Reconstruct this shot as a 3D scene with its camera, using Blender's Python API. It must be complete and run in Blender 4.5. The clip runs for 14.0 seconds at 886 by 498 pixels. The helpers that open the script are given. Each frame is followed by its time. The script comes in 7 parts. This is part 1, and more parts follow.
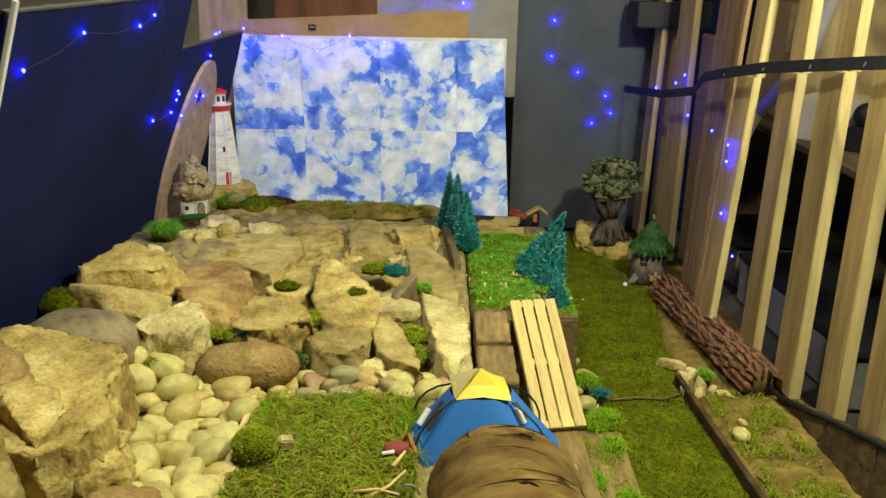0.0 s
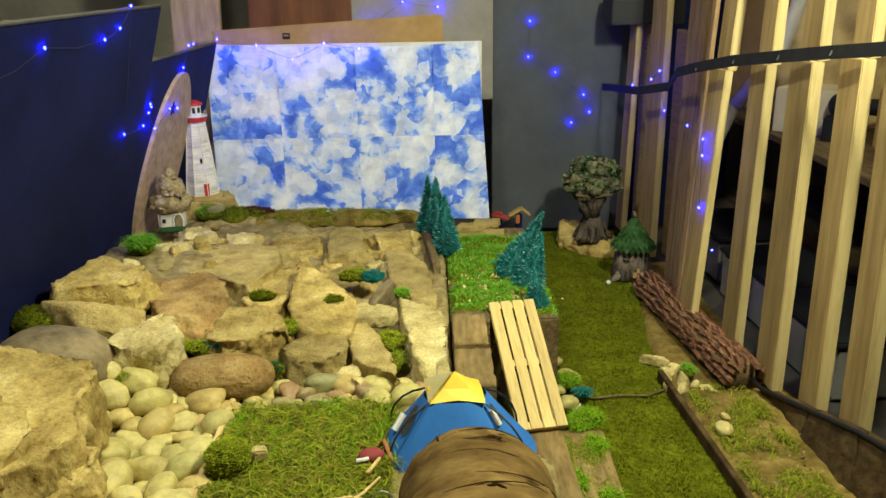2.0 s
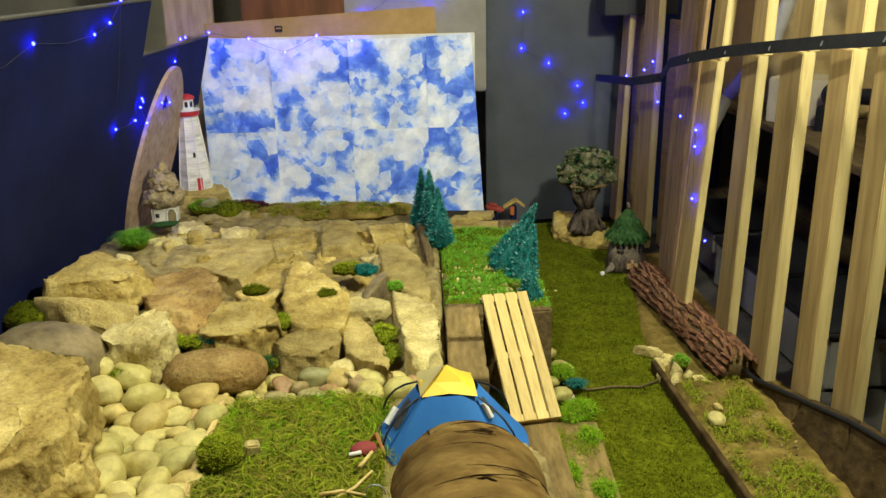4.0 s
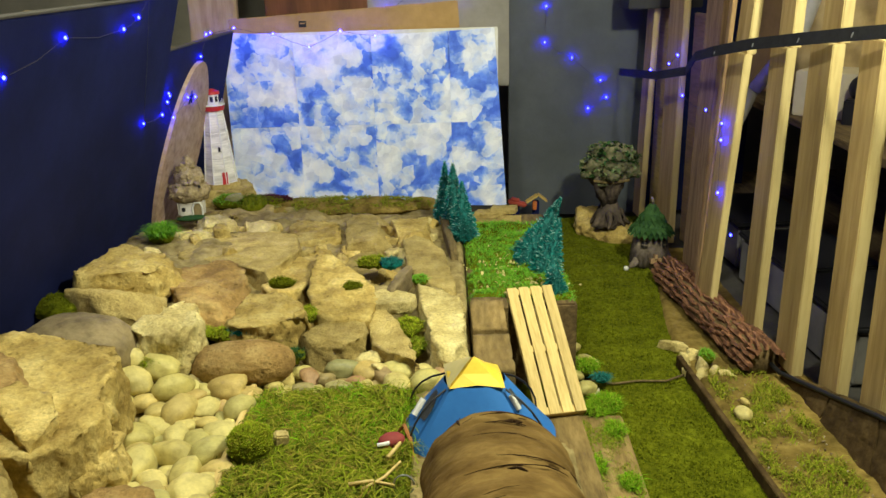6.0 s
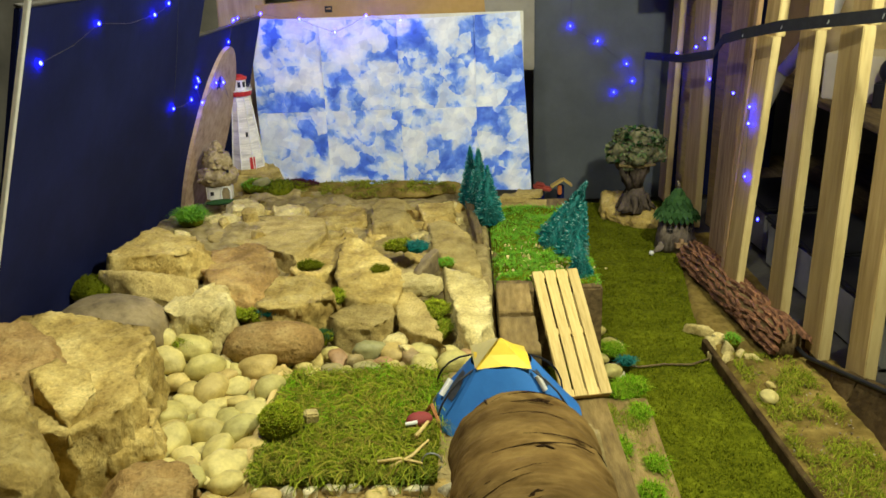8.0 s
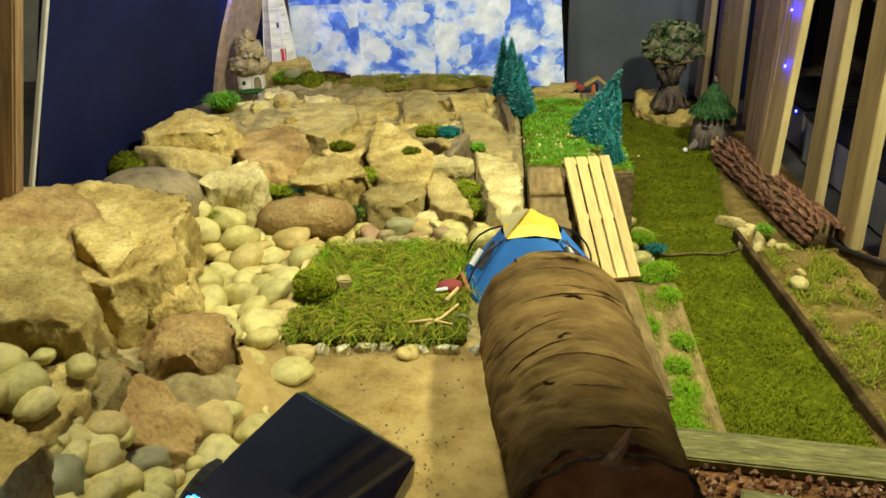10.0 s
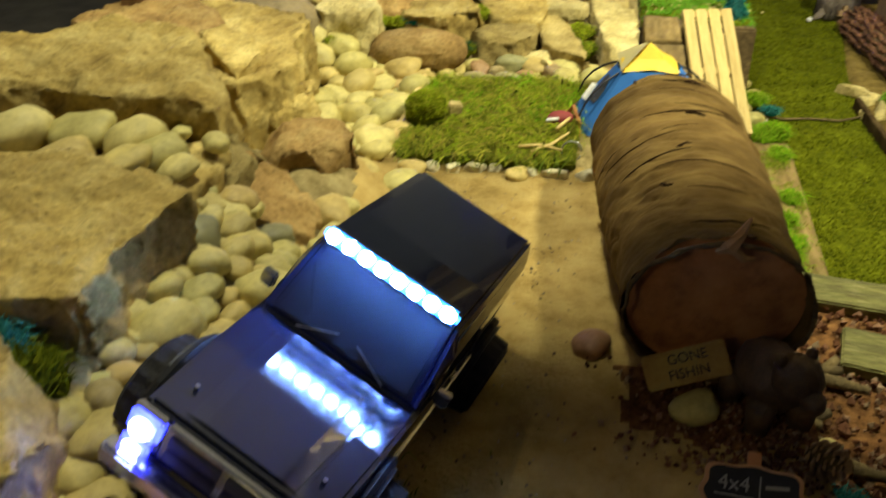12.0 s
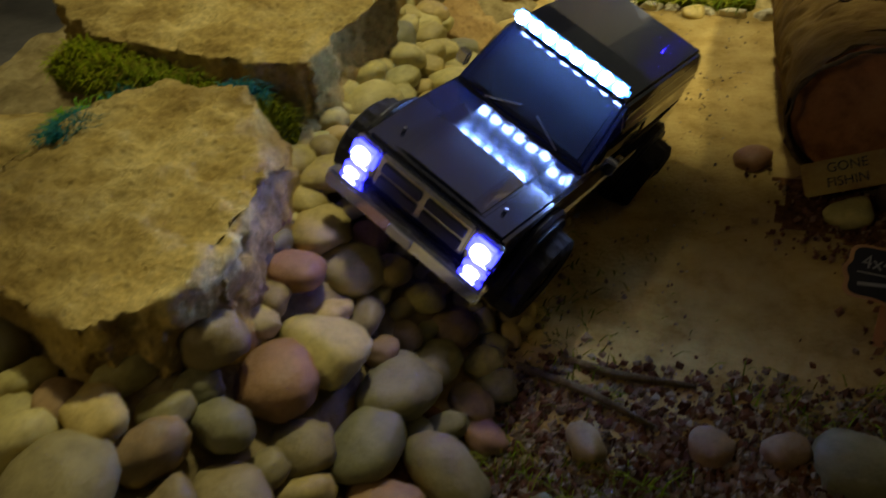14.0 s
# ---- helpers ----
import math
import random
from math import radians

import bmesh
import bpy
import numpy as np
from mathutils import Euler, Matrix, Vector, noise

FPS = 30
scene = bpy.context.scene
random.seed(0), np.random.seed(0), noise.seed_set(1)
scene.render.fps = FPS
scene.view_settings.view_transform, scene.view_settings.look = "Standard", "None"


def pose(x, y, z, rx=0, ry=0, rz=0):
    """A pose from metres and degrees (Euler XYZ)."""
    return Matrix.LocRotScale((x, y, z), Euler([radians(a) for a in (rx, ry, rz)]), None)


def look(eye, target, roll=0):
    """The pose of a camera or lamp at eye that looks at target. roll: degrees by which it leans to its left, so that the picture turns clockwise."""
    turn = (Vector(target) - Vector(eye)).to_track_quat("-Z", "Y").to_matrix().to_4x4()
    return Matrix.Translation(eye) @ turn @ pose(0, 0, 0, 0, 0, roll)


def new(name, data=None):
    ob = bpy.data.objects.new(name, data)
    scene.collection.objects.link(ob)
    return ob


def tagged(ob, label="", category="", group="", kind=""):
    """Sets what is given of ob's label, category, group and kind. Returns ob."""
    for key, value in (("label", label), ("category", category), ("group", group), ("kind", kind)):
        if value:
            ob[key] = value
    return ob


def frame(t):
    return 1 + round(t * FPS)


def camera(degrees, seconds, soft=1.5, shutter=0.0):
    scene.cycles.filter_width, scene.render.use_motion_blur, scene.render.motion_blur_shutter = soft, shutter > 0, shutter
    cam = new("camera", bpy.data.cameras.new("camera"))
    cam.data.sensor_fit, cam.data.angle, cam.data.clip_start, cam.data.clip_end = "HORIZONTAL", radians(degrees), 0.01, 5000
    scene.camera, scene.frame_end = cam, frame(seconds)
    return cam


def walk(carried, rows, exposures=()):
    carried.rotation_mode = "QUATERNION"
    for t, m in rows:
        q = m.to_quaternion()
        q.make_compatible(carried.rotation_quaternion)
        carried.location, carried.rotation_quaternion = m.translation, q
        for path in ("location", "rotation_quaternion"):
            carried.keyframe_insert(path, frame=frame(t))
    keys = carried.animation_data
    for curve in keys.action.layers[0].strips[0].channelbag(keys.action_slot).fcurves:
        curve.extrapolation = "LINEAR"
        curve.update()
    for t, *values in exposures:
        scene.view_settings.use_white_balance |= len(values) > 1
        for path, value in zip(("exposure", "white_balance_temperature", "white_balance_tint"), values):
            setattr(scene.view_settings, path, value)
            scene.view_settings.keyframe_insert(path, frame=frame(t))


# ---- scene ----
cam = camera(56.5, 14.0, shutter=0.5)
PATH = [
    (0, (-0.017, 0.017, 1.163), (-0.008, 1.91, 0.518), 0.9),
    (0.5, (0.006, 0.023, 1.16), (0.014, 1.918, 0.521), 0.4),
    (1, (0.024, 0.024, 1.163), (0.04, 1.917, 0.518), -0.3),
    (1.5, (0.029, 0.019, 1.159), (0.055, 1.913, 0.516), -0.6),
    (2, (0.033, 0.024, 1.157), (0.055, 1.921, 0.523), -1.0),
    (2.5, (0.037, 0.021, 1.173), (0.065, 1.916, 0.534), -1.0),
    (4.8, (0.047, 0.025, 1.158), (0.065, 1.914, 0.501), -1.7),
    (5, (0.04, 0.022, 1.162), (0.048, 1.912, 0.509), -1.6),
    (5.5, (0.033, 0.024, 1.16), (0.029, 1.914, 0.506), -1.6),
    (6, (0.027, 0.018, 1.155), (0.01, 1.906, 0.494), -1.7),
    (6.5, (0.022, 0.013, 1.156), (-0.006, 1.901, 0.496), -1.8),
    (7, (0.018, 0.006, 1.162), (-0.027, 1.895, 0.506), -1.7),
    (7.5, (0.019, 0.003, 1.162), (-0.041, 1.889, 0.499), -2.0),
    (9.8, (0.014, -0.039, 1.07), (-0.122, 1.766, 0.218), -2.3),
    (10, (0.013, -0.047, 1.064), (-0.134, 1.751, 0.2), -2.4),
    (10.5, (0.001, -0.072, 1.049), (-0.191, 1.703, 0.146), -2.3),
    (11, (-0.018, -0.103, 1.008), (-0.267, 1.628, 0.037), -1.5),
    (11.5, (-0.026, -0.113, 0.987), (-0.313, 1.582, -0.035), -1.8),
    (12, (-0.027, -0.133, 0.964), (-0.364, 1.513, -0.12), -1.8),
    (12.5, (-0.025, -0.191, 0.943), (-0.516, 1.356, -0.226), -2.1),
    (13, (-0.016, -0.223, 0.938), (-0.565, 1.287, -0.254), -3.5),
    (13.5, (-0.009, -0.256, 0.935), (-0.598, 1.21, -0.292), -5.2),
    (14, (0.0, -0.305, 0.927), (-0.674, 1.095, -0.333), -6.5),
]
EXPOSURES = [(0, -0.03, 6500, 10), (9.0, 0.0, 6500, 10), (10.0, 0.2, 6500, 10), (11.5, 0.4, 6600, 10), (12.0, 0.15, 6900, 10), (12.5, -0.02, 7400, 10), (13.0, -0.2, 7700, 10), (13.5, -0.38, 7800, 10), (14.0, -0.55, 7800, 10)]
walk(cam, [(t, look(eye, target, roll)) for t, eye, target, roll in PATH], EXPOSURES)

# ---- light ----
room_air = bpy.data.worlds.new("room_air")
scene.world = room_air
room_air.use_nodes = True
room_air.node_tree.nodes["Background"].inputs[0].default_value = (0.9, 0.85, 0.75, 1)
room_air.node_tree.nodes["Background"].inputs[1].default_value = 0.03


def lamp(name, kind, energy, colour, m, size=0.3):
    data = bpy.data.lights.new(name, kind)
    data.energy, data.color = energy, colour
    if kind == "AREA":
        data.shape, data.size = "DISK", size
    else:
        data.shadow_soft_size = size
    ob = new(name, data)
    ob.matrix_world = m
    return ob


lamp("ceiling_bulb", "AREA", 55, (0.89, 0.90, 0.66), look((0.93, 1.20, 1.86), (-0.2, 3.0, 0.3)), 0.14)
lamp("ceiling_bulb", "AREA", 39, (0.88, 0.90, 0.72), look((-0.4, 1.38, 2.50), (-0.55, 1.1, 0.2)), 0.20)
lamp("storage_bulb", "AREA", 7.0, (0.95, 0.85, 0.60), look((1.80, 1.95, 2.25), (1.62, 3.2, 0.85)), 0.2)
# Added warm fill for the front rocks; no lamp is known there.
lamp("front_fill", "AREA", 2.2, (0.95, 0.80, 0.50), look((-0.95, -1.1, 1.45), (-0.5, 0.5, 0.4)), 0.30)


# ---- materials ----
def mat(name, cols, scale=20.0, rough=0.8, bump=0.3, bscale=90.0, metal=0.0, rand=0.0, big=0.35, stretch=(1, 1, 1), spec=0.4, depth=0.004, coat=0.0):
    """Noise-mottled surface: colours along a fine noise, a large-scale stain over it, two scales of relief."""
    m = bpy.data.materials.new(name)
    m.use_nodes = True
    n, l = m.node_tree.nodes, m.node_tree.links
    b = n["Principled BSDF"]
    b.inputs["Roughness"].default_value = rough
    b.inputs["Metallic"].default_value = metal
    b.inputs["Specular IOR Level"].default_value = spec
    b.inputs["Coat Weight"].default_value = coat
    tc = n.new("ShaderNodeTexCoord")
    mp = n.new("ShaderNodeMapping")
    mp.inputs["Scale"].default_value = stretch
    l.new(tc.outputs["Object"], mp.inputs["Vector"])
    info = n.new("ShaderNodeObjectInfo")
    off = n.new("ShaderNodeVectorMath")
    off.operation = "ADD"
    sc = n.new("ShaderNodeMath")
    sc.operation, sc.inputs[1].default_value = "MULTIPLY", 37.0
    l.new(info.outputs["Random"], sc.inputs[0])
    l.new(mp.outputs[0], off.inputs[0])
    l.new(sc.outputs[0], off.inputs[1])
    vec = off.outputs[0]
    n1 = n.new("ShaderNodeTexNoise")
    n1.inputs["Scale"].default_value, n1.inputs["Detail"].default_value, n1.inputs["Roughness"].default_value = scale, 7, 0.65
    l.new(vec, n1.inputs["Vector"])
    ramp = n.new("ShaderNodeValToRGB")
    els = ramp.color_ramp.elements
    while len(els) < len(cols):
        els.new(0.5)
    for i, c in enumerate(cols):
        els[i].position = 0.3 + 0.4 * i / max(1, len(cols) - 1)
        els[i].color = (*c, 1)
    l.new(n1.outputs["Fac"], ramp.inputs["Fac"])
    n2 = n.new("ShaderNodeTexNoise")
    n2.inputs["Scale"].default_value, n2.inputs["Detail"].default_value = scale * 0.22, 4
    l.new(vec, n2.inputs["Vector"])
    rng = n.new("ShaderNodeMapRange")
    rng.inputs["From Min"].default_value, rng.inputs["From Max"].default_value = 0.3, 0.7
    rng.inputs["To Min"].default_value, rng.inputs["To Max"].default_value = 1.0 - big, 1.0 + big
    l.new(n2.outputs["Fac"], rng.inputs["Value"])
    hsv = n.new("ShaderNodeHueSaturation")
    l.new(ramp.outputs["Color"], hsv.inputs["Color"])
    if rand:
        add = n.new("ShaderNodeMath")
        add.operation = "MULTIPLY"
        r2 = n.new("ShaderNodeMapRange")
        r2.inputs["To Min"].default_value, r2.inputs["To Max"].default_value = 1 - rand, 1 + rand
        l.new(info.outputs["Random"], r2.inputs["Value"])
        l.new(r2.outputs[0], add.inputs[0])
        l.new(rng.outputs[0], add.inputs[1])
        l.new(add.outputs[0], hsv.inputs["Value"])
    else:
        l.new(rng.outputs[0], hsv.inputs["Value"])
    l.new(hsv.outputs["Color"], b.inputs["Base Color"])
    if bump:
        n3 = n.new("ShaderNodeTexNoise")
        n3.inputs["Scale"].default_value, n3.inputs["Detail"].default_value = bscale, 8
        l.new(vec, n3.inputs["Vector"])
        bp = n.new("ShaderNodeBump")
        bp.inputs["Strength"].default_value, bp.inputs["Distance"].default_value = bump, depth
        l.new(n3.outputs["Fac"], bp.inputs["Height"])
        l.new(bp.outputs["Normal"], b.inputs["Normal"])
    return m


def tinted(name, stops, rough=0.55, scale=30.0, bump=0.15):
    """One look for many loose pieces: each takes its own colour out of the stops, with mottling on it."""
    m = mat(name, [(0.70, 0.68, 0.62), (0.92, 0.90, 0.86), (1.08, 1.07, 1.04)], scale, rough, bump, 9, depth=0.02, big=0.2)
    n, l = m.node_tree.nodes, m.node_tree.links
    info = n.new("ShaderNodeObjectInfo")
    ramp = n.new("ShaderNodeValToRGB")
    els = ramp.color_ramp.elements
    while len(els) < len(stops):
        els.new(0.5)
    for i, c in enumerate(stops):
        els[i].position, els[i].color = i / (len(stops) - 1), (*c, 1)
    l.new(info.outputs["Random"], ramp.inputs["Fac"])
    hsv = [k for k in n if k.type == "HUE_SAT"][0]
    b = n["Principled BSDF"]
    mix = n.new("ShaderNodeMix")
    mix.data_type, mix.blend_type = "RGBA", "MULTIPLY"
    mix.inputs["Factor"].default_value = 1
    l.new(ramp.outputs["Color"], mix.inputs["A"])
    l.new(hsv.outputs["Color"], mix.inputs["B"])
    l.new(mix.outputs["Result"], b.inputs["Base Color"])
    return m


def islands(name, stops, rough=0.85, gloss=0.03):
    """Blades and needles: each loose strip takes its own colour."""
    m = bpy.data.materials.new(name)
    m.use_nodes = True
    n, l = m.node_tree.nodes, m.node_tree.links
    b = n["Principled BSDF"]
    b.inputs["Roughness"].default_value, b.inputs["Specular IOR Level"].default_value = rough, gloss
    g = n.new("ShaderNodeNewGeometry")
    ramp = n.new("ShaderNodeValToRGB")
    els = ramp.color_ramp.elements
    while len(els) < len(stops):
        els.new(0.5)
    for i, c in enumerate(stops):
        els[i].position, els[i].color = i / (len(stops) - 1), (*c, 1)
    l.new(g.outputs["Random Per Island"], ramp.inputs["Fac"])
    l.new(ramp.outputs["Color"], b.inputs["Base Color"])
    return m


def plain(name, c, rough=0.5, metal=0.0, coat=0.0):
    return mat(name, [tuple(k * 0.85 for k in c), c], 60, rough, 0.06, 300, metal, big=0.1, coat=coat, depth=0.001)


def glow(name, c, strength):
    m = bpy.data.materials.new(name)
    m.use_nodes = True
    b = m.node_tree.nodes["Principled BSDF"]
    b.inputs["Base Color"].default_value = (*c, 1)
    b.inputs["Emission Color"].default_value = (*c, 1)
    b.inputs["Emission Strength"].default_value = strength
    return m


def stone(name, cols, scale=14.0, pits=55.0, rand=0.12):
    """Broken rock: blotched colour with pale grains and dark pits, layered relief."""
    m = mat(name, cols, scale, 0.92, 0.8, 40, rand=rand, big=0.34, depth=0.010, spec=0.15)
    n, l = m.node_tree.nodes, m.node_tree.links
    b = n["Principled BSDF"]
    vec = [k for k in n if k.type == "VECT_MATH"][0].outputs[0]
    vor = n.new("ShaderNodeTexVoronoi")
    vor.inputs["Scale"].default_value = pits
    l.new(vec, vor.inputs["Vector"])
    nz = n.new("ShaderNodeTexNoise")
    nz.inputs["Scale"].default_value, nz.inputs["Detail"].default_value, nz.inputs["Roughness"].default_value = pits * 1.9, 6, 0.7
    l.new(vec, nz.inputs["Vector"])
    grain = n.new("ShaderNodeMapRange")
    grain.inputs["From Min"].default_value, grain.inputs["From Max"].default_value = 0.35, 0.68
    grain.inputs["To Min"].default_value, grain.inputs["To Max"].default_value = 0.80, 1.24
    l.new(nz.outputs["Fac"], grain.inputs["Value"])
    pit = n.new("ShaderNodeMapRange")
    pit.inputs["From Min"].default_value, pit.inputs["From Max"].default_value = 0.06, 0.26
    pit.inputs["To Min"].default_value, pit.inputs["To Max"].default_value = 0.66, 1.0
    l.new(vor.outputs["Distance"], pit.inputs["Value"])
    mul = n.new("ShaderNodeMath")
    mul.operation = "MULTIPLY"
    l.new(grain.outputs[0], mul.inputs[0])
    l.new(pit.outputs[0], mul.inputs[1])
    hsv = [k for k in n if k.type == "HUE_SAT"][0]
    mix = n.new("ShaderNodeMix")
    mix.data_type, mix.blend_type = "RGBA", "MULTIPLY"
    mix.inputs["Factor"].default_value = 1
    l.new(hsv.outputs["Color"], mix.inputs["A"])
    l.new(mul.outputs[0], mix.inputs["B"])
    l.new(mix.outputs["Result"], b.inputs["Base Color"])
    old = [k for k in n if k.type == "BUMP"][0]
    b2 = n.new("ShaderNodeBump")
    b2.inputs["Strength"].default_value, b2.inputs["Distance"].default_value = 0.8, 0.004
    l.new(mul.outputs[0], b2.inputs["Height"])
    l.new(old.outputs["Normal"], b2.inputs["Normal"])
    l.new(b2.outputs["Normal"], b.inputs["Normal"])
    return m


def knotty(m):
    """Dark oval knots strewn along the grain."""
    n, l = m.node_tree.nodes, m.node_tree.links
    b = n["Principled BSDF"]
    vec = [k for k in n if k.type == "VECT_MATH"][0].outputs[0]
    vor = n.new("ShaderNodeTexVoronoi")
    vor.inputs["Scale"].default_value = 1.5
    l.new(vec, vor.inputs["Vector"])
    r = n.new("ShaderNodeMapRange")
    r.inputs["From Min"].default_value, r.inputs["From Max"].default_value = 0.05, 0.13
    r.inputs["To Min"].default_value, r.inputs["To Max"].default_value = 0.38, 1.0
    l.new(vor.outputs["Distance"], r.inputs["Value"])
    hsv = [k for k in n if k.type == "HUE_SAT"][0]
    mix = n.new("ShaderNodeMix")
    mix.data_type, mix.blend_type = "RGBA", "MULTIPLY"
    mix.inputs["Factor"].default_value = 1
    l.new(hsv.outputs["Color"], mix.inputs["A"])
    l.new(r.outputs[0], mix.inputs["B"])
    l.new(mix.outputs["Result"], b.inputs["Base Color"])
    return m


LIMESTONE = stone("limestone", [(0.24, 0.157, 0.040), (0.44, 0.320, 0.096), (0.63, 0.50, 0.19)], 11, 60)
PALE_STONE = stone("pale_stone", [(0.36, 0.275, 0.098), (0.56, 0.455, 0.185), (0.74, 0.64, 0.30)], 15, 75, 0.1)
CHALK_STONE = stone("chalk_stone", [(0.46, 0.40, 0.22), (0.66, 0.59, 0.36), (0.80, 0.74, 0.52)], 15, 75, 0.08)
RED_STONE = stone("red_stone", [(0.18, 0.105, 0.0336), (0.34, 0.215, 0.0735), (0.46, 0.33, 0.126)], 11, 60)
SANDSTONE = stone("sandstone", [(0.24, 0.17, 0.054), (0.38, 0.288, 0.10), (0.49, 0.385, 0.15)], 18, 110, 0.1)
DARK_STONE = mat("dark_stone", [(0.11, 0.08, 0.0385), (0.20, 0.15, 0.07), (0.27, 0.21, 0.105)], 30, 0.75, 0.5, 120)
RIVER = tinted("river_stone", [(0.54, 0.45, 0.150), (0.46, 0.41, 0.13), (0.60, 0.51, 0.185), (0.42, 0.38, 0.125), (0.54, 0.43, 0.142), (0.47, 0.35, 0.115), (0.49, 0.42, 0.142), (0.60, 0.52, 0.205)], 0.62, 2.6, 0.12)
RIVER_GREY = tinted("river_stone_grey", [(0.22, 0.21, 0.09), (0.34, 0.23, 0.10), (0.26, 0.26, 0.11), (0.36, 0.19, 0.09), (0.38, 0.33, 0.13), (0.20, 0.20, 0.10), (0.30, 0.26, 0.11)], 0.55, 2.6, 0.12)
DIRT = mat("packed_dirt", [(0.24, 0.153, 0.042), (0.39, 0.270, 0.088), (0.47, 0.345, 0.125)], 18, 0.95, 0.7, 160, spec=0.06)
RUBBLE = mat("rubble", [(0.13, 0.095, 0.035), (0.26, 0.20, 0.084), (0.38, 0.31, 0.14)], 24, 0.95, 1.0, 90, spec=0.06)
MULCH = mat("bark_mulch", [(0.06, 0.028, 0.0105), (0.15, 0.07, 0.0245), (0.24, 0.12, 0.042)], 70, 0.9, 1.0, 130, spec=0.06)
MOSS_BED = mat("moss_bed", [(0.042, 0.052, 0.0022), (0.098, 0.113, 0.0050), (0.155, 0.165, 0.0090)], 60, 0.98, 1.0, 260, big=0.3, spec=0.06)
BLADES = islands("moss_blades", [(0.035, 0.05, 0.0042), (0.07, 0.11, 0.0084), (0.12, 0.18, 0.0175), (0.19, 0.17, 0.035), (0.06, 0.11, 0.0084), (0.10, 0.075, 0.0175)])
BRIGHT_BLADES = islands("bright_moss", [(0.06, 0.20, 0.014), (0.12, 0.33, 0.021), (0.21, 0.42, 0.035), (0.10, 0.26, 0.035)])
TURF_BLADES = islands("turf_blades", [(0.046, 0.060, 0.0022), (0.096, 0.114, 0.0045), (0.155, 0.165, 0.0090), (0.112, 0.130, 0.0050)])
GRASS_BLADES = islands("tangled_grass", [(0.0553, 0.0901, 0.00357), (0.133, 0.201, 0.00833), (0.221, 0.308, 0.0179), (0.298, 0.287, 0.0357), (0.111, 0.175, 0.00714), (0.188, 0.128, 0.0238), (0.155, 0.245, 0.0119)])
FRESH_BLADES = islands("fresh_moss", [(0.045, 0.12, 0.003), (0.11, 0.28, 0.006), (0.20, 0.42, 0.012), (0.30, 0.36, 0.03), (0.10, 0.26, 0.006), (0.16, 0.14, 0.02), (0.15, 0.36, 0.010)])
MOSS_STRANDS = islands("moss_strands", [(0.065, 0.085, 0.006), (0.14, 0.18, 0.009), (0.23, 0.30, 0.014), (0.32, 0.29, 0.04), (0.12, 0.15, 0.008), (0.20, 0.14, 0.03), (0.19, 0.25, 0.010)])
YELLOW_MOSS = islands("yellow_moss", [(0.11, 0.16, 0.0056), (0.23, 0.31, 0.0126), (0.33, 0.37, 0.021), (0.20, 0.16, 0.021), (0.17, 0.26, 0.0084)])
TEAL_BLADES = islands("teal_moss", [(0.01, 0.11, 0.10), (0.03, 0.17, 0.16), (0.02, 0.13, 0.09)])
NEEDLES = islands("brush_needles", [(0.006, 0.13, 0.12), (0.012, 0.22, 0.20), (0.03, 0.33, 0.30), (0.01, 0.18, 0.17), (0.02, 0.26, 0.23), (0.55, 0.75, 0.72)], 0.4)
BRUSH_CORE = mat("brush_core", [(0.004, 0.07, 0.066), (0.012, 0.16, 0.15), (0.03, 0.27, 0.25)], 90, 0.7, 1.0, 220)
PALE_LEAF = islands("pale_leaf", [(0.05, 0.08, 0.03), (0.13, 0.19, 0.08), (0.24, 0.27, 0.14), (0.17, 0.13, 0.07), (0.08, 0.15, 0.05)], 0.6)
SOIL = mat("planter_soil", [(0.085, 0.058, 0.0126), (0.18, 0.125, 0.032), (0.27, 0.195, 0.056)], 22, 0.95, 0.8, 140, spec=0.06)
DARK_LEAF = islands("dark_leaf", [(0.012, 0.035, 0.01), (0.03, 0.075, 0.02), (0.05, 0.11, 0.035), (0.02, 0.055, 0.018)], 0.55)
STUD_WOOD = knotty(mat("stud_pine", [(0.39, 0.29, 0.112), (0.48, 0.375, 0.162), (0.53, 0.425, 0.200)], 11, 0.7, 0.15, 60, rand=0.14, stretch=(6, 6, 0.5), big=0.15))
# Stud pine darkened and browned to put shade into the broad faces.
STUD_SHADE_FACE = knotty(mat("stud_shaded_face", [(0.30, 0.195, 0.072), (0.41, 0.280, 0.108), (0.50, 0.36, 0.150)], 9, 0.75, 0.2, 60, rand=0.16, stretch=(5, 5, 0.45), big=0.22, spec=0.2))
RED_STUD = mat("stud_reddish", [(0.20, 0.115, 0.052), (0.33, 0.205, 0.095), (0.43, 0.285, 0.140)], 14, 0.75, 0.25, 60, rand=0.1, stretch=(9, 9, 0.8))
PALLET_WOOD = mat("pallet_wood", [(0.46, 0.32, 0.098), (0.60, 0.44, 0.154), (0.66, 0.50, 0.196)], 16, 0.65, 0.2, 80, rand=0.08, stretch=(10, 1, 10), big=0.12)
OLD_WOOD = mat("weathered_board", [(0.065, 0.042, 0.014), (0.135, 0.095, 0.035), (0.20, 0.145, 0.0595)], 12, 0.9, 0.6, 60, stretch=(8, 1, 8), rand=0.15)
SLEEPER_WOOD = mat("sleeper", [(0.055, 0.033, 0.012), (0.12, 0.078, 0.028), (0.19, 0.13, 0.052)], 12, 0.9, 0.7, 50, stretch=(6, 1, 6))
KERB = mat("old_kerb", [(0.030, 0.018, 0.008), (0.062, 0.039, 0.015), (0.11, 0.074, 0.030)], 16, 0.92, 0.7, 70, spec=0.1)
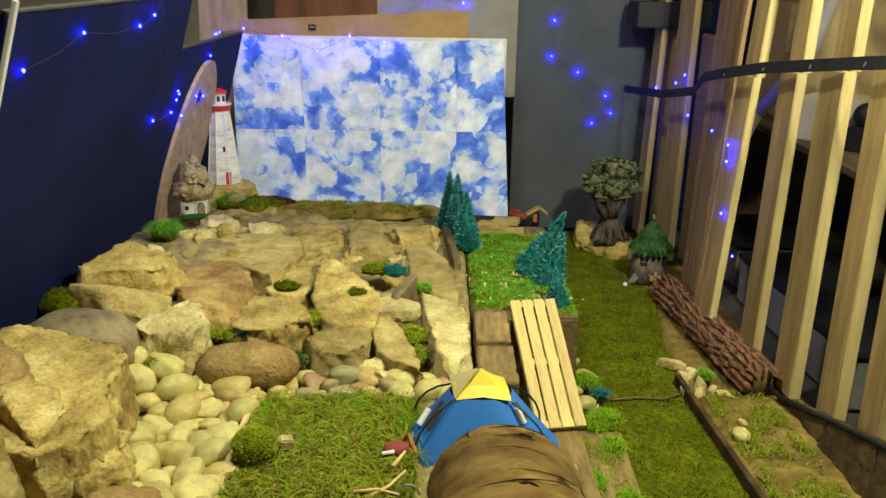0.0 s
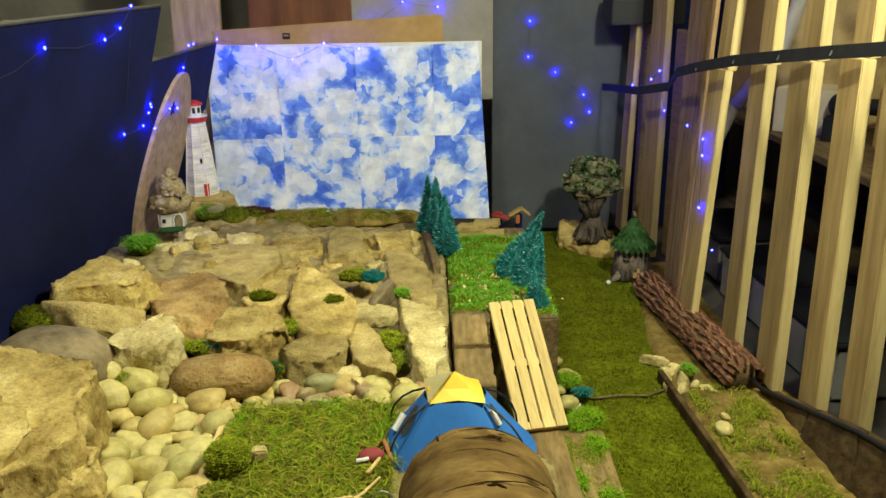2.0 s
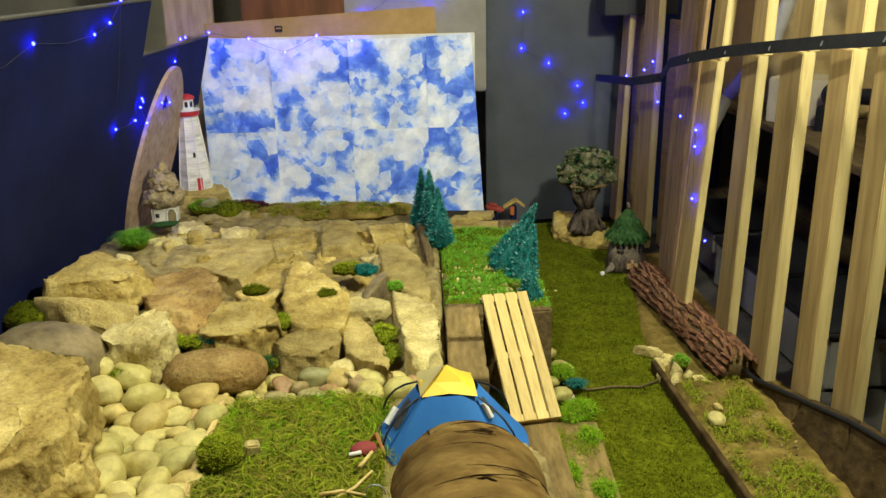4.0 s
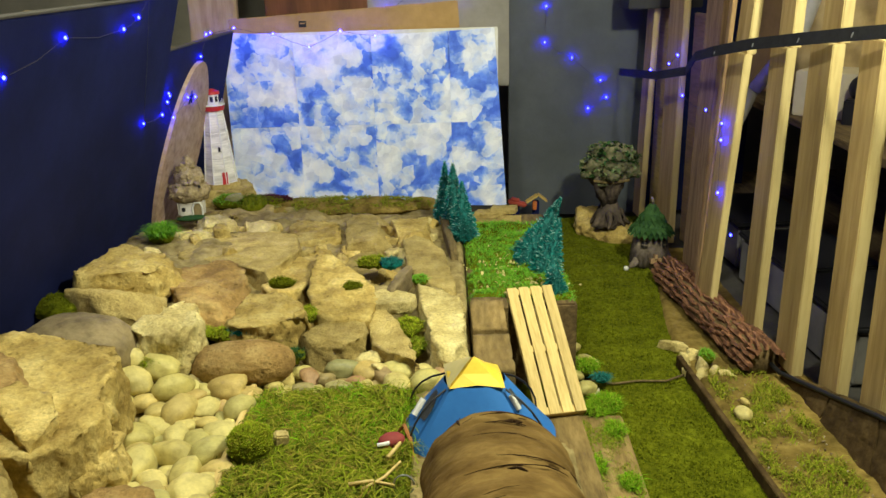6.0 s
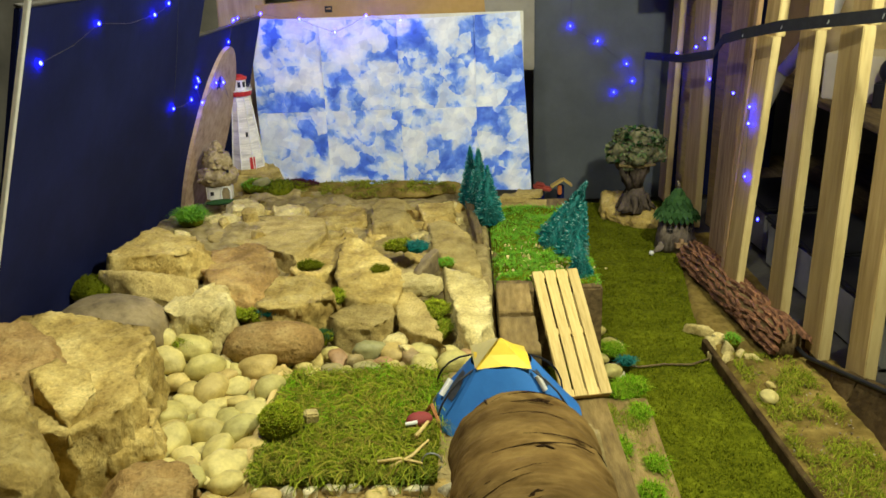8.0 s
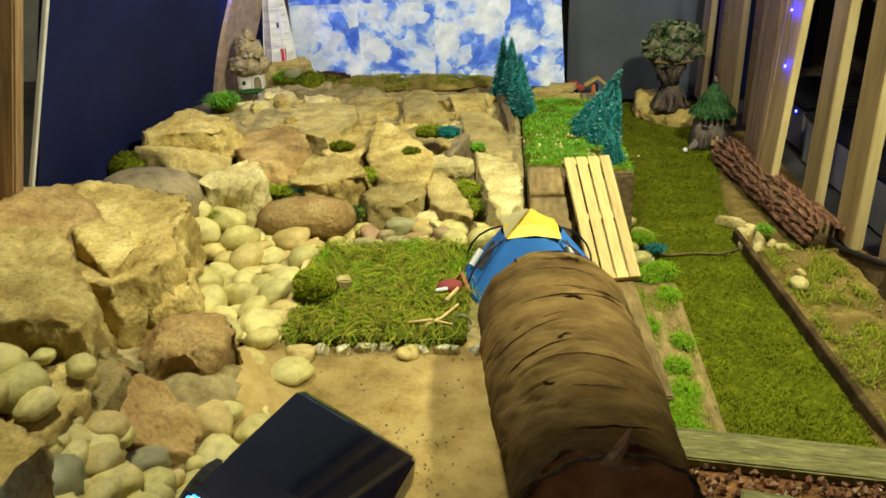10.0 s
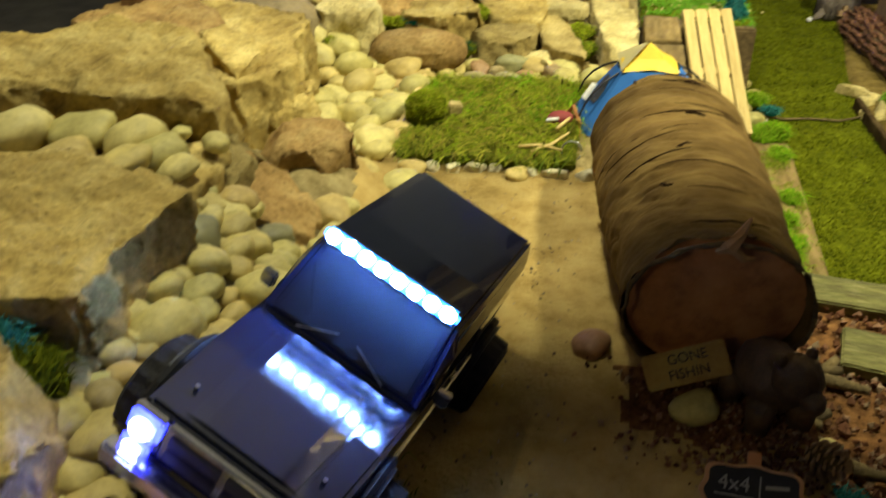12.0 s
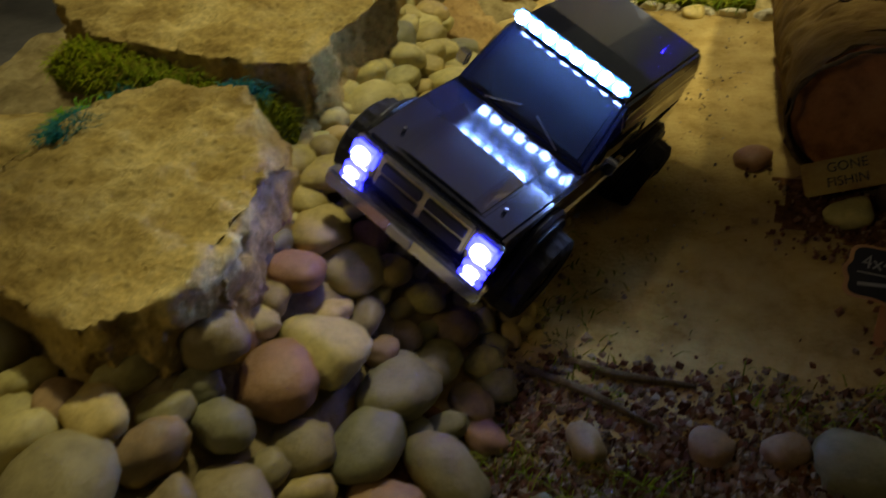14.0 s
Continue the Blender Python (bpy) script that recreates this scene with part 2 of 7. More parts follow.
GREEN_BOARD = mat("green_painted_board", [(0.05, 0.03, 0.012), (0.115, 0.105, 0.025), (0.17, 0.165, 0.045), (0.30, 0.25, 0.12)], 26, 0.8, 0.4, 70, stretch=(1, 8, 8))
TIMBER = mat("brown_timber", [(0.11, 0.070, 0.021), (0.190, 0.128, 0.042), (0.27, 0.190, 0.070)], 12, 0.9, 0.5, 60, stretch=(5, 1, 5), rand=0.15)
LOG_BARK = mat("log_skin", [(0.085, 0.048, 0.013), (0.150, 0.092, 0.027), (0.235, 0.153, 0.048)], 13, 0.92, 0.8, 40, stretch=(0.9, 1.9, 0.9), depth=0.0045, big=0.35, spec=0.1)
LOG_END = mat("log_end", [(0.20, 0.076, 0.022), (0.40, 0.160, 0.046), (0.50, 0.225, 0.068)], 24, 0.75, 0.4, 90)
BARK = mat("rough_bark", [(0.062, 0.026, 0.0125), (0.165, 0.072, 0.034), (0.265, 0.125, 0.060)], 35, 0.95, 0.9, 90, rand=0.2)
OVAL_WOOD = mat("slab_wood", [(0.26, 0.17, 0.12), (0.40, 0.28, 0.20), (0.48, 0.36, 0.27)], 9, 0.7, 0.15, 60, stretch=(4, 4, 0.6), big=0.15)
CARDBOARD = mat("cardboard", [(0.33, 0.205, 0.0735), (0.40, 0.255, 0.0945)], 30, 0.85, 0.15, 120, big=0.12)
NAVY = mat("navy_panel", [(0.006, 0.009, 0.046), (0.011, 0.016, 0.080)], 6, 0.8, 0.1, 60, big=0.3, spec=0.12)
GREY_WALL = mat("dark_grey_wall", [(0.066, 0.075, 0.085), (0.098, 0.110, 0.125)], 5, 0.7, 0.2, 60, big=0.25)
CONCRETE = mat("grey_concrete", [(0.05, 0.046, 0.04), (0.10, 0.09, 0.075)], 8, 0.9, 0.4, 60)
PLASTER = mat("old_plaster", [(0.20, 0.188, 0.155), (0.29, 0.268, 0.222)], 6, 0.9, 0.3, 50)
ROOM_PAINT = mat("pale_room_paint", [(0.60, 0.56, 0.48), (0.70, 0.66, 0.58)], 4, 0.9, 0.2, 50, big=0.1)
BROWN_DOOR = mat("brown_panel", [(0.13, 0.045, 0.02), (0.20, 0.075, 0.035)], 10, 0.6, 0.15, 60, stretch=(6, 6, 0.7))
BLACK = plain("black_plastic", (0.012, 0.012, 0.014), 0.5)
STRAP = mat("black_strap", [(0.008, 0.008, 0.009), (0.018, 0.018, 0.02)], 200, 0.75, 0.3, 500)
WHITE = plain("white_paint", (0.72, 0.71, 0.66), 0.5)
RED = plain("red_paint", (0.50, 0.03, 0.03), 0.45)


# ---- building helpers ----
def finish(name, bm, material, smooth=True):
    me = bpy.data.meshes.new(name)
    bm.normal_update()
    bm.to_mesh(me)
    bm.free()
    for m in material if isinstance(material, (list, tuple)) else [material]:
        me.materials.append(m)
    if smooth:
        me.shade_smooth()
    return me


def part(name, bm, material, parent, label="", smooth=False):
    ob = new(name, finish(name, bm, material, smooth))
    ob.parent = parent
    return tagged(ob, label)


def thing(name, m, label, category, group="", kind=""):
    ob = new(name)
    ob.empty_display_size = 0.02
    ob.matrix_world = m
    return tagged(ob, label, category, group, kind)


def single(name, bm, material, m, label, category, group="", kind="", smooth=True):
    ob = new(name, finish(name, bm, material, smooth))
    ob.matrix_world = m
    return tagged(ob, label, category, group, kind)


def box(sx, sy, sz, m=None, bev=0.0, bm=None):
    """A box standing on z = 0 of its pose, with softened edges."""
    bm = bm or bmesh.new()
    made = bmesh.ops.create_cube(bm, size=1)["verts"]
    bmesh.ops.scale(bm, vec=(sx, sy, sz), verts=made)
    bmesh.ops.translate(bm, vec=(0, 0, sz / 2), verts=made)
    if bev:
        edges = list({e for v in made for e in v.link_edges})
        made = list({v for f in bmesh.ops.bevel(bm, geom=edges, offset=bev, segments=2, affect="EDGES")["faces"] for v in f.verts} | {v for v in made if v.is_valid})
    if m:
        bmesh.ops.transform(bm, matrix=m, verts=made)
    return bm


def cone(r1, r2, h, m=None, seg=24, bm=None, caps=True):
    bm = bm or bmesh.new()
    made = bmesh.ops.create_cone(bm, cap_ends=caps, segments=seg, radius1=r1, radius2=r2, depth=h)["verts"]
    bmesh.ops.translate(bm, vec=(0, 0, h / 2), verts=made)
    if m:
        bmesh.ops.transform(bm, matrix=m, verts=made)
    return bm


def ball(sx, sy, sz, m=None, sub=3, bm=None):
    bm = bm or bmesh.new()
    made = bmesh.ops.create_icosphere(bm, subdivisions=sub, radius=1)["verts"]
    bmesh.ops.scale(bm, vec=(sx, sy, sz), verts=made)
    if m:
        bmesh.ops.transform(bm, matrix=m, verts=made)
    return bm


def tube(points, r, seg=6, bm=None):
    """A bent wire or limb; r: one radius, or one for each point."""
    bm = bm or bmesh.new()
    rs = r if isinstance(r, (list, tuple)) else [r] * len(points)
    rings = []
    for i, p in enumerate(points):
        p = Vector(p)
        d = (Vector(points[min(i + 1, len(points) - 1)]) - Vector(points[max(i - 1, 0)])).normalized()
        q = d.to_track_quat("Z", "X").to_matrix()
        rings.append([bm.verts.new(p + q @ Vector((rs[i] * math.cos(2 * math.pi * k / seg), rs[i] * math.sin(2 * math.pi * k / seg), 0))) for k in range(seg)])
    for a, b in zip(rings, rings[1:]):
        for k in range(seg):
            bm.faces.new((a[k], a[(k + 1) % seg], b[(k + 1) % seg], b[k]))
    bm.faces.new(rings[0][::-1])
    bm.faces.new(rings[-1])
    return bm


def weather(bm, amp, freq, seed, ridged=0.4):
    """Pushes the skin in and out by fractal noise, with some sharper breaks."""
    bm.normal_update()
    o = Vector((seed * 3.17, seed * 1.31, seed * 2.23))
    moves = []
    for v in bm.verts:
        p = v.co * freq + o
        d = noise.fractal(p, 0.9, 2.1, 4) + ridged * (noise.cell(p * 1.1) - 0.5)
        moves.append(v.normal * (amp * d))
    for v, d in zip(bm.verts, moves):
        v.co += d


def broken_sides(bm, amp, seed):
    """Steep faces break away in steps and crevices; flat tops stay whole."""
    bm.normal_update()
    o = Vector((seed * 1.7, seed * 0.9, seed * 2.1))
    moves = []
    for v in bm.verts:
        s = 1 - smooth01(0.35, 0.80, v.normal.z)
        p = Vector((v.co.x * 15, v.co.y * 15, v.co.z * 9)) + o
        d = 0.9 - 1.7 * abs(noise.noise(p)) - 0.9 * abs(noise.noise(p * 2.3)) + 0.45 * (noise.cell(p * 0.9 + Vector((0.4 * noise.noise(p * 2), 0, 0.4 * noise.noise(p * 1.7)))) - 0.5)
        moves.append(v.normal * (amp * s * (d - 0.5)))
    for v, d in zip(bm.verts, moves):
        v.co += d


def pitted(bm, depth, freq, seed):
    """Round hollows where softer grains have fallen out."""
    bm.normal_update()
    o = Vector((seed * 0.73, seed * 1.9, seed * 0.31))
    moves = []
    for v in bm.verts:
        p = v.co * freq + o
        near = noise.voronoi(p + 0.35 * noise.noise_vector(p * 1.7))[0][0]
        here = smooth01(0.0, 0.35, noise.noise(v.co * 9 + o))
        moves.append(v.normal * (-depth * here * (1 - smooth01(0.10, 0.42, near))))
    for v, d in zip(bm.verts, moves):
        v.co += d


def rock(corners, zb, zt, material, label, seed, amp=0.010, tilt=(0, 0), flare=1.08, name="rock", fine=0.011, soft=1, chips=6, bite=0.42, crag=0.006):
    """A broken slab: its plan, foot and top heights, and how its top leans."""
    n = len(corners)
    cx, cy = sum(c[0] for c in corners) / n, sum(c[1] for c in corners) / n
    bm = bmesh.new()
    low = [bm.verts.new(((x - cx) * flare, (y - cy) * flare, zb)) for x, y in corners]
    top = [bm.verts.new((x - cx, y - cy, zt + tilt[0] * (x - cx) + tilt[1] * (y - cy))) for x, y in corners]
    if sum((corners[i][0] * corners[(i + 1) % n][1] - corners[(i + 1) % n][0] * corners[i][1]) for i in range(n)) < 0:
        low, top = low[::-1], top[::-1]
    bm.faces.new(low[::-1])
    bm.faces.new(top)
    for i in range(n):
        bm.faces.new((low[i], low[(i + 1) % n], top[(i + 1) % n], top[i]))
    rng = random.Random(seed * 7 + 1)
    ext = max(max(abs(c[0] - cx), abs(c[1] - cy)) for c in corners)
    for k in range(chips):
        a = rng.uniform(0, 6.283)
        nrm = Vector((math.cos(a), math.sin(a), rng.uniform(0.5, 1.6))).normalized()
        far = max(v.co.dot(nrm) for v in bm.verts)
        depth = rng.uniform(0.3 * bite, bite) * min(ext, zt - zb)
        cut = bmesh.ops.bisect_plane(bm, geom=bm.verts[:] + bm.edges[:] + bm.faces[:], plane_co=nrm * (far - depth), plane_no=nrm, clear_outer=True)
        rim = [e for e in cut["geom_cut"] if isinstance(e, bmesh.types.BMEdge)]
        bmesh.ops.holes_fill(bm, edges=rim)
    bmesh.ops.triangulate(bm, faces=bm.faces[:])
    for k in range(8):
        longest = [e for e in bm.edges if e.calc_length() > fine * 1.5]
        if not longest or len(bm.verts) > 16000:
            break
        bmesh.ops.subdivide_edges(bm, edges=longest, cuts=1)
        bmesh.ops.triangulate(bm, faces=bm.faces[:])
        if k == 2:
            for _ in range(soft):
                bmesh.ops.smooth_vert(bm, verts=bm.verts[:], factor=0.35, use_axis_x=True, use_axis_y=True, use_axis_z=True)
    weather(bm, amp * 0.9, 6, seed, 0.2)
    if crag:
        broken_sides(bm, crag, seed)
    if zt - zb > 0.10:
        pitted(bm, amp * 0.9, 26, seed)
        pitted(bm, amp * 0.5, 60, seed + 3)
    weather(bm, amp * 0.50, 24, seed + 5, 0.6)
    weather(bm, amp * 0.28, 75, seed + 9, 0.4)
    return single(name, bm, material, pose(cx, cy, 0), label, "rock", "rocks of the course")


def boulder(x, y, z, sx, sy, sz, rz, material, label, seed, amp=0.10, boxy=0.75, name="boulder", group="rocks of the course", sub=5, rx=0, ry=0):
    bm = bmesh.new()
    bmesh.ops.create_icosphere(bm, subdivisions=sub, radius=1)
    for v in bm.verts:
        v.co = Vector([math.copysign(abs(k) ** boxy, k) for k in v.co])
    weather(bm, amp, 1.3, seed, 0.3)
    weather(bm, amp * 0.25, 5, seed + 3, 0.2)
    bmesh.ops.scale(bm, vec=(sx, sy, sz), verts=bm.verts)
    return single(name, bm, material, pose(x, y, z, rx, ry, rz), label, "rock", group)


def blades(count, spot, height, width, lean, seed, bm=None):
    """Small bent leaves of moss or grass; spot(rng) gives the foot of each."""
    rng = random.Random(seed)
    verts, faces = [], []
    for _ in range(count):
        p = spot(rng)
        if p is None:
            continue
        x, y, z = p
        a, h = rng.uniform(0, 6.283), height * rng.uniform(0.5, 1.3)
        dx, dy = math.cos(a), math.sin(a)
        w, k = width * rng.uniform(0.6, 1.3), lean * rng.uniform(0.3, 1.3)
        i = len(verts)
        verts += [(x - dy * w, y + dx * w, z), (x + dy * w, y - dx * w, z), (x + dx * k * h * 0.45 + dy * w * 0.7, y + dy * k * h * 0.45 - dx * w * 0.7, z + h * 0.65),
                  (x + dx * k * h * 0.45 - dy * w * 0.7, y + dy * k * h * 0.45 + dx * w * 0.7, z + h * 0.65), (x + dx * k * h, y + dy * k * h, z + h * (1.0 - 0.35 * k))]
        faces += [(i, i + 1, i + 2, i + 3), (i + 3, i + 2, i + 4)]
    return verts, faces


def tuft(name, count, spot, height, width, lean, seed, material, label, category="moss", kind="stuff", parent=None):
    me = bpy.data.meshes.new(name)
    v, f = blades(count, spot, height, width, lean, seed)
    me.from_pydata(v, [], f)
    me.materials.append(material)
    ob = new(name, me)
    if parent:
        ob.parent = parent
        return ob
    return tagged(ob, label, category, "", kind)


def smooth01(a, b, x):
    k = min(1.0, max(0.0, (x - a) / (b - a)))
    return k * k * (3 - 2 * k)


# ---- the room ----
def wall(name, sx, sy, sz, m, material, label):
    return single(name, box(sx, sy, sz), material, m, label, "wall", "", "structure", False)


single("floor", box(6.4, 7.4, 0.1), CONCRETE, pose(0.3, 0.9, -0.125), "grey concrete floor of the workshop", "floor", "", "structure", False)
single("ceiling", box(6.4, 7.4, 0.1), ROOM_PAINT, pose(0.3, 0.9, 2.62), "pale ceiling of the workshop", "ceiling", "", "structure", False)
wall("wall_north", 6.4, 0.1, 2.64, pose(0.3, 4.50, -0.02), PLASTER, "old plastered wall behind the course")
wall("wall_south", 6.4, 0.1, 2.64, pose(0.3, -2.70, -0.02), ROOM_PAINT, "old plastered wall of the workshop")
wall("wall_west", 0.1, 7.2, 2.64, pose(-2.80, 0.9, -0.02), GREY_WALL, "old plastered wall of the workshop")
wall("wall_east", 0.1, 7.2, 2.64, pose(3.40, 0.9, -0.02), GREY_WALL, "dark wall of the storage bay")


# Unseen boards, added to keep lamp light off the front of the course.
single("loft_floor", box(3.46, 3.73, 0.08), ROOM_PAINT, pose(1.41, -0.725, 1.62), "unseen board added to shade the front of the course", "loft", "", "structure", False)
single("loft_floor", box(1.30, 2.90, 0.08), ROOM_PAINT, pose(-1.012, -1.15, 1.62), "unseen board added to shade the front left of the course", "loft", "", "structure", False)


def course_height(x, y):
    """The made ground of the course: dirt track in front, rubble bank behind and to one side, dropping to the floor."""
    h = 0.268
    h += 0.10 * smooth01(-0.36, -0.70, x) * smooth01(1.45, 1.75, y) * (1 - 0.75 * smooth01(2.45, 2.7, y))
    near = 1 - smooth01(0.60, 0.80, y)
    h += (0.085 * smooth01(-0.30, -0.47, x) * (1 - near) + 0.165 * smooth01(-0.18, -0.50, x) * near) * (1 - smooth01(1.0, 1.3, y))
    h -= 0.10 * smooth01(3.12, 3.25, y)
    edge = 0.25 if y < 1.36 else 0.25 - 0.185 * smooth01(1.36, 1.62, y)
    h -= (h + 0.005) * smooth01(edge, edge + 0.03, x)
    return h


def on_track(x, y):
    left = -0.45 + 0.10 * smooth01(1.15, 0.75, y) + 0.08 * smooth01(0.75, 0.4, y)
    return y < 1.24 and x > left


def course():
    nx, ny, x0, y0, st = 134, 384, -1.06, -0.45, 0.01
    verts, faces = [], []
    for j in range(ny):
        for i in range(nx):
            x, y = x0 + i * st, y0 + j * st
            p = Vector((x * 7, y * 7, 0.3))
            rough_here = 0.003 if on_track(x, y) else 0.016
            z = course_height(x, y) + rough_here * noise.fractal(p * 2.2, 0.9, 2.0, 4) + 0.004 * noise.noise(p * 0.8)
            verts.append((x, y, z))
    for j in range(ny - 1):
        for i in range(nx - 1):
            a = j * nx + i
            faces.append((a, a + 1, a + nx + 1, a + nx))
    me = bpy.data.meshes.new("ground")
    me.from_pydata(verts, [], faces)
    for m in (RUBBLE, DIRT, MULCH):
        me.materials.append(m)
    for f in me.polygons:
        x, y, _ = f.center
        k = 0.05 * noise.fractal(Vector((x * 9, y * 9, 1.7)), 0.9, 2, 3)
        f.material_index = 0
        if on_track(x + k, y + k):
            f.material_index = 1
            if y + 1.2 * k < 0.22 + 0.18 * x or (x + k > 0.02 and 0.59 < y + k < 0.69):
                f.material_index = 2
    me.shade_smooth()
    tagged(new("ground", me), "packed dirt track with rubble bank and bark mulch", "ground", "", "structure")


course()

# mossy carpet strip and its neighbours at floor level
def carpet():
    nx, ny = 60, 150
    verts, faces = [], []
    for j in range(ny):
        for i in range(nx):
            u, v = i / (nx - 1), j / (ny - 1)
            y = 1.02 + 2.68 * v
            x0, x1 = 0.20 + 0.02 * noise.noise(Vector((0, y * 6, 0))), 0.735 - 0.02 * smooth01(1.2, 2.2, y) + 0.08 * smooth01(2.3, 3.0, y) + 0.15 * smooth01(3.0, 3.4, y)
            x = x0 + (x1 - x0) * u
            verts.append((x, y, 0.004 + 0.006 * noise.fractal(Vector((x * 14, y * 14, 2)), 0.9, 2, 3)))
    for j in range(ny - 1):
        for i in range(nx - 1):
            a = j * nx + i
            faces.append((a, a + 1, a + nx + 1, a + nx))
    me = bpy.data.meshes.new("moss_carpet")
    me.from_pydata(verts, [], faces)
    me.materials.append(MOSS_BED)
    me.shade_smooth()
    tagged(new("moss_carpet", me), "olive green moss mat along the fence", "moss mat")


carpet()
tuft("moss_carpet_pile", 42000, lambda r: (lambda y: (r.uniform(0.21, 0.735 - 0.02 * smooth01(1.2, 2.2, y) + 0.08 * smooth01(2.3, 3.0, y) + 0.15 * smooth01(3.0, 3.4, y)), y, 0.003))(1.03 + 2.66 * r.random() ** 1.2), 0.009, 0.0013, 1.2, 11, TURF_BLADES, "short olive pile of the moss mat")
single("floor_seam", tube([(0.40, 2.12, 0.012), (0.48, 2.09, 0.013), (0.55, 2.105, 0.012), (0.63, 2.10, 0.012), (0.70, 2.14, 0.012)], 0.0035, 6), OLD_WOOD, pose(0, 0, 0), "thin dark twig lying on the moss mat", "twig")

# back wall panels
single("back_panel", box(0.62, 0.03, 2.3, bev=0.003), GREY_WALL, pose(0.62, 3.78, 0.0), "dark grey board wall behind the course", "wall panel", "", "structure", False)
single("back_panel", box(0.5, 0.03, 2.3, bev=0.003), NAVY, pose(1.16, 3.80, 0.0), "black board wall beside the fence", "wall panel", "", "structure", False)
single("back_panel", box(0.62, 0.03, 0.80, bev=0.004), PLASTER, pose(0.0, 3.74, 0.62), "pale grey-green board above the backdrop", "wall panel", "", "structure", False)
single("brown_panel", box(0.44, 0.025, 0.8, bev=0.004), BROWN_DOOR, pose(-0.52, 3.71, 0.80), "red-brown wooden panel above the backdrop", "panel", smooth=False)
single("pale_timber", box(0.20, 0.04, 1.7, bev=0.005), OVAL_WOOD, pose(-0.97, 3.60, -0.02, 0, 2, 0), "pale timber post behind the backdrop", "timber post", smooth=False)


def panel(base_a, base_b, rise, lean, label):
    """A board that leans over its foot; lean: how far it comes inward for each metre of height."""
    a, b = Vector(base_a), Vector(base_b)
    along = (b - a).normalized()
    inward = Vector((along.y, -along.x, 0))
    up = (Vector((0, 0, 1)) + inward * lean).normalized()
    out = along.cross(up) * -1
    m = Matrix((along, out, up)).transposed().to_4x4()
    m.translation = (a + b) / 2
    base = thing("navy_panel", m, label, "panel")
    ln = (b - a).length
    part("board", box(ln, 0.012, rise, bev=0.002), NAVY, base)
    part("top_trim", box(ln, 0.014, 0.005, pose(0, 0, rise + 0.001), 0.001), CONCRETE, base, "grey worn top edge")
    part("brace", box(0.03, 0.02, rise, pose(-ln * 0.3, 0.017, 0), 0.002), OLD_WOOD, base)
    part("brace", box(0.03, 0.02, rise, pose(ln * 0.3, 0.017, 0), 0.002), OLD_WOOD, base)


panel((-1.032, 1.45, 0.15), (-1.032, 2.545, 0.15), 0.97, 0.30, "dark navy board leaning in over the rocks")
panel((-1.040, 2.58, 0.18), (-1.010, 3.36, 0.18), 0.76, 0.28, "dark navy board with a slice of wood hung on it")
single("white_edging", tube([(-0.978, 2.55, 0.36), (-0.935, 2.552, 0.52), (-0.90, 2.553, 0.62), (-0.872, 2.554, 0.70)], [0.002, 0.003, 0.004, 0.002], 5), WHITE, pose(0, 0, 0), "torn white edge trim of the navy board", "trim", "", "structure")
single("timber_post", box(0.052, 0.035, 1.1, bev=0.004), RED_STUD, pose(-1.022, 1.37, 0.2, 0, 15, 0), "reddish timber post beside the navy board", "timber post", smooth=False)
single("white_batten", box(0.008, 0.012, 0.72, bev=0.001), WHITE, pose(-0.956, 1.442, 0.42, 0, 18.8, 0), "thin white batten on the edge of the navy board", "batten", smooth=False)


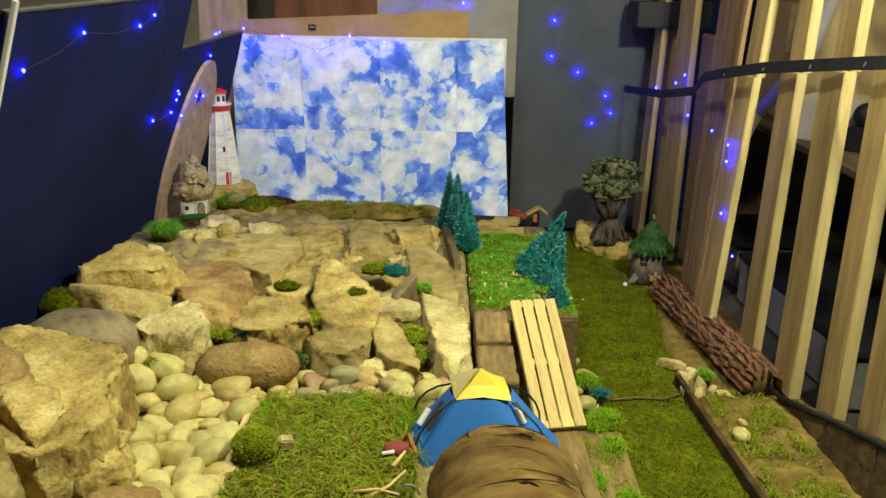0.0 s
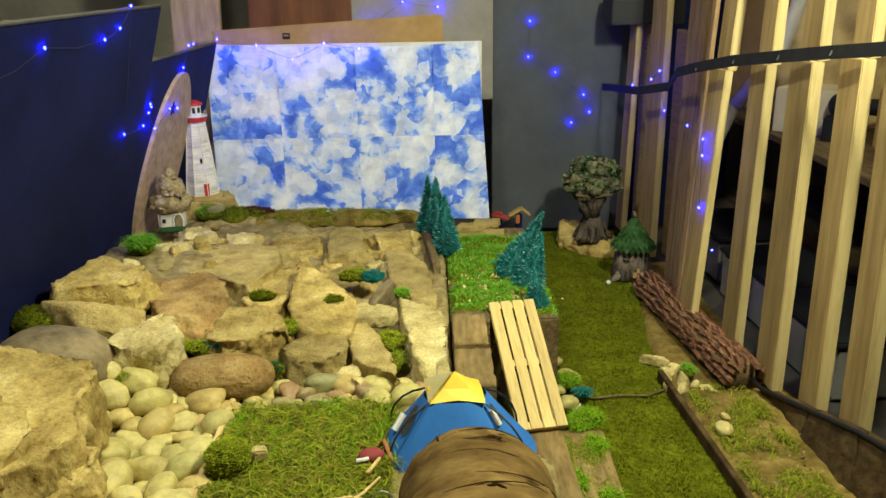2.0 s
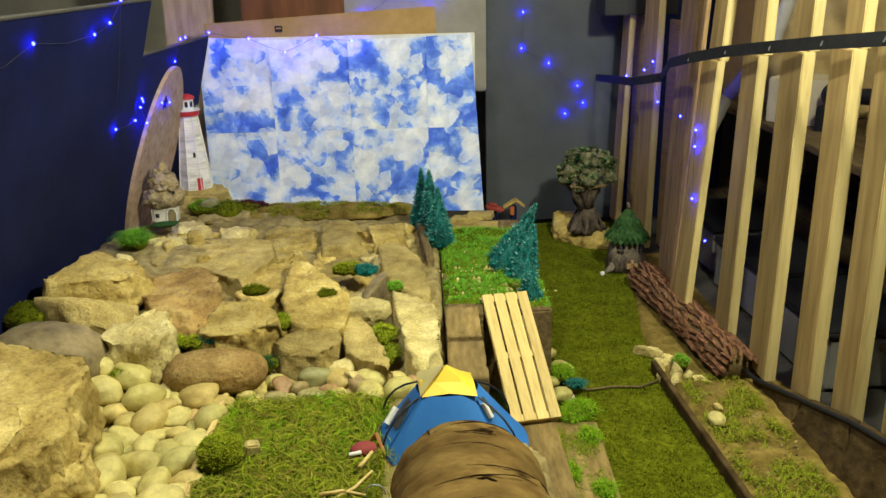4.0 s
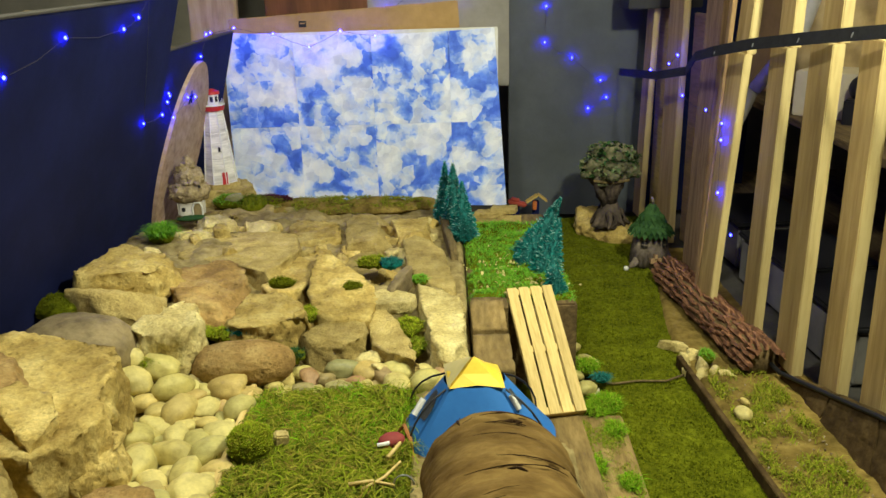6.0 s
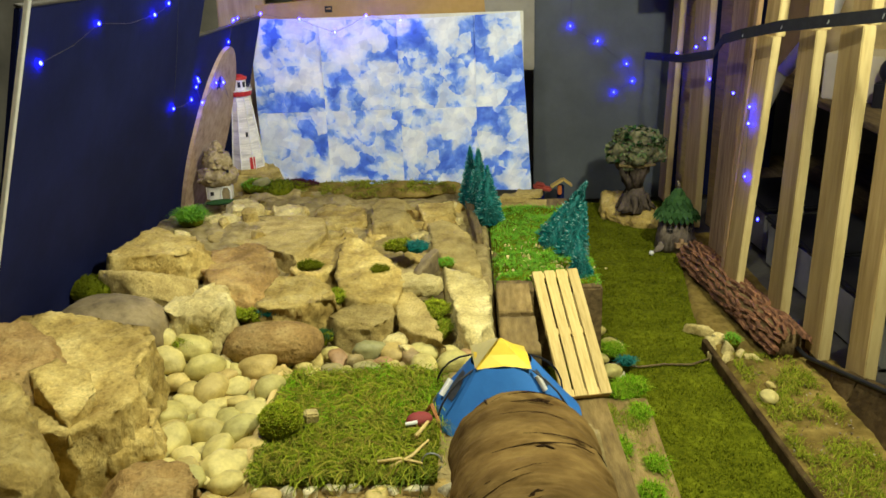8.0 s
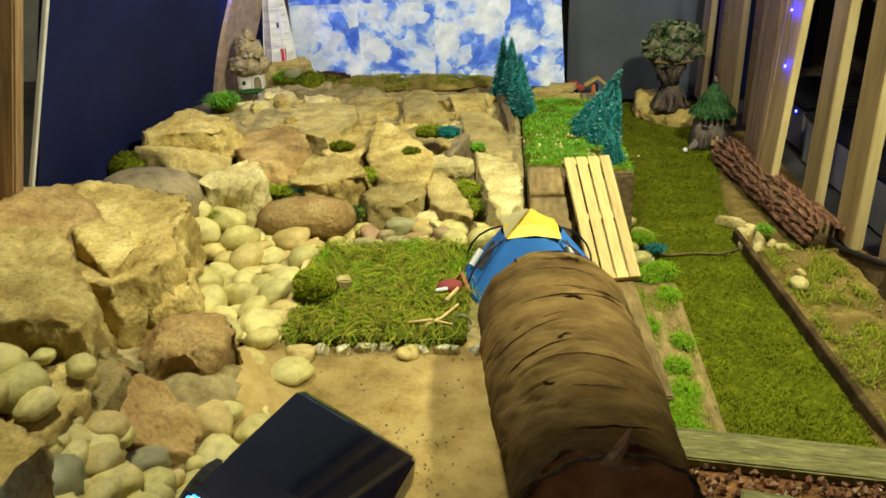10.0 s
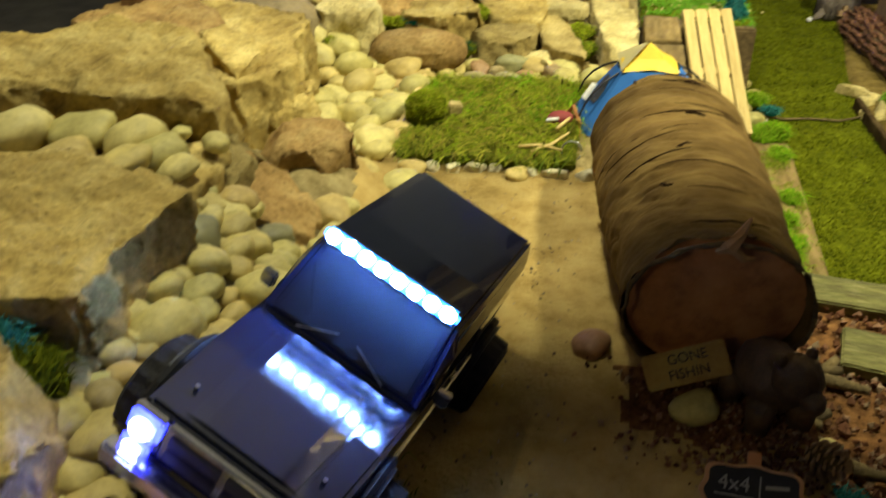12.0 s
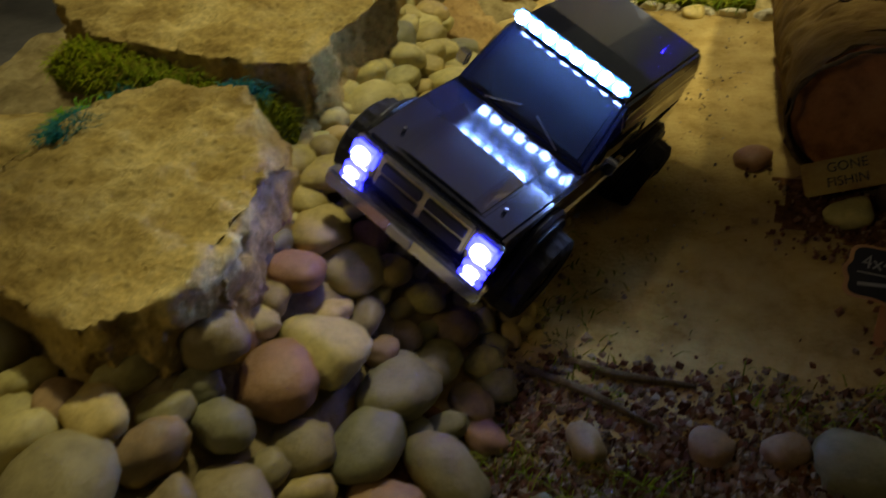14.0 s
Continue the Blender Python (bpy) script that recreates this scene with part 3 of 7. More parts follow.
# ---- backdrop ----
def cloud_material():
    """Printed sheets of a sky picture, laid side by side with a break at each joint."""
    m = bpy.data.materials.new("cloud_print")
    m.use_nodes = True
    n, l = m.node_tree.nodes, m.node_tree.links
    b = n["Principled BSDF"]
    b.inputs["Roughness"].default_value = 0.6

    def calc(op, a, b2=0.0, c=0.0):
        k = n.new("ShaderNodeMath")
        k.operation = op
        for i, v in enumerate((a, b2, c)):
            if isinstance(v, float):
                k.inputs[i].default_value = v
            else:
                l.new(v, k.inputs[i])
        return k.outputs[0]
    tc = n.new("ShaderNodeTexCoord")
    sep = n.new("ShaderNodeSeparateXYZ")
    l.new(tc.outputs["Object"], sep.inputs[0])
    low = calc("LESS_THAN", sep.outputs["Z"], 0.53)
    sheet = calc("FLOOR", calc("DIVIDE", calc("ADD", sep.outputs["X"], 0.594), 0.31))
    u = calc("MULTIPLY_ADD", sheet, 0.43, calc("MULTIPLY_ADD", low, 0.145, sep.outputs["X"]))
    v = calc("MULTIPLY_ADD", low, 0.47, sep.outputs["Z"])
    comb = n.new("ShaderNodeCombineXYZ")
    l.new(u, comb.inputs[0])
    l.new(v, comb.inputs[1])
    comb.inputs[2].default_value = 0.70
    vec = comb.outputs[0]

    def cloudy(scale, detail, rough, warp=0.0):
        k = n.new("ShaderNodeTexNoise")
        k.inputs["Scale"].default_value, k.inputs["Detail"].default_value = scale, detail
        k.inputs["Roughness"].default_value, k.inputs["Distortion"].default_value = rough, warp
        l.new(vec, k.inputs["Vector"])
        return k.outputs["Fac"]

    def chips(scale, wobble, tone):
        """Angular patches, each with one value of a broader noise."""
        k = n.new("ShaderNodeTexNoise")
        k.inputs["Scale"].default_value, k.inputs["Detail"].default_value = 16, 3
        l.new(vec, k.inputs["Vector"])
        push = n.new("ShaderNodeVectorMath")
        push.operation = "MULTIPLY_ADD"
        l.new(k.outputs["Color"], push.inputs[0])
        push.inputs[1].default_value = (wobble, wobble, 0)
        l.new(vec, push.inputs[2])
        cell = n.new("ShaderNodeTexVoronoi")
        cell.feature = "SMOOTH_F1"
        cell.inputs["Smoothness"].default_value = 0.12
        cell.inputs["Scale"].default_value, cell.inputs["Randomness"].default_value = scale, 1.0
        l.new(push.outputs[0], cell.inputs["Vector"])
        field = n.new("ShaderNodeTexNoise")
        field.inputs["Scale"].default_value, field.inputs["Detail"].default_value = tone, 3
        l.new(cell.outputs["Position"], field.inputs["Vector"])
        return field.outputs["Fac"]
    body = calc("MULTIPLY_ADD", cloudy(7.0, 4.0, 0.5, 0.3), 0.50, calc("MULTIPLY", cloudy(24.0, 3.0, 0.6), 0.12))
    fac = calc("MULTIPLY_ADD", chips(24.0, 0.09, 11.0), 0.38, body)
    ramp = n.new("ShaderNodeValToRGB")
    els = ramp.color_ramp.elements
    for p, c in ((0.40, (0.055, 0.15, 0.78)), (0.447, (0.12, 0.27, 0.94)), (0.474, (0.28, 0.45, 0.98)), (0.490, (0.56, 0.68, 0.99)), (0.54, (0.78, 0.83, 0.97)), (0.62, (0.90, 0.92, 0.98))):
        e = els.new(p)
        e.color = (*c, 1)
    els.remove(els[0])
    els.remove(els[-1])
    l.new(fac, ramp.inputs["Fac"])
    shade = n.new("ShaderNodeValToRGB")
    shade.color_ramp.elements[0].position, shade.color_ramp.elements[0].color = 0.36, (0.66, 0.68, 0.77, 1)
    shade.color_ramp.elements[1].position, shade.color_ramp.elements[1].color = 0.58, (1, 1, 1, 1)
    l.new(calc("MULTIPLY_ADD", chips(34.0, 0.05, 17.0), 0.55, calc("MULTIPLY", cloudy(13.0, 4.0, 0.6), 0.45)), shade.inputs["Fac"])
    mul = n.new("ShaderNodeMix")
    mul.data_type, mul.blend_type = "RGBA", "MULTIPLY"
    mul.inputs["Factor"].default_value = 1
    l.new(ramp.outputs["Color"], mul.inputs["A"])
    l.new(shade.outputs["Color"], mul.inputs["B"])
    l.new(mul.outputs["Result"], b.inputs["Base Color"])
    return m


def backdrop():
    base = thing("cloud_backdrop", pose(-0.29, 3.375, 0.0), "printed blue sky and white cloud sheet on a board", "backdrop")
    cloud = cloud_material()
    bm = bmesh.new()
    nx, nz = 40, 28
    grid = []
    for k in range(nz + 1):
        row = []
        for i in range(nx + 1):
            u, v = i / nx, k / nz
            x = -0.565 + u * (1.125 - 0.045 * v) + 0.0 * v
            z = 0.21 - 0.035 * u + v * (0.70 + 0.025 * u - 0.018 * u * (1 - u) * 4)
            row.append(bm.verts.new((x, 0.005 * noise.noise(Vector((u * 5, v * 4, 3))) - 0.02 * (1 - v), z)))
        grid.append(row)
    for a, b in zip(grid, grid[1:]):
        for i in range(nx):
            bm.faces.new((a[i], a[i + 1], b[i + 1], b[i]))
    part("printed_sheet", bm, cloud, base, smooth=True)
    part("backing_board", box(1.08, 0.012, 0.71, pose(-0.01, 0.022, 0.19), 0.002), WHITE, base, "white foam backing board")
    # sheet joints: thin raised laps
    for x in (-0.284, 0.026, 0.336):
        part("sheet_lap", box(0.004, 0.0016, 0.68, pose(x, -0.0085, 0.21)), cloud, base)
    part("sheet_lap", box(1.05, 0.0016, 0.004, pose(-0.01, -0.0105, 0.53)), cloud, base)


backdrop()
carton = thing("carton", pose(-0.36, 3.43, 0.0), "flattened brown cardboard carton behind the backdrop", "carton")
part("board", box(0.92, 0.010, 0.30, pose(0, 0, 0.68, 0, -3, 0), 0.003), CARDBOARD, carton)
part("printed_mark", box(0.030, 0.002, 0.024, pose(-0.178, -0.007, 0.918)), BLACK, carton, "small black printed mark")
part("printed_mark", box(0.020, 0.002, 0.005, pose(-0.178, -0.0086, 0.930)), CARDBOARD, carton)


# ---- rocks of the course ----
LIME = "rough yellow limestone rock in the course"
rock([(-0.93, 1.95), (-0.87, 2.15), (-0.74, 2.09), (-0.655, 1.97), (-0.70, 1.90), (-0.87, 1.865)], 0.375, 0.462, LIMESTONE, "rough flat limestone rock with broken edges", 1, 0.012)
rock([(-0.885, 1.825), (-0.80, 1.89), (-0.665, 1.88), (-0.632, 1.735), (-0.76, 1.735)], 0.33, 0.452, SANDSTONE, "smooth-topped grey sandstone slab", 2, 0.006)
boulder(-0.79, 1.645, 0.375, 0.125, 0.085, 0.075, -12, DARK_STONE, "dark brown rounded boulder", 3, 0.06)
rock([(-0.98, 1.30), (-0.95, 1.56), (-0.879, 1.578), (-0.763, 1.543), (-0.640, 1.497), (-0.600, 1.443), (-0.592, 1.319), (-0.558, 1.242), (-0.575, 1.165), (-0.626, 1.095), (-0.76, 1.11)], 0.24, 0.457, LIMESTONE, "large flat limestone slab with a steep broken face", 4, 0.009, (0.0, 0.02), 1.0, soft=1, chips=1, bite=0.10, crag=0.014, fine=0.010)
rock([(-0.700, 1.95), (-0.690, 2.14), (-0.590, 2.17), (-0.505, 2.06), (-0.475, 1.87), (-0.505, 1.77), (-0.600, 1.80)], 0.28, 0.408, RED_STONE, "reddish brown rounded rock", 5, 0.014, soft=3, chips=4, bite=0.3, crag=0.010)
rock([(-0.712, 1.700), (-0.685, 1.84), (-0.634, 1.92), (-0.570, 1.83), (-0.530, 1.712), (-0.558, 1.640), (-0.652, 1.635)], 0.29, 0.412, PALE_STONE, LIME, 6, 0.012, flare=1.15, soft=1, chips=4, bite=0.22, crag=0.007)
rock([(-0.522, 1.770), (-0.508, 1.958), (-0.423, 1.985), (-0.325, 1.938), (-0.311, 1.812), (-0.375, 1.750), (-0.455, 1.722)], 0.27, 0.380, LIMESTONE, LIME, 7, 0.012, soft=1, chips=4, bite=0.25, crag=0.014)
boulder(-0.442, 1.672, 0.318, 0.115, 0.062, 0.046, 2, RED_STONE, "smooth reddish oval boulder", 8, 0.05, 0.8)
rock([(-0.339, 1.805), (-0.279, 1.862), (-0.184, 1.857), (-0.166, 1.760), (-0.220, 1.722), (-0.307, 1.738)], 0.25, 0.336, SANDSTONE, "tan sandstone block with a chipped face", 9, 0.008, soft=1, chips=3, bite=0.18, crag=0.008)
rock([(-0.354, 2.05), (-0.354, 2.28), (-0.217, 2.125), (-0.152, 1.955), (-0.172, 1.845), (-0.265, 1.850), (-0.324, 1.900)], 0.26, 0.356, LIMESTONE, "sloping limestone slab in the middle of the rocks", 27, 0.010, (0, 0.10), soft=1, chips=3, bite=0.2, crag=0.010)
rock([(-0.190, 1.94), (-0.142, 1.94), (-0.070, 1.772), (-0.043, 1.660), (-0.098, 1.692), (-0.160, 1.745)], 0.25, 0.326, SANDSTONE, "tan sandstone block with a chipped face", 10, 0.008, (0, 0.06), soft=1, chips=3, bite=0.18, crag=0.008)
rock([(-0.067, 2.108), (-0.009, 2.042), (0.066, 1.985), (0.062, 1.728), (0.009, 1.666), (-0.020, 1.728), (-0.045, 1.903)], 0.24, 0.336, PALE_STONE, "pale pitted stone slab", 11, 0.009, soft=1, chips=3, bite=0.2, crag=0.008)
rock([(-0.208, 1.978), (-0.142, 2.026), (-0.062, 1.964), (-0.074, 1.918), (-0.162, 1.921)], 0.32, 0.350, PALE_STONE, "thin tilted limestone shard", 12, 0.004, (0.05, 0.05), chips=2, bite=0.2, crag=0.003)
rock([(-0.143, 2.006), (-0.099, 2.124), (-0.073, 2.097), (-0.121, 1.989)], 0.32, 0.368, DARK_STONE, "thin dark tilted stone shard", 13, 0.004, (0.3, 0.1), chips=1, bite=0.2, crag=0.003)
rock([(-0.140, 2.66), (-0.045, 2.55), (0.012, 2.43), (0.045, 2.15), (0.045, 2.075), (-0.050, 2.115), (-0.103, 2.30)], 0.22, 0.308, SANDSTONE, "long flat tan paving stone", 14, 0.005)
rock([(-0.180, 2.76), (-0.045, 2.78), (-0.025, 2.60), (-0.145, 2.57)], 0.24, 0.316, LIMESTONE, LIME, 15, 0.008)
rock([(-0.345, 2.82), (-0.190, 2.83), (-0.155, 2.54), (-0.31, 2.51)], 0.23, 0.312, SANDSTONE, "flat tan stone slab", 16, 0.008)
rock([(-0.56, 2.79), (-0.36, 2.82), (-0.33, 2.62), (-0.50, 2.56)], 0.24, 0.300, LIMESTONE, "flat weathered stone slab", 17, 0.012)
rock([(-0.33, 2.50), (-0.16, 2.52), (-0.115, 2.33), (-0.19, 2.20), (-0.31, 2.26)], 0.22, 0.292, SANDSTONE, "flat tan stone slab", 18, 0.010)
rock([(-0.80, 2.44), (-0.62, 2.50), (-0.45, 2.46), (-0.41, 2.31), (-0.47, 2.12), (-0.60, 2.20), (-0.77, 2.27)], 0.28, 0.366, SANDSTONE, "broad flat grey stone slab", 19, 0.006, soft=1, chips=3, bite=0.15, crag=0.006)
rock([(-0.52, 2.24), (-0.41, 2.36), (-0.34, 2.30), (-0.36, 2.07), (-0.42, 2.02), (-0.50, 2.08)], 0.25, 0.340, LIMESTONE, LIME, 20, 0.012, soft=2, chips=3, bite=0.25, crag=0.010)
rock([(-0.44, 2.54), (-0.35, 2.56), (-0.32, 2.40), (-0.42, 2.37)], 0.25, 0.300, LIMESTONE, LIME, 21, 0.010)
rock([(-0.83, 2.70), (-0.70, 2.72), (-0.66, 2.55), (-0.80, 2.50)], 0.30, 0.375, PALE_STONE, "pale rounded limestone rock beside the cottage", 22, 0.012)
rock([(-0.68, 2.74), (-0.57, 2.76), (-0.55, 2.60), (-0.64, 2.58)], 0.28, 0.330, PALE_STONE, "small pale limestone rock", 23, 0.012)
rock([(-0.85, 2.46), (-0.74, 2.52), (-0.70, 2.44), (-0.80, 2.40)], 0.32, 0.385, PALE_STONE, "small pale limestone rock", 24, 0.010)

rock([(-0.025, 3.00), (0.010, 2.98), (0.050, 2.45), (0.028, 2.44)], 0.16, 0.300, OLD_WOOD, "weathered upright board edging the rocks", 26, 0.003, name="edging_board", chips=0, crag=0)
# rubble wedged in the gaps
rng = random.Random(4)
for k in range(70):
    x, y = rng.uniform(-0.86, -0.02), rng.uniform(1.68, 2.86)
    r = rng.uniform(0.022, 0.050)
    n = rng.randint(4, 6)
    ph = rng.uniform(0, 6.28)
    ring = [(x + r * rng.uniform(0.75, 1.15) * math.cos(ph + 6.283 * i / n), y + r * rng.uniform(0.75, 1.15) * math.sin(ph + 6.283 * i / n)) for i in range(n)]
    h = course_height(x, y)
    rock(ring, h - 0.02, h + rng.uniform(0.012, 0.035), rng.choice((LIMESTONE, SANDSTONE, PALE_STONE, LIMESTONE)), "small broken stone wedged between larger rocks", 300 + k, 0.006, (rng.uniform(-0.3, 0.3), rng.uniform(-0.3, 0.3)), fine=0.012, chips=3, name="broken_stone")
# near bank of large rocks
rock([(-1.03, 1.25), (-1.00, 1.40), (-0.92, 1.45), (-0.80, 1.40), (-0.705, 1.290), (-0.690, 1.220), (-0.735, 1.17), (-0.88, 1.13)], 0.26, 0.506, RED_STONE, "reddish boulder on top of the bank", 30, 0.012, (-0.05, 0.0), soft=3, chips=3, bite=0.2, crag=0.008)
rock([(-0.760, 1.242), (-0.722, 1.282), (-0.655, 1.254), (-0.614, 1.206), (-0.626, 1.100), (-0.706, 1.18)], 0.42, 0.484, LIMESTONE, "wedge of broken limestone lying on the slab", 41, 0.007, (-0.10, 0.12), 1.0, soft=1, chips=2, bite=0.2, crag=0.006)
rock([(-1.04, 1.16), (-0.88, 1.20), (-0.72, 1.14), (-0.625, 1.04), (-0.560, 0.96), (-0.550, 0.87), (-0.70, 0.85), (-1.02, 0.86)], 0.26, 0.540, LIMESTONE, "huge smooth-topped limestone boulder", 31, 0.012, (-0.05, 0.05), chips=4, bite=0.20, soft=2, crag=0.014, fine=0.010)
rock([(-1.0, 0.87), (-0.72, 0.87), (-0.545, 0.87), (-0.505, 0.76), (-0.51, 0.69), (-0.66, 0.68), (-1.0, 0.70)], 0.26, 0.470, LIMESTONE, "rough limestone ledge that carries loose stones", 32, 0.010, chips=2, bite=0.15, soft=3, crag=0.016)
rock([(-0.96, 0.50), (-0.92, 0.64), (-0.68, 0.690), (-0.50, 0.655), (-0.455, 0.615), (-0.480, 0.52), (-0.470, 0.40), (-0.56, 0.385), (-0.80, 0.41)], 0.24, 0.530, LIMESTONE, "large flat-topped limestone slab with a craggy side", 33, 0.012, (0, 0), 0.98, chips=1, bite=0.06, soft=2, crag=0.017, fine=0.009)
rock([(-0.70, 0.30), (-0.645, 0.350), (-0.56, 0.36), (-0.485, 0.340), (-0.445, 0.295), (-0.425, 0.22), (-0.392, 0.10), (-0.43, 0.03), (-0.47, -0.01), (-0.72, 0.03)], 0.24, 0.510, LIMESTONE, "large cracked limestone boulder", 34, 0.011, (-0.05, 0), 0.98, chips=3, bite=0.14, soft=1, crag=0.010, fine=0.009)
rock([(-0.92, 0.36), (-0.70, 0.37), (-0.68, 0.28), (-0.72, 0.10), (-0.95, 0.15)], 0.25, 0.500, LIMESTONE, "rough limestone boulder beside moss", 35, 0.014)
rock([(-0.56, 1.16), (-0.46, 1.14), (-0.405, 1.06), (-0.44, 0.985), (-0.54, 0.98), (-0.60, 1.06)], 0.25, 0.395, RED_STONE, "reddish broken rock at the foot of the bank", 36, 0.012, soft=2, crag=0.010)
rock([(-0.545, 0.915), (-0.47, 0.930), (-0.405, 0.885), (-0.400, 0.815), (-0.44, 0.785), (-0.54, 0.785)], 0.25, 0.385, RED_STONE, "reddish broken rock at the foot of the bank", 37, 0.010, (-0.62, 0.05), soft=2, crag=0.010, chips=2, bite=0.12)
rock([(-0.56, 0.965), (-0.515, 0.945), (-0.50, 0.73), (-0.565, 0.71)], 0.25, 0.44, SANDSTONE, "upright sandstone slab under the ledge", 38, 0.006, (-0.3, 0))
rock([(-0.62, 1.30), (-0.56, 1.31), (-0.535, 1.20), (-0.59, 1.14), (-0.64, 1.18)], 0.25, 0.40, LIMESTONE, LIME, 39, 0.012, soft=2, crag=0.010)

# ---- loose river stones ----
PEBBLES = []
for k in range(9):
    rng = random.Random(100 + k)
    bm = bmesh.new()
    bmesh.ops.create_icosphere(bm, subdivisions=3, radius=1)
    for v in bm.verts:
        v.co = Vector([math.copysign(abs(c) ** rng.uniform(0.84, 0.86), c) for c in v.co])
    weather(bm, 0.26, 0.75, 40 + k, 0.0)
    bmesh.ops.scale(bm, vec=(1.0, rng.uniform(0.60, 0.88), rng.uniform(0.44, 0.62)), verts=bm.verts)
    PEBBLES.append(bm)
PEBBLES = [(finish("river_stone", bm.copy(), RIVER), finish("river_stone", bm, RIVER_GREY)) for bm in PEBBLES]
LAID = []
FILL = []


def pebble(x, y, z, r, rng, grey=False, label="smooth cream and tan river stone", group="river stones"):
    ob = new("river_stone", rng.choice(PEBBLES)[1 if grey else 0])
    ob.matrix_world = pose(x, y, z, rng.uniform(-16, 16), rng.uniform(-16, 16), rng.uniform(0, 360)) @ Matrix.Diagonal((r, r, r, 1))
    return tagged(ob, label, "stone", group)


def lay(inside, box_, count, r0, r1, seed, grey=0.0, squeeze=0.80, lift=0.35, base=None):
    """Strews stones over a stretch of ground so that they lie side by side."""
    rng = random.Random(seed)
    tries, done = 0, 0
    while done < count and tries < 9000:
        tries += 1
        x, y = rng.uniform(box_[0], box_[1]), rng.uniform(box_[2], box_[3])
        if not inside(x, y):
            continue
        r = r0 + (r1 - r0) * rng.random() ** (1.2 + tries / 3000)
        if any((x - a) ** 2 + (y - b) ** 2 < (squeeze * (r + c)) ** 2 for a, b, c in LAID):
            continue
        LAID.append((x, y, r))
        z = (base(x, y) if base else course_height(x, y)) + r * lift
        if r < 0.0205:
            FILL.append((x, y, z, r, rng.randrange(9)))
            done += 1
            continue
        g = rng.random() < grey
        pebble(x, y, z, r, rng, g, "smooth grey-green and reddish river stone" if g else "smooth cream and tan river stone")
        done += 1


def heap_left(y):
    return -0.405 if y > 0.775 else (-0.50 if y > 0.66 else -0.545)


def heap_right(y):
    return -0.30 + 0.06 * smooth01(0.95, 0.70, y) + 0.03 * smooth01(0.5, 0.3, y)


# between the big boulder and the grass patch
bank = lambda x, y: (x > -0.60 or y > 1.53) and not (x > -0.57 and y > 1.60)
lay(lambda x, y: bank(x, y) and x < -0.41, (-0.69, -0.41, 1.17, 1.655), 60, 0.031, 0.052, 1, 0.0, 0.64, 0.48)
lay(lambda x, y: bank(x, y) and x < -0.395, (-0.69, -0.395, 1.17, 1.655), 90, 0.014, 0.026, 6, 0.0, 0.60)
# a row along the foot of the slabs
lay(lambda x, y: True, (-0.37, 0.03, 1.60, 1.70), 22, 0.024, 0.040, 2, 0.25, 0.7)
# the near heap, larger and darker towards the front
lay(lambda x, y: heap_left(y) < x < heap_right(y) and y > 0.52, (-0.60, -0.2, 0.52, 0.93), 60, 0.024, 0.042, 3, 0.08, 0.64)
lay(lambda x, y: heap_left(y) < x < heap_right(y) and y > 0.52, (-0.60, -0.2, 0.52, 0.93), 80, 0.014, 0.026, 7, 0.12, 0.60)
lay(lambda x, y: heap_left(y) < x < heap_right(y), (-0.55, -0.2, 0.24, 0.52), 150, 0.015, 0.040, 4, 0.25, 0.60)
lay(lambda x, y: (heap_left(y) < x or y < 0.12) and x < -0.19, (-0.60, -0.2, -0.14, 0.24), 100, 0.022, 0.056, 5, 0.85, 0.62)
def stone_filling():
    """The smallest stones, wedged between the larger ones."""
    rng = random.Random(99)
    verts, faces = [], []
    for x, y, z, r, kind in FILL:
        me = PEBBLES[kind][0]
        m = pose(x, y, z, rng.uniform(-16, 16), rng.uniform(-16, 16), rng.uniform(0, 360)) @ Matrix.Diagonal((r, r, r, 1))
        i = len(verts)
        verts += [tuple(m @ v.co) for v in me.vertices]
        faces += [tuple(i + k for k in f.vertices) for f in me.polygons]
    me = bpy.data.meshes.new("small_stones")
    me.from_pydata(verts, [], faces)
    me.materials.append(SMALL_STONES)
    me.shade_smooth()
    tagged(new("small_stones", me), "small cream and tan stones filling the heap", "stones", "", "stuff")


SMALL_STONES = islands("small_stones", [(0.54, 0.45, 0.16), (0.43, 0.39, 0.14), (0.62, 0.53, 0.21), (0.34, 0.30, 0.13), (0.54, 0.43, 0.155), (0.45, 0.32, 0.125)], 0.5)
stone_filling()
# strays on the track
for x, y, r in ((-0.195, 0.715, 0.034), (-0.28, 0.70, 0.038), (-0.165, 0.60, 0.015), (-0.35, 1.10, 0.042), (-0.38, 0.98, 0.03), (-0.33, 0.93, 0.02), (0.115, 0.615, 0.028), (-0.23, 0.52, 0.02), (-0.25, 0.48, 0.02)):
    pebble(x, y, 0.268 + r * 0.35, r, random.Random(int(x * 1000)))
pebble(-0.01, 0.72, 0.272, 0.028, random.Random(2), True, "reddish river stone beside the log")
# stones lodged on the limestone ledge
for x, y, r in ((-0.72, 0.80, 0.054), (-0.635, 0.79, 0.046), (-0.585, 0.765, 0.036), (-0.81, 0.79, 0.05), (-0.55, 0.735, 0.028), (-0.62, 0.725, 0.038), (-0.70, 0.72, 0.042), (-0.535, 0.82, 0.022), (-0.60, 0.845, 0.018)):
    pebble(x, y, 0.474 + r * 0.36, r, random.Random(int(y * 999)))
rng = random.Random(31)
for k in range(14):
    x, y, r = rng.uniform(-0.53, -0.46), rng.uniform(0.70, 0.775), rng.uniform(0.018, 0.034)
    pebble(x, y, 0.385 + 0.5 * (-0.44 - x) + r * 0.4, r, rng)
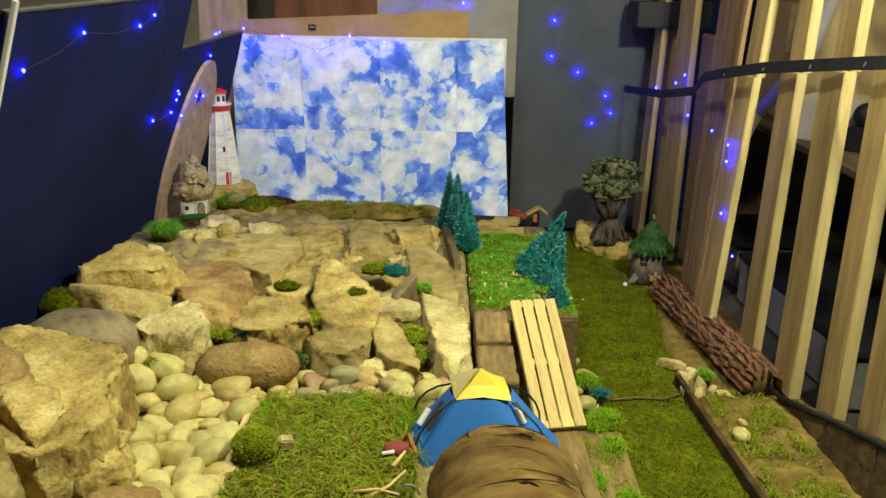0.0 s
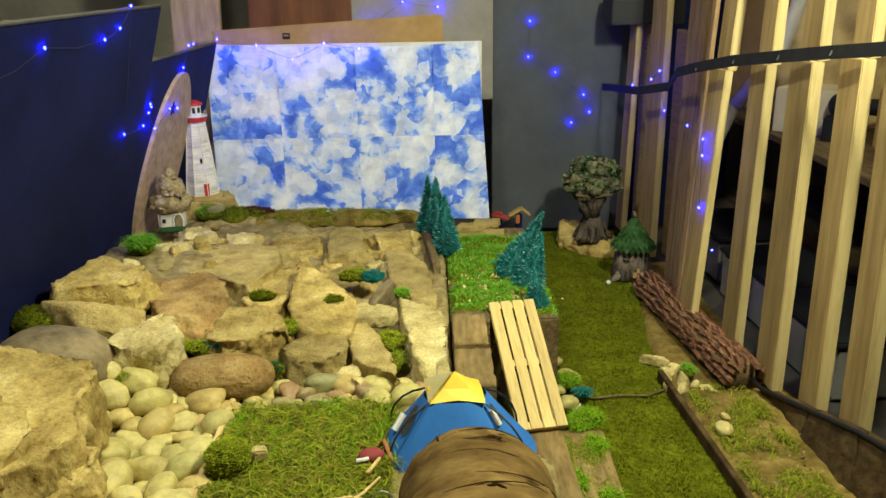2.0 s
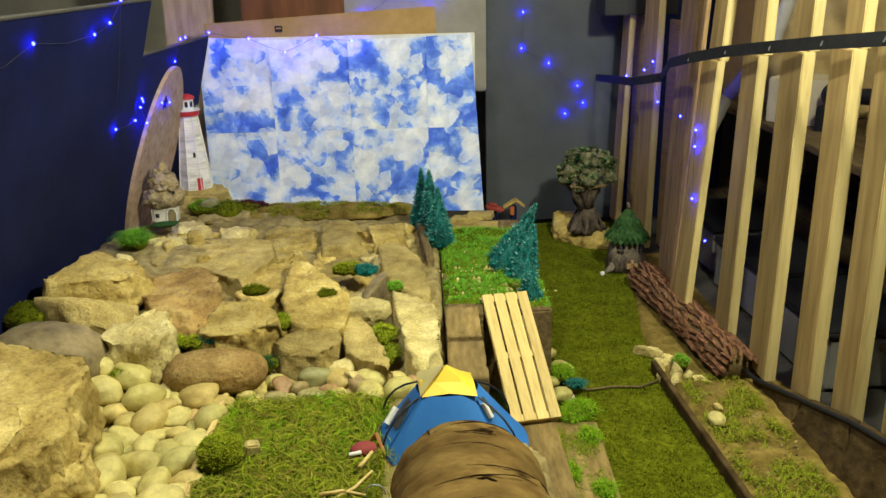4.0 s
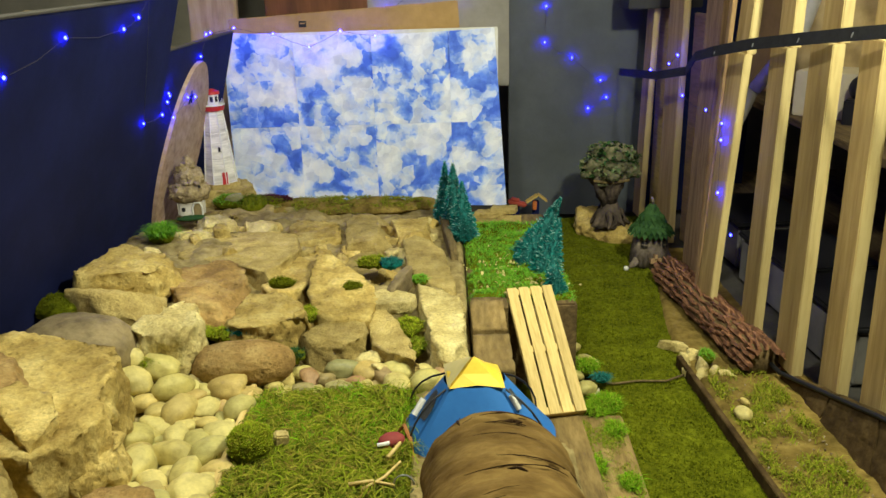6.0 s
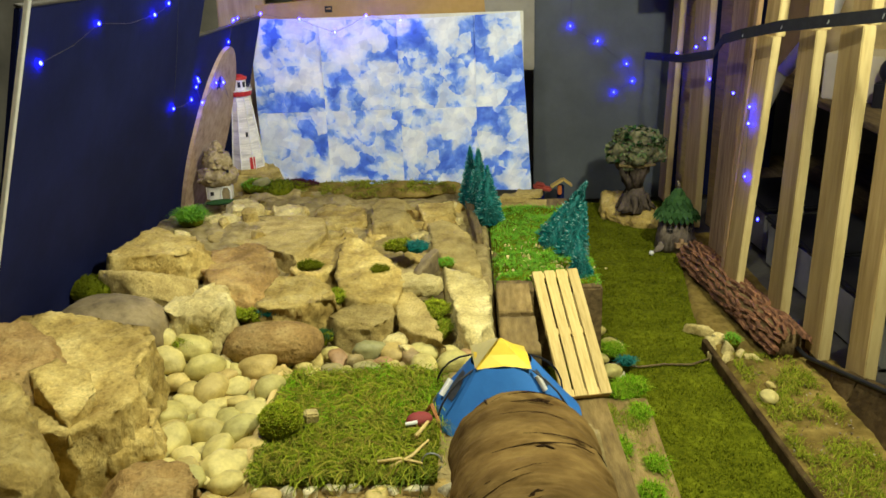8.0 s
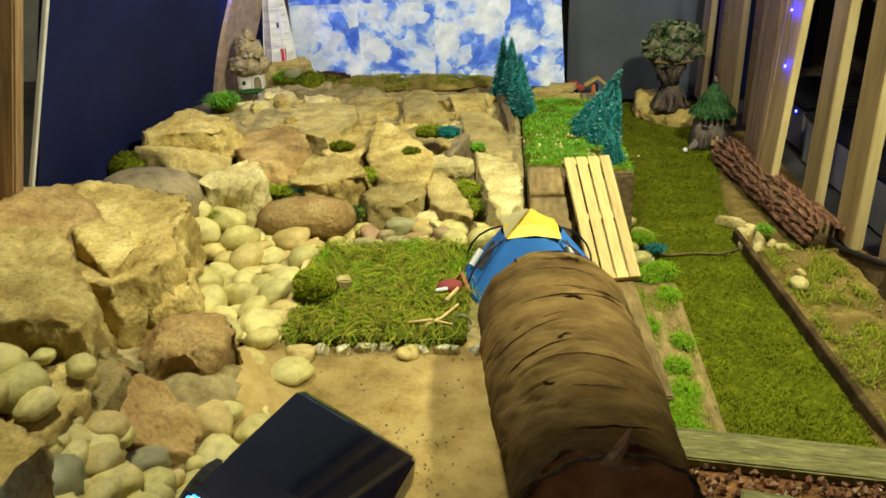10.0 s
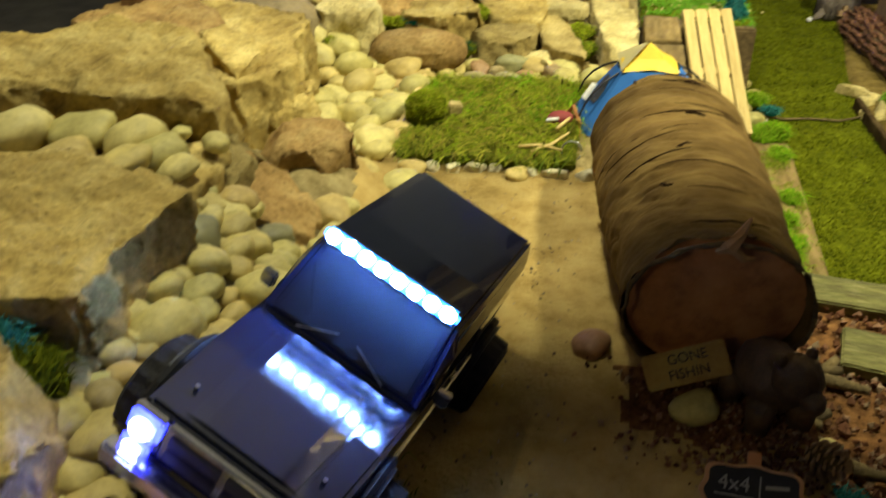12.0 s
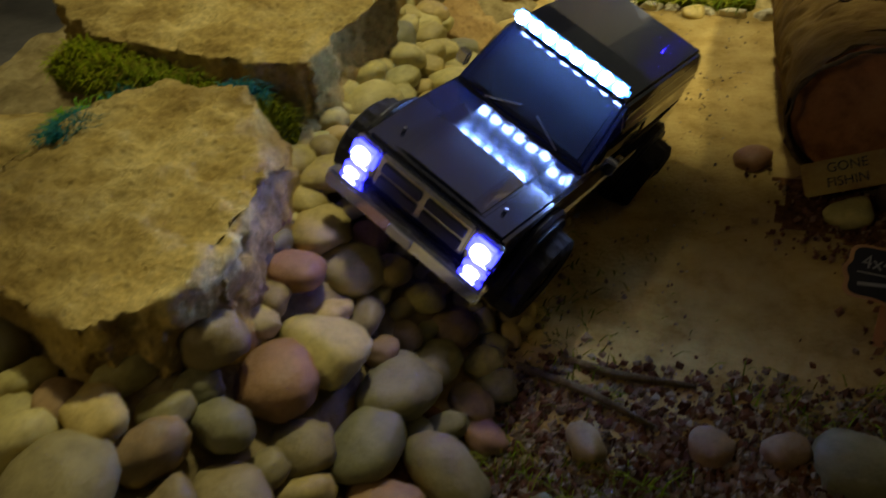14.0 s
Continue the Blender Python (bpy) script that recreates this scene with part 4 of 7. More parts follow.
# white stones along the front of the grass patch
rng = random.Random(77)
x, k = -0.40, 0
while x < -0.05:
    w, d = rng.uniform(0.012, 0.034), rng.uniform(0.009, 0.020)
    y = 1.192 + rng.uniform(-0.008, 0.006)
    ring = [(x + w + w * math.cos(a + rng.uniform(-0.25, 0.25)), y + d * math.sin(a + rng.uniform(-0.25, 0.25))) for a in (0.3, 1.3, 2.4, 3.4, 4.4, 5.4)]
    rock(ring, 0.258, 0.278 + 0.3 * d, CHALK_STONE, "small white broken stone edging the grass patch", 50 + k, 0.003, (rng.uniform(-0.15, 0.15), rng.uniform(-0.2, 0.1)), fine=0.008, soft=2, chips=3, crag=0.002, name="edging_stone")
    x, k = x + 2 * w + rng.uniform(-0.004, 0.014), k + 1
pebble(-0.345, 1.165, 0.280, 0.026, rng)
pebble(-0.440, 1.105, 0.284, 0.046, rng)
pebble(-0.155, 1.172, 0.276, 0.020, rng)

# ---- moss and grass on the course ----
def patch(x0, x1, y0, y1, z, wob=0.02):
    def spot(r):
        x, y = r.uniform(x0, x1), r.uniform(y0, y1)
        k = wob * noise.noise(Vector((x * 23, y * 23, 0.5)))
        if not (x0 + abs(k) < x < x1 - abs(k) and y0 + abs(k) < y < y1 - abs(k)):
            return None
        return x, y, z + 0.010 * noise.noise(Vector((x * 25, y * 25, 0)))
    return spot


single("grass_mat", box(0.335, 0.385, 0.018, bev=0.004), MOSS_BED, pose(-0.222, 1.40, 0.268), "brown-green mat of dried moss", "moss mat", smooth=False)
rear, front = patch(-0.395, -0.06, 1.36, 1.60, 0.282), patch(-0.395, -0.06, 1.205, 1.42, 0.282)
def tangle(name, count, spot, length, width, seed, material, label):
    """Thin curled strands lying over one another."""
    rng = random.Random(seed)
    verts, faces = [], []
    for _ in range(count):
        p = spot(rng)
        if p is None:
            continue
        x, y, z = p
        a, turn = rng.uniform(0, 6.283), rng.uniform(-0.7, 0.7)
        step, w = length * rng.uniform(0.5, 1.3) / 6, width * rng.uniform(0.6, 1.3)
        rise, i = rng.uniform(0.002, 0.014), len(verts)
        for k in range(7):
            h = z + rise * math.sin(math.pi * k / 6) + 0.002 * rng.random()
            verts += [(x - w * math.sin(a), y + w * math.cos(a), h), (x + w * math.sin(a), y - w * math.cos(a), h + w * 0.7)]
            x, y, a = x + step * math.cos(a), y + step * math.sin(a), a + turn * rng.uniform(0.3, 1.2)
        faces += [(i + 2 * k, i + 2 * k + 1, i + 2 * k + 3, i + 2 * k + 2) for k in range(6)]
    me = bpy.data.meshes.new(name)
    me.from_pydata(verts, [], faces)
    me.materials.append(material)
    tagged(new(name, me), label, "moss", "", "stuff")


def patchy(spot, z, level):
    def pick(r):
        p = spot(r)
        return p if p and noise.fractal(Vector((p[0] * 13, p[1] * 13, z)), 0.9, 2, 2) + r.gauss(0, 0.12) > level else None
    return pick


tuft("grass_patch", 2600, rear, 0.012, 0.0009, 2.4, 21, FRESH_BLADES, "tangled bright green moss patch")
tuft("grass_patch", 3000, front, 0.010, 0.0009, 2.4, 23, BLADES, "tangled dull green and straw-coloured moss patch")
strands = patch(-0.39, -0.065, 1.21, 1.595, 0.286, 0.03)
tangle("grass_strands", 7000, patchy(strands, 3, -0.25), 0.055, 0.0007, 22, MOSS_STRANDS, "long curled dull green strands on the moss patch")
tangle("grass_strands", 4600, patchy(rear, 7, -0.05), 0.046, 0.0007, 24, FRESH_BLADES, "curled bright green strands on the moss patch")
tangle("grass_strands", 2200, patchy(front, 5, 0.0), 0.055, 0.0007, 25, BLADES, "brown and straw-coloured strands on the moss patch")
single("pale_cube", box(0.027, 0.024, 0.022, bev=0.003), PALE_STONE, pose(-0.305, 1.378, 0.297, 5, 8, 20), "small pale cube lying on the moss", "cube", smooth=False)
single("board_edge", box(0.012, 0.40, 0.030, bev=0.002), PALLET_WOOD, pose(-0.402, 1.41, 0.270, 0, 0, 1), "pale board edging the grass patch", "board", smooth=False)


def cushion(x, y, z, sx, sy, sz, material, label, seed, count=900, h=0.006):
    if "pressed" in label:
        z, sz = z - 0.008, sz * 0.75
    base = thing("moss_cushion", pose(x, y, z), label, "moss")
    bm = ball(sx, sy, sz * 0.85, sub=4 if count > 3000 else 3)
    weather(bm, min(sx, sy) * (0.45 if "pressed" in label else 0.16), 1.6 / max(sx, sy), seed, 0)
    weather(bm, 0.003, 60, seed, 0)
    feet = [(v.co.x, v.co.y, v.co.z) for v in bm.verts if v.co.z > -0.2 * sz]
    part("cushion", bm, NEEDLES if material is TEAL_BLADES else MOSS_BED, base, smooth=True)

    def spot(r):
        a, b = r.choice(feet), r.choice(feet)
        k = r.uniform(0, 0.12)
        return tuple(p + (q - p) * k for p, q in zip(a, b))
    tuft("leaves", int(count * 1.3), spot, h * 1.3, 0.0011, 1.5, seed, material, "", parent=base)


OLIVE = "round olive green moss cushion between the rocks"
cushion(-0.90, 1.830, 0.398, 0.064, 0.046, 0.036, TURF_BLADES, OLIVE, 1)
cushion(-0.357, 1.350, 0.314, 0.040, 0.039, 0.043, YELLOW_MOSS, "round olive green moss ball on the grass patch", 2, 5200, 0.0032)
cushion(-0.297, 0.812, 0.288, 0.040, 0.028, 0.024, TURF_BLADES, "dark green moss ball on the track", 3)
cushion(-0.850, 2.40, 0.385, 0.038, 0.03, 0.026, BRIGHT_BLADES, "bright green moss tuft beside the wall", 4, 1100, 0.022)
single("green_stem", tube([(-0.975, 2.44, 0.36), (-0.977, 2.445, 0.40), (-0.972, 2.45, 0.425), (-0.962, 2.45, 0.435)], [0.006, 0.007, 0.007, 0.005], 8), plain("stem_green", (0.05, 0.16, 0.04), 0.5), pose(0, 0, 0), "green plastic stem beside the navy board", "stem")
cushion(-0.545, 1.762, 0.358, 0.030, 0.022, 0.016, YELLOW_MOSS, "green moss pressed between rocks", 5)
cushion(-0.508, 1.755, 0.358, 0.028, 0.020, 0.016, YELLOW_MOSS, "green moss pressed between rocks", 15)
cushion(-0.470, 1.762, 0.355, 0.024, 0.018, 0.016, TEAL_BLADES, "teal dyed moss between rocks", 6, 400)
cushion(-0.322, 1.873, 0.350, 0.018, 0.030, 0.022, YELLOW_MOSS, "green moss pressed between rocks", 7, 600)
cushion(-0.082, 1.860, 0.318, 0.032, 0.055, 0.020, YELLOW_MOSS, "green moss pressed between rocks", 8, 1300)
cushion(-0.062, 1.790, 0.300, 0.028, 0.040, 0.018, GRASS_BLADES, "green moss pressed between rocks", 16, 900)
cushion(-0.198, 2.245, 0.345, 0.040, 0.030, 0.022, YELLOW_MOSS, "green moss pressed between rocks", 9, 900)
cushion(-0.140, 2.215, 0.345, 0.030, 0.022, 0.018, TEAL_BLADES, "teal dyed moss between rocks", 10, 500)
cushion(-0.060, 2.140, 0.330, 0.022, 0.025, 0.018, BRIGHT_BLADES, "green moss pressed between rocks", 11, 500)
cushion(-0.405, 1.985, 0.383, 0.034, 0.018, 0.014, TURF_BLADES, OLIVE, 12, 500)
cushion(-0.232, 2.020, 0.362, 0.022, 0.022, 0.014, TURF_BLADES, "olive moss pressed between rocks", 13, 500)
cushion(-0.616, 1.612, 0.345, 0.026, 0.018, 0.018, YELLOW_MOSS, "green moss among river stones", 14, 500)
cushion(-0.338, 1.735, 0.310, 0.020, 0.020, 0.022, DARK_LEAF, "dark green moss pressed between rocks", 17, 400)
for k in range(6):
    cushion(-0.80 + 0.054 * k, 0.395 - 0.008 * k, 0.486 - 0.006 * k, 0.046, 0.036, 0.034, YELLOW_MOSS if k < 2 else (GRASS_BLADES if k < 4 else TURF_BLADES), "green moss filling the gap between boulders", 30 + k, 700, 0.012)
cushion(-0.555, 0.372, 0.478, 0.030, 0.022, 0.026, TEAL_BLADES, "teal dyed moss between boulders", 42, 500, 0.010)
cushion(-0.69, 0.245, 0.492, 0.028, 0.040, 0.022, TEAL_BLADES, "teal dyed moss between boulders", 43, 500, 0.010)
cushion(-0.70, 0.345, 0.470, 0.03, 0.04, 0.03, TEAL_BLADES, "teal dyed moss between boulders", 40, 500)
cushion(-0.70, 0.27, 0.470, 0.03, 0.04, 0.03, BRIGHT_BLADES, "bright green grass tuft between boulders", 41, 600, 0.016)
# long low bank of moss under the backdrop
single("moss_bank", (lambda bm: (weather(bm, 0.018, 12, 5, 0), bm)[1])(ball(0.44, 0.10, 0.026, sub=5)), SOIL, pose(-0.42, 3.06, 0.272), "low bank of brown-green moss below the backdrop", "moss")
tuft("moss_bank_leaves", 6000, lambda r: (lambda a, q: (-0.42 + 0.43 * q * math.cos(a), 3.06 + 0.10 * q * math.sin(a), 0.272 + 0.026 * (1 if noise.noise(Vector((9 * q * math.cos(a), 3 * q * math.sin(a), 5))) > -0.1 else 0.0) * math.sqrt(max(0, 1 - q * q))))(r.uniform(0, 6.283), math.sqrt(r.random())), 0.011, 0.0011, 2.0, 33, MOSS_STRANDS, "ragged green moss on the bank")
# scattered debris
def grit(name, count, spot, r0, r1, seed, material, label):
    rng = random.Random(seed)
    verts, faces = [], []
    for _ in range(count):
        p = spot(rng)
        if p is None:
            continue
        r = r0 + (r1 - r0) * rng.random() ** 2
        i = len(verts)
        rot = Euler((rng.uniform(0, 6), rng.uniform(0, 6), rng.uniform(0, 6))).to_matrix()
        for c in ((1, 0, 0), (-0.9, 0.1, 0), (0, 0.8, 0), (0, -0.75, 0.1), (0, 0, 0.6), (0.1, 0, -0.6)):
            verts.append(Vector(p) + rot @ (Vector(c) * r))
        faces += [(i + a, i + b, i + c) for a, b, c in ((0, 2, 4), (2, 1, 4), (1, 3, 4), (3, 0, 4), (2, 0, 5), (1, 2, 5), (3, 1, 5), (0, 3, 5))]
    me = bpy.data.meshes.new(name)
    me.from_pydata([tuple(v) for v in verts], [], faces)
    me.materials.append(material)
    tagged(new(name, me), label, "gravel", "", "stuff")


GRIT = islands("grit", [(0.10, 0.07, 0.04), (0.25, 0.19, 0.11), (0.42, 0.36, 0.25), (0.15, 0.08, 0.05), (0.30, 0.25, 0.17)], 0.7)
CHIPS = islands("chips", [(0.06, 0.028, 0.015), (0.14, 0.06, 0.03), (0.22, 0.11, 0.06), (0.30, 0.22, 0.13)], 0.8)
grit("gravel", 1500, lambda r: (r.uniform(-0.40, 0.23), r.uniform(-0.3, 0.30), 0.270), 0.0015, 0.008, 5, GRIT, "fine gravel and crumbs on the dirt")
grit("gravel", 900, lambda r: (r.uniform(-0.42, -0.03), r.uniform(0.3, 1.18), 0.269), 0.0008, 0.0035, 6, GRIT, "fine gravel and crumbs on the dirt")
grit("gravel", 900, lambda r: (-0.27 + r.gauss(0, 0.05), r.uniform(0.2, 0.95), 0.270), 0.002, 0.009, 7, GRIT, "fine gravel at the edge of the stones")
grit("mulch_chips", 1300, lambda r: (0.24 - abs(r.gauss(0, 0.085)), r.uniform(0.52, 0.70), 0.272), 0.002, 0.007, 8, CHIPS, "reddish bark chips beside the log")
grit("mulch_chips", 1700, lambda r: (0.25 - abs(r.gauss(0, 0.055)), r.uniform(-0.3, 0.56), 0.271), 0.002, 0.009, 9, CHIPS, "reddish bark chips along the edge of the dirt")
grit("gravel", 1200, lambda r: (r.uniform(-0.40, 0.22), 0.10 + r.gauss(0, 0.06), 0.270), 0.002, 0.008, 10, GRIT, "fine gravel and crumbs on the dirt")
def front_bed(r):
    x, y = r.uniform(-0.24, 0.24), r.uniform(0.0, 0.34)
    return (x, y, 0.270) if y < 0.29 + 0.18 * x + r.gauss(0, 0.025) else None


grit("gravel", 4200, front_bed, 0.002, 0.009, 91, GRIT, "coarse gravel in front of the dirt track")
grit("mulch_chips", 5200, front_bed, 0.002, 0.010, 92, CHIPS, "bark chips in front of the dirt track")
tuft("grass_wisps", 2200, lambda r: (lambda p: p if p and noise.noise(Vector((p[0] * 12, p[1] * 12, 8))) > 0.0 else None)(front_bed(r)), 0.014, 0.0010, 1.8, 93, GRASS_BLADES, "sparse green wisps among the gravel")
rng = random.Random(94)
for k in range(26):
    p = front_bed(rng)
    if p and p[1] < 0.24 and not any((p[0] - a) ** 2 + (p[1] - b) ** 2 < 0.003 for a, b, _ in LAID):
        r = rng.uniform(0.016, 0.040)
        LAID.append((p[0], p[1], r))
        pebble(p[0], p[1], 0.270 + 0.2 * r, r, rng, True, "dark reddish river stone in the gravel")
for pts in ([(-0.20, 0.26, 0.275), (-0.12, 0.24, 0.282), (-0.05, 0.22, 0.276)], [(-0.16, 0.285, 0.274), (-0.10, 0.275, 0.277), (-0.02, 0.285, 0.274)]):
    single("dry_stick", tube(pts, [0.004, 0.005, 0.003], 6), OLD_WOOD, pose(0, 0, 0), "brown dry stick in the gravel", "stick")
tuft("grass_wisps", 700, lambda r: (-0.24 + r.gauss(0, 0.07), 0.30 + r.gauss(0, 0.13), 0.268), 0.012, 0.0010, 1.5, 61, BLADES, "sparse green wisps in the dirt")


# ---- log, tent, pallet and the moss terrace ----
def log():
    a, b = Vector((0.130, 0.675, 0.376)), Vector((0.0855, 1.207, 0.366))
    base = thing("log", Matrix.Translation(a), "thick brown log lying beside the dirt track", "log")
    axis = b - a
    q = axis.to_track_quat("Y", "Z").to_matrix()
    L, seg, rings = axis.length, 96, 300
    bm = bmesh.new()
    grid = []
    for j in range(rings + 1):
        v = j / rings
        row = []
        for i in range(seg):
            u = 2 * math.pi * i / seg
            c, s = math.cos(u), math.sin(u)
            r = 0.107 + 0.013 * smooth01(0.0, 0.6, v) - 0.026 * smooth01(0.90, 1.0, v) ** 2
            p = Vector((c * 1.2, v * 9, s * 1.2))
            bend = v * L * 20 + 0.7 * math.sin(u * 1.0 + 0.6) + 0.8 * noise.noise(Vector((c * 1.5, v * 3, s * 1.5)))
            fold = noise.noise(Vector((c * 0.8, bend, s * 0.8)))
            deep = max(0.0, noise.noise(Vector((c * 1.6 + 4, v * 5, s * 1.6))) + 0.36)
            r += 0.0055 * noise.fractal(p, 0.9, 2, 3) + 0.0014 * noise.noise(p * 6)
            r -= 0.0085 * deep * max(0.0, 0.07 - abs(fold)) / 0.07
            r += 0.0015 * abs(fold)
            wrinkle = noise.noise(Vector((c * 1.4 + 7, bend * 2.6, s * 1.4)))
            r -= 0.0022 * max(0.0, 0.16 - abs(wrinkle)) / 0.16 * (0.3 + deep)
            if v < 0.05:
                r += (0.05 - v) * 0.12 * (0.6 + noise.noise(Vector((c * 3, s * 3, 2))))
            y = v * L + (0.014 * noise.fractal(Vector((c * 3, s * 3, 9)), 0.8, 2, 3) if j < 4 else 0)
            row.append(bm.verts.new(q @ Vector((r * c, y, r * 0.90 * s))))
        grid.append(row)
    for r0, r1 in zip(grid, grid[1:]):
        for i in range(seg):
            bm.faces.new((r0[i], r0[(i + 1) % seg], r1[(i + 1) % seg], r1[i]))
    part("skin", bm, LOG_BARK, base, smooth=True)
    for v, name in ((0.030, "end_face"), (0.99, "end_face")):
        bm = bmesh.new()
        mid = bm.verts.new(q @ Vector((0, v * L + 0.004, 0)))
        prev, first = None, None
        for ring, rr in enumerate((0.03, 0.06, 0.085, 0.103 - 0.004 * v)):
            row = [bm.verts.new(q @ Vector((rr * math.cos(2 * math.pi * i / 48), v * L + 0.002 * noise.noise(Vector((rr * 40, i * 0.4, 1))), rr * 0.92 * math.sin(2 * math.pi * i / 48)))) for i in range(48)]
            for i in range(48):
                if prev:
                    bm.faces.new((prev[i], prev[(i + 1) % 48], row[(i + 1) % 48], row[i]))
                else:
                    bm.faces.new((mid, row[i], row[(i + 1) % 48]))
            prev = row
        bmesh.ops.recalc_face_normals(bm, faces=bm.faces[:])
        part(name, bm, LOG_END, base, "dark red-brown sawn end", smooth=True)
    rng = random.Random(3)
    gash = mat("log_gash", [(0.020, 0.011, 0.005), (0.050, 0.028, 0.012)], 40, 0.95, 0.5, 90, spec=0.05)

    def on_skin(y, u, lift=0.0):
        r = 0.107 + 0.013 * smooth01(0.0, 0.6, y / L) - 0.026 * smooth01(0.90, 1.0, y / L) ** 2 + lift
        return q @ Vector((r * math.cos(u), y, r * 0.90 * math.sin(u)))
    # long thin ring cracks, closer together towards the tent
    for k in range(11):
        y, u0, span = L * (0.10 + 0.82 * (k / 10) ** 0.8) + rng.uniform(-0.012, 0.012), rng.uniform(0.25, 1.7), rng.uniform(0.5, 1.5)
        pts = [on_skin(y + 0.007 * math.sin(3 * (u0 + span * t / 8) + k) + rng.uniform(-0.0015, 0.0015), u0 + span * t / 8, 0.0012) for t in range(9)]
        w = rng.uniform(0.0006, 0.0013)
        part("crack", tube(pts, [0.3 * w, 0.8 * w, w, 0.7 * w, 1.3 * w, 0.8 * w, w, 0.6 * w, 0.3 * w], 5), gash, base, "dark ring-shaped crack")
    # short broad gashes where the skin has split
    for y, u0, span, w, slope in ((0.88, 1.20, 0.26, 0.0036, 0.00), (0.90, 2.05, 0.08, 0.0024, 0.16), (0.62, 1.35, 0.24, 0.0026, 0.02), (0.44, 1.62, 0.22, 0.0040, -0.02), (0.25, 1.95, 0.16, 0.0028, 0.04)):
        pts = [on_skin(L * y + slope * t / 6 * 0.4 + rng.uniform(-0.003, 0.003), u0 + span * t / 6, -0.0005) for t in range(7)]
        part("gash", tube(pts, [0.2 * w, 0.8 * w, w, 0.7 * w, 1.1 * w, 0.6 * w, 0.2 * w], 6), gash, base, "dark split in the log skin")
    # torn bark lip round the sawn end
    lip = []
    for k in range(49):
        u = 2 * math.pi * k / 48
        r = 0.108 + 0.004 * noise.noise(Vector((math.cos(u) * 4, math.sin(u) * 4, 3)))
        lip.append(q @ Vector((r * math.cos(u), -0.006 + 0.016 * noise.noise(Vector((math.cos(u) * 3, math.sin(u) * 3, 8))), r * 0.90 * math.sin(u))))
    part("bark_lip", tube(lip, [0.0028 + 0.0030 * noise.noise(Vector((k * 0.7, 2, 5))) for k in range(49)], 8), SLEEPER_WOOD, base, "dark torn bark round the end", smooth=True)
    return base


log()
# splinter of wood on the log's end
SPLINTER = mat("splinter_wood", [(0.34, 0.17, 0.05), (0.50, 0.28, 0.10)], 30, 0.8, 0.4, 80)
sp = thing("wood_splinter", pose(0.135, 0.672, 0.462) @ Matrix.Diagonal((0.95, 0.95, 0.95, 1)), "pale broken splinter on the log end", "splinter")
part("shard", tube([(-0.020, -0.006, 0.0), (-0.006, -0.012, 0.012), (0.004, -0.008, 0.030), (0.012, -0.002, 0.046)], [0.003, 0.010, 0.006, 0.002], 6), SPLINTER, sp)
part("shard", tube([(-0.004, -0.012, 0.010), (0.010, -0.014, -0.002), (0.022, -0.014, 0.0)], [0.006, 0.005, 0.002], 6), SPLINTER, sp)

# carved fishing plaque under the log's end
YELLOW_SIGN = mat("faded_sign", [(0.24, 0.12, 0.03), (0.36, 0.25, 0.06), (0.20, 0.22, 0.09)], 18, 0.7, 0.2, 60)
pl = thing("fishing_plaque", pose(0.108, 0.632, 0.300, -36, -20, 6), "small painted plaque leaning on the log", "plaque")
part("plaque_board", box(0.098, 0.008, 0.042, bev=0.002), YELLOW_SIGN, pl)


def lettering(name, text, size, m, material, parent):
    """Raised letters, turned into a mesh."""
    cu = bpy.data.curves.new(name, "FONT")
    cu.body, cu.size, cu.extrude, cu.align_x, cu.align_y = text, size, 0.0006, "CENTER", "CENTER"
    tmp = bpy.data.objects.new(name, cu)
    scene.collection.objects.link(tmp)
    me = bpy.data.meshes.new_from_object(tmp.evaluated_get(bpy.context.evaluated_depsgraph_get()))
    bpy.data.objects.remove(tmp)
    me.materials.clear()
    me.materials.append(material)
    ob = new(name, me)
    ob.parent = parent
    ob.matrix_basis = m
    return ob


lettering("lettering", "GONE", 0.0165, pose(0.004, -0.0050, 0.031, 90, 0, 0), BLACK, pl)
lettering("lettering", "FISHIN", 0.0165, pose(0.002, -0.0050, 0.013, 90, 0, 0), BLACK, pl)


def bear():
    bm = bmesh.new()
    ball(0.036, 0.048, 0.040, pose(0, 0, 0.055), 3, bm)
    ball(0.028, 0.028, 0.030, pose(0.004, -0.038, 0.078), 3, bm)
    ball(0.014, 0.018, 0.013, pose(0.006, -0.064, 0.070), 3, bm)
    for x in (-0.016, 0.022):
        ball(0.008, 0.006, 0.009, pose(x, -0.030, 0.104), 2, bm)
    for x, y in ((-0.024, -0.028), (0.026, -0.034), (-0.024, 0.030), (0.026, 0.028)):
        cone(0.014, 0.017, 0.045, pose(x, y, 0), 12, bm)
    weather(bm, 0.0025, 60, 3, 0.2)
    single("bear_figurine", bm, mat("bear_brown", [(0.05, 0.028, 0.014), (0.12, 0.072, 0.036)], 60, 0.6, 0.6, 160), pose(0.192, 0.632, 0.27, 0, 0, 25), "dark brown standing bear figurine beside the log", "figurine")


bear()


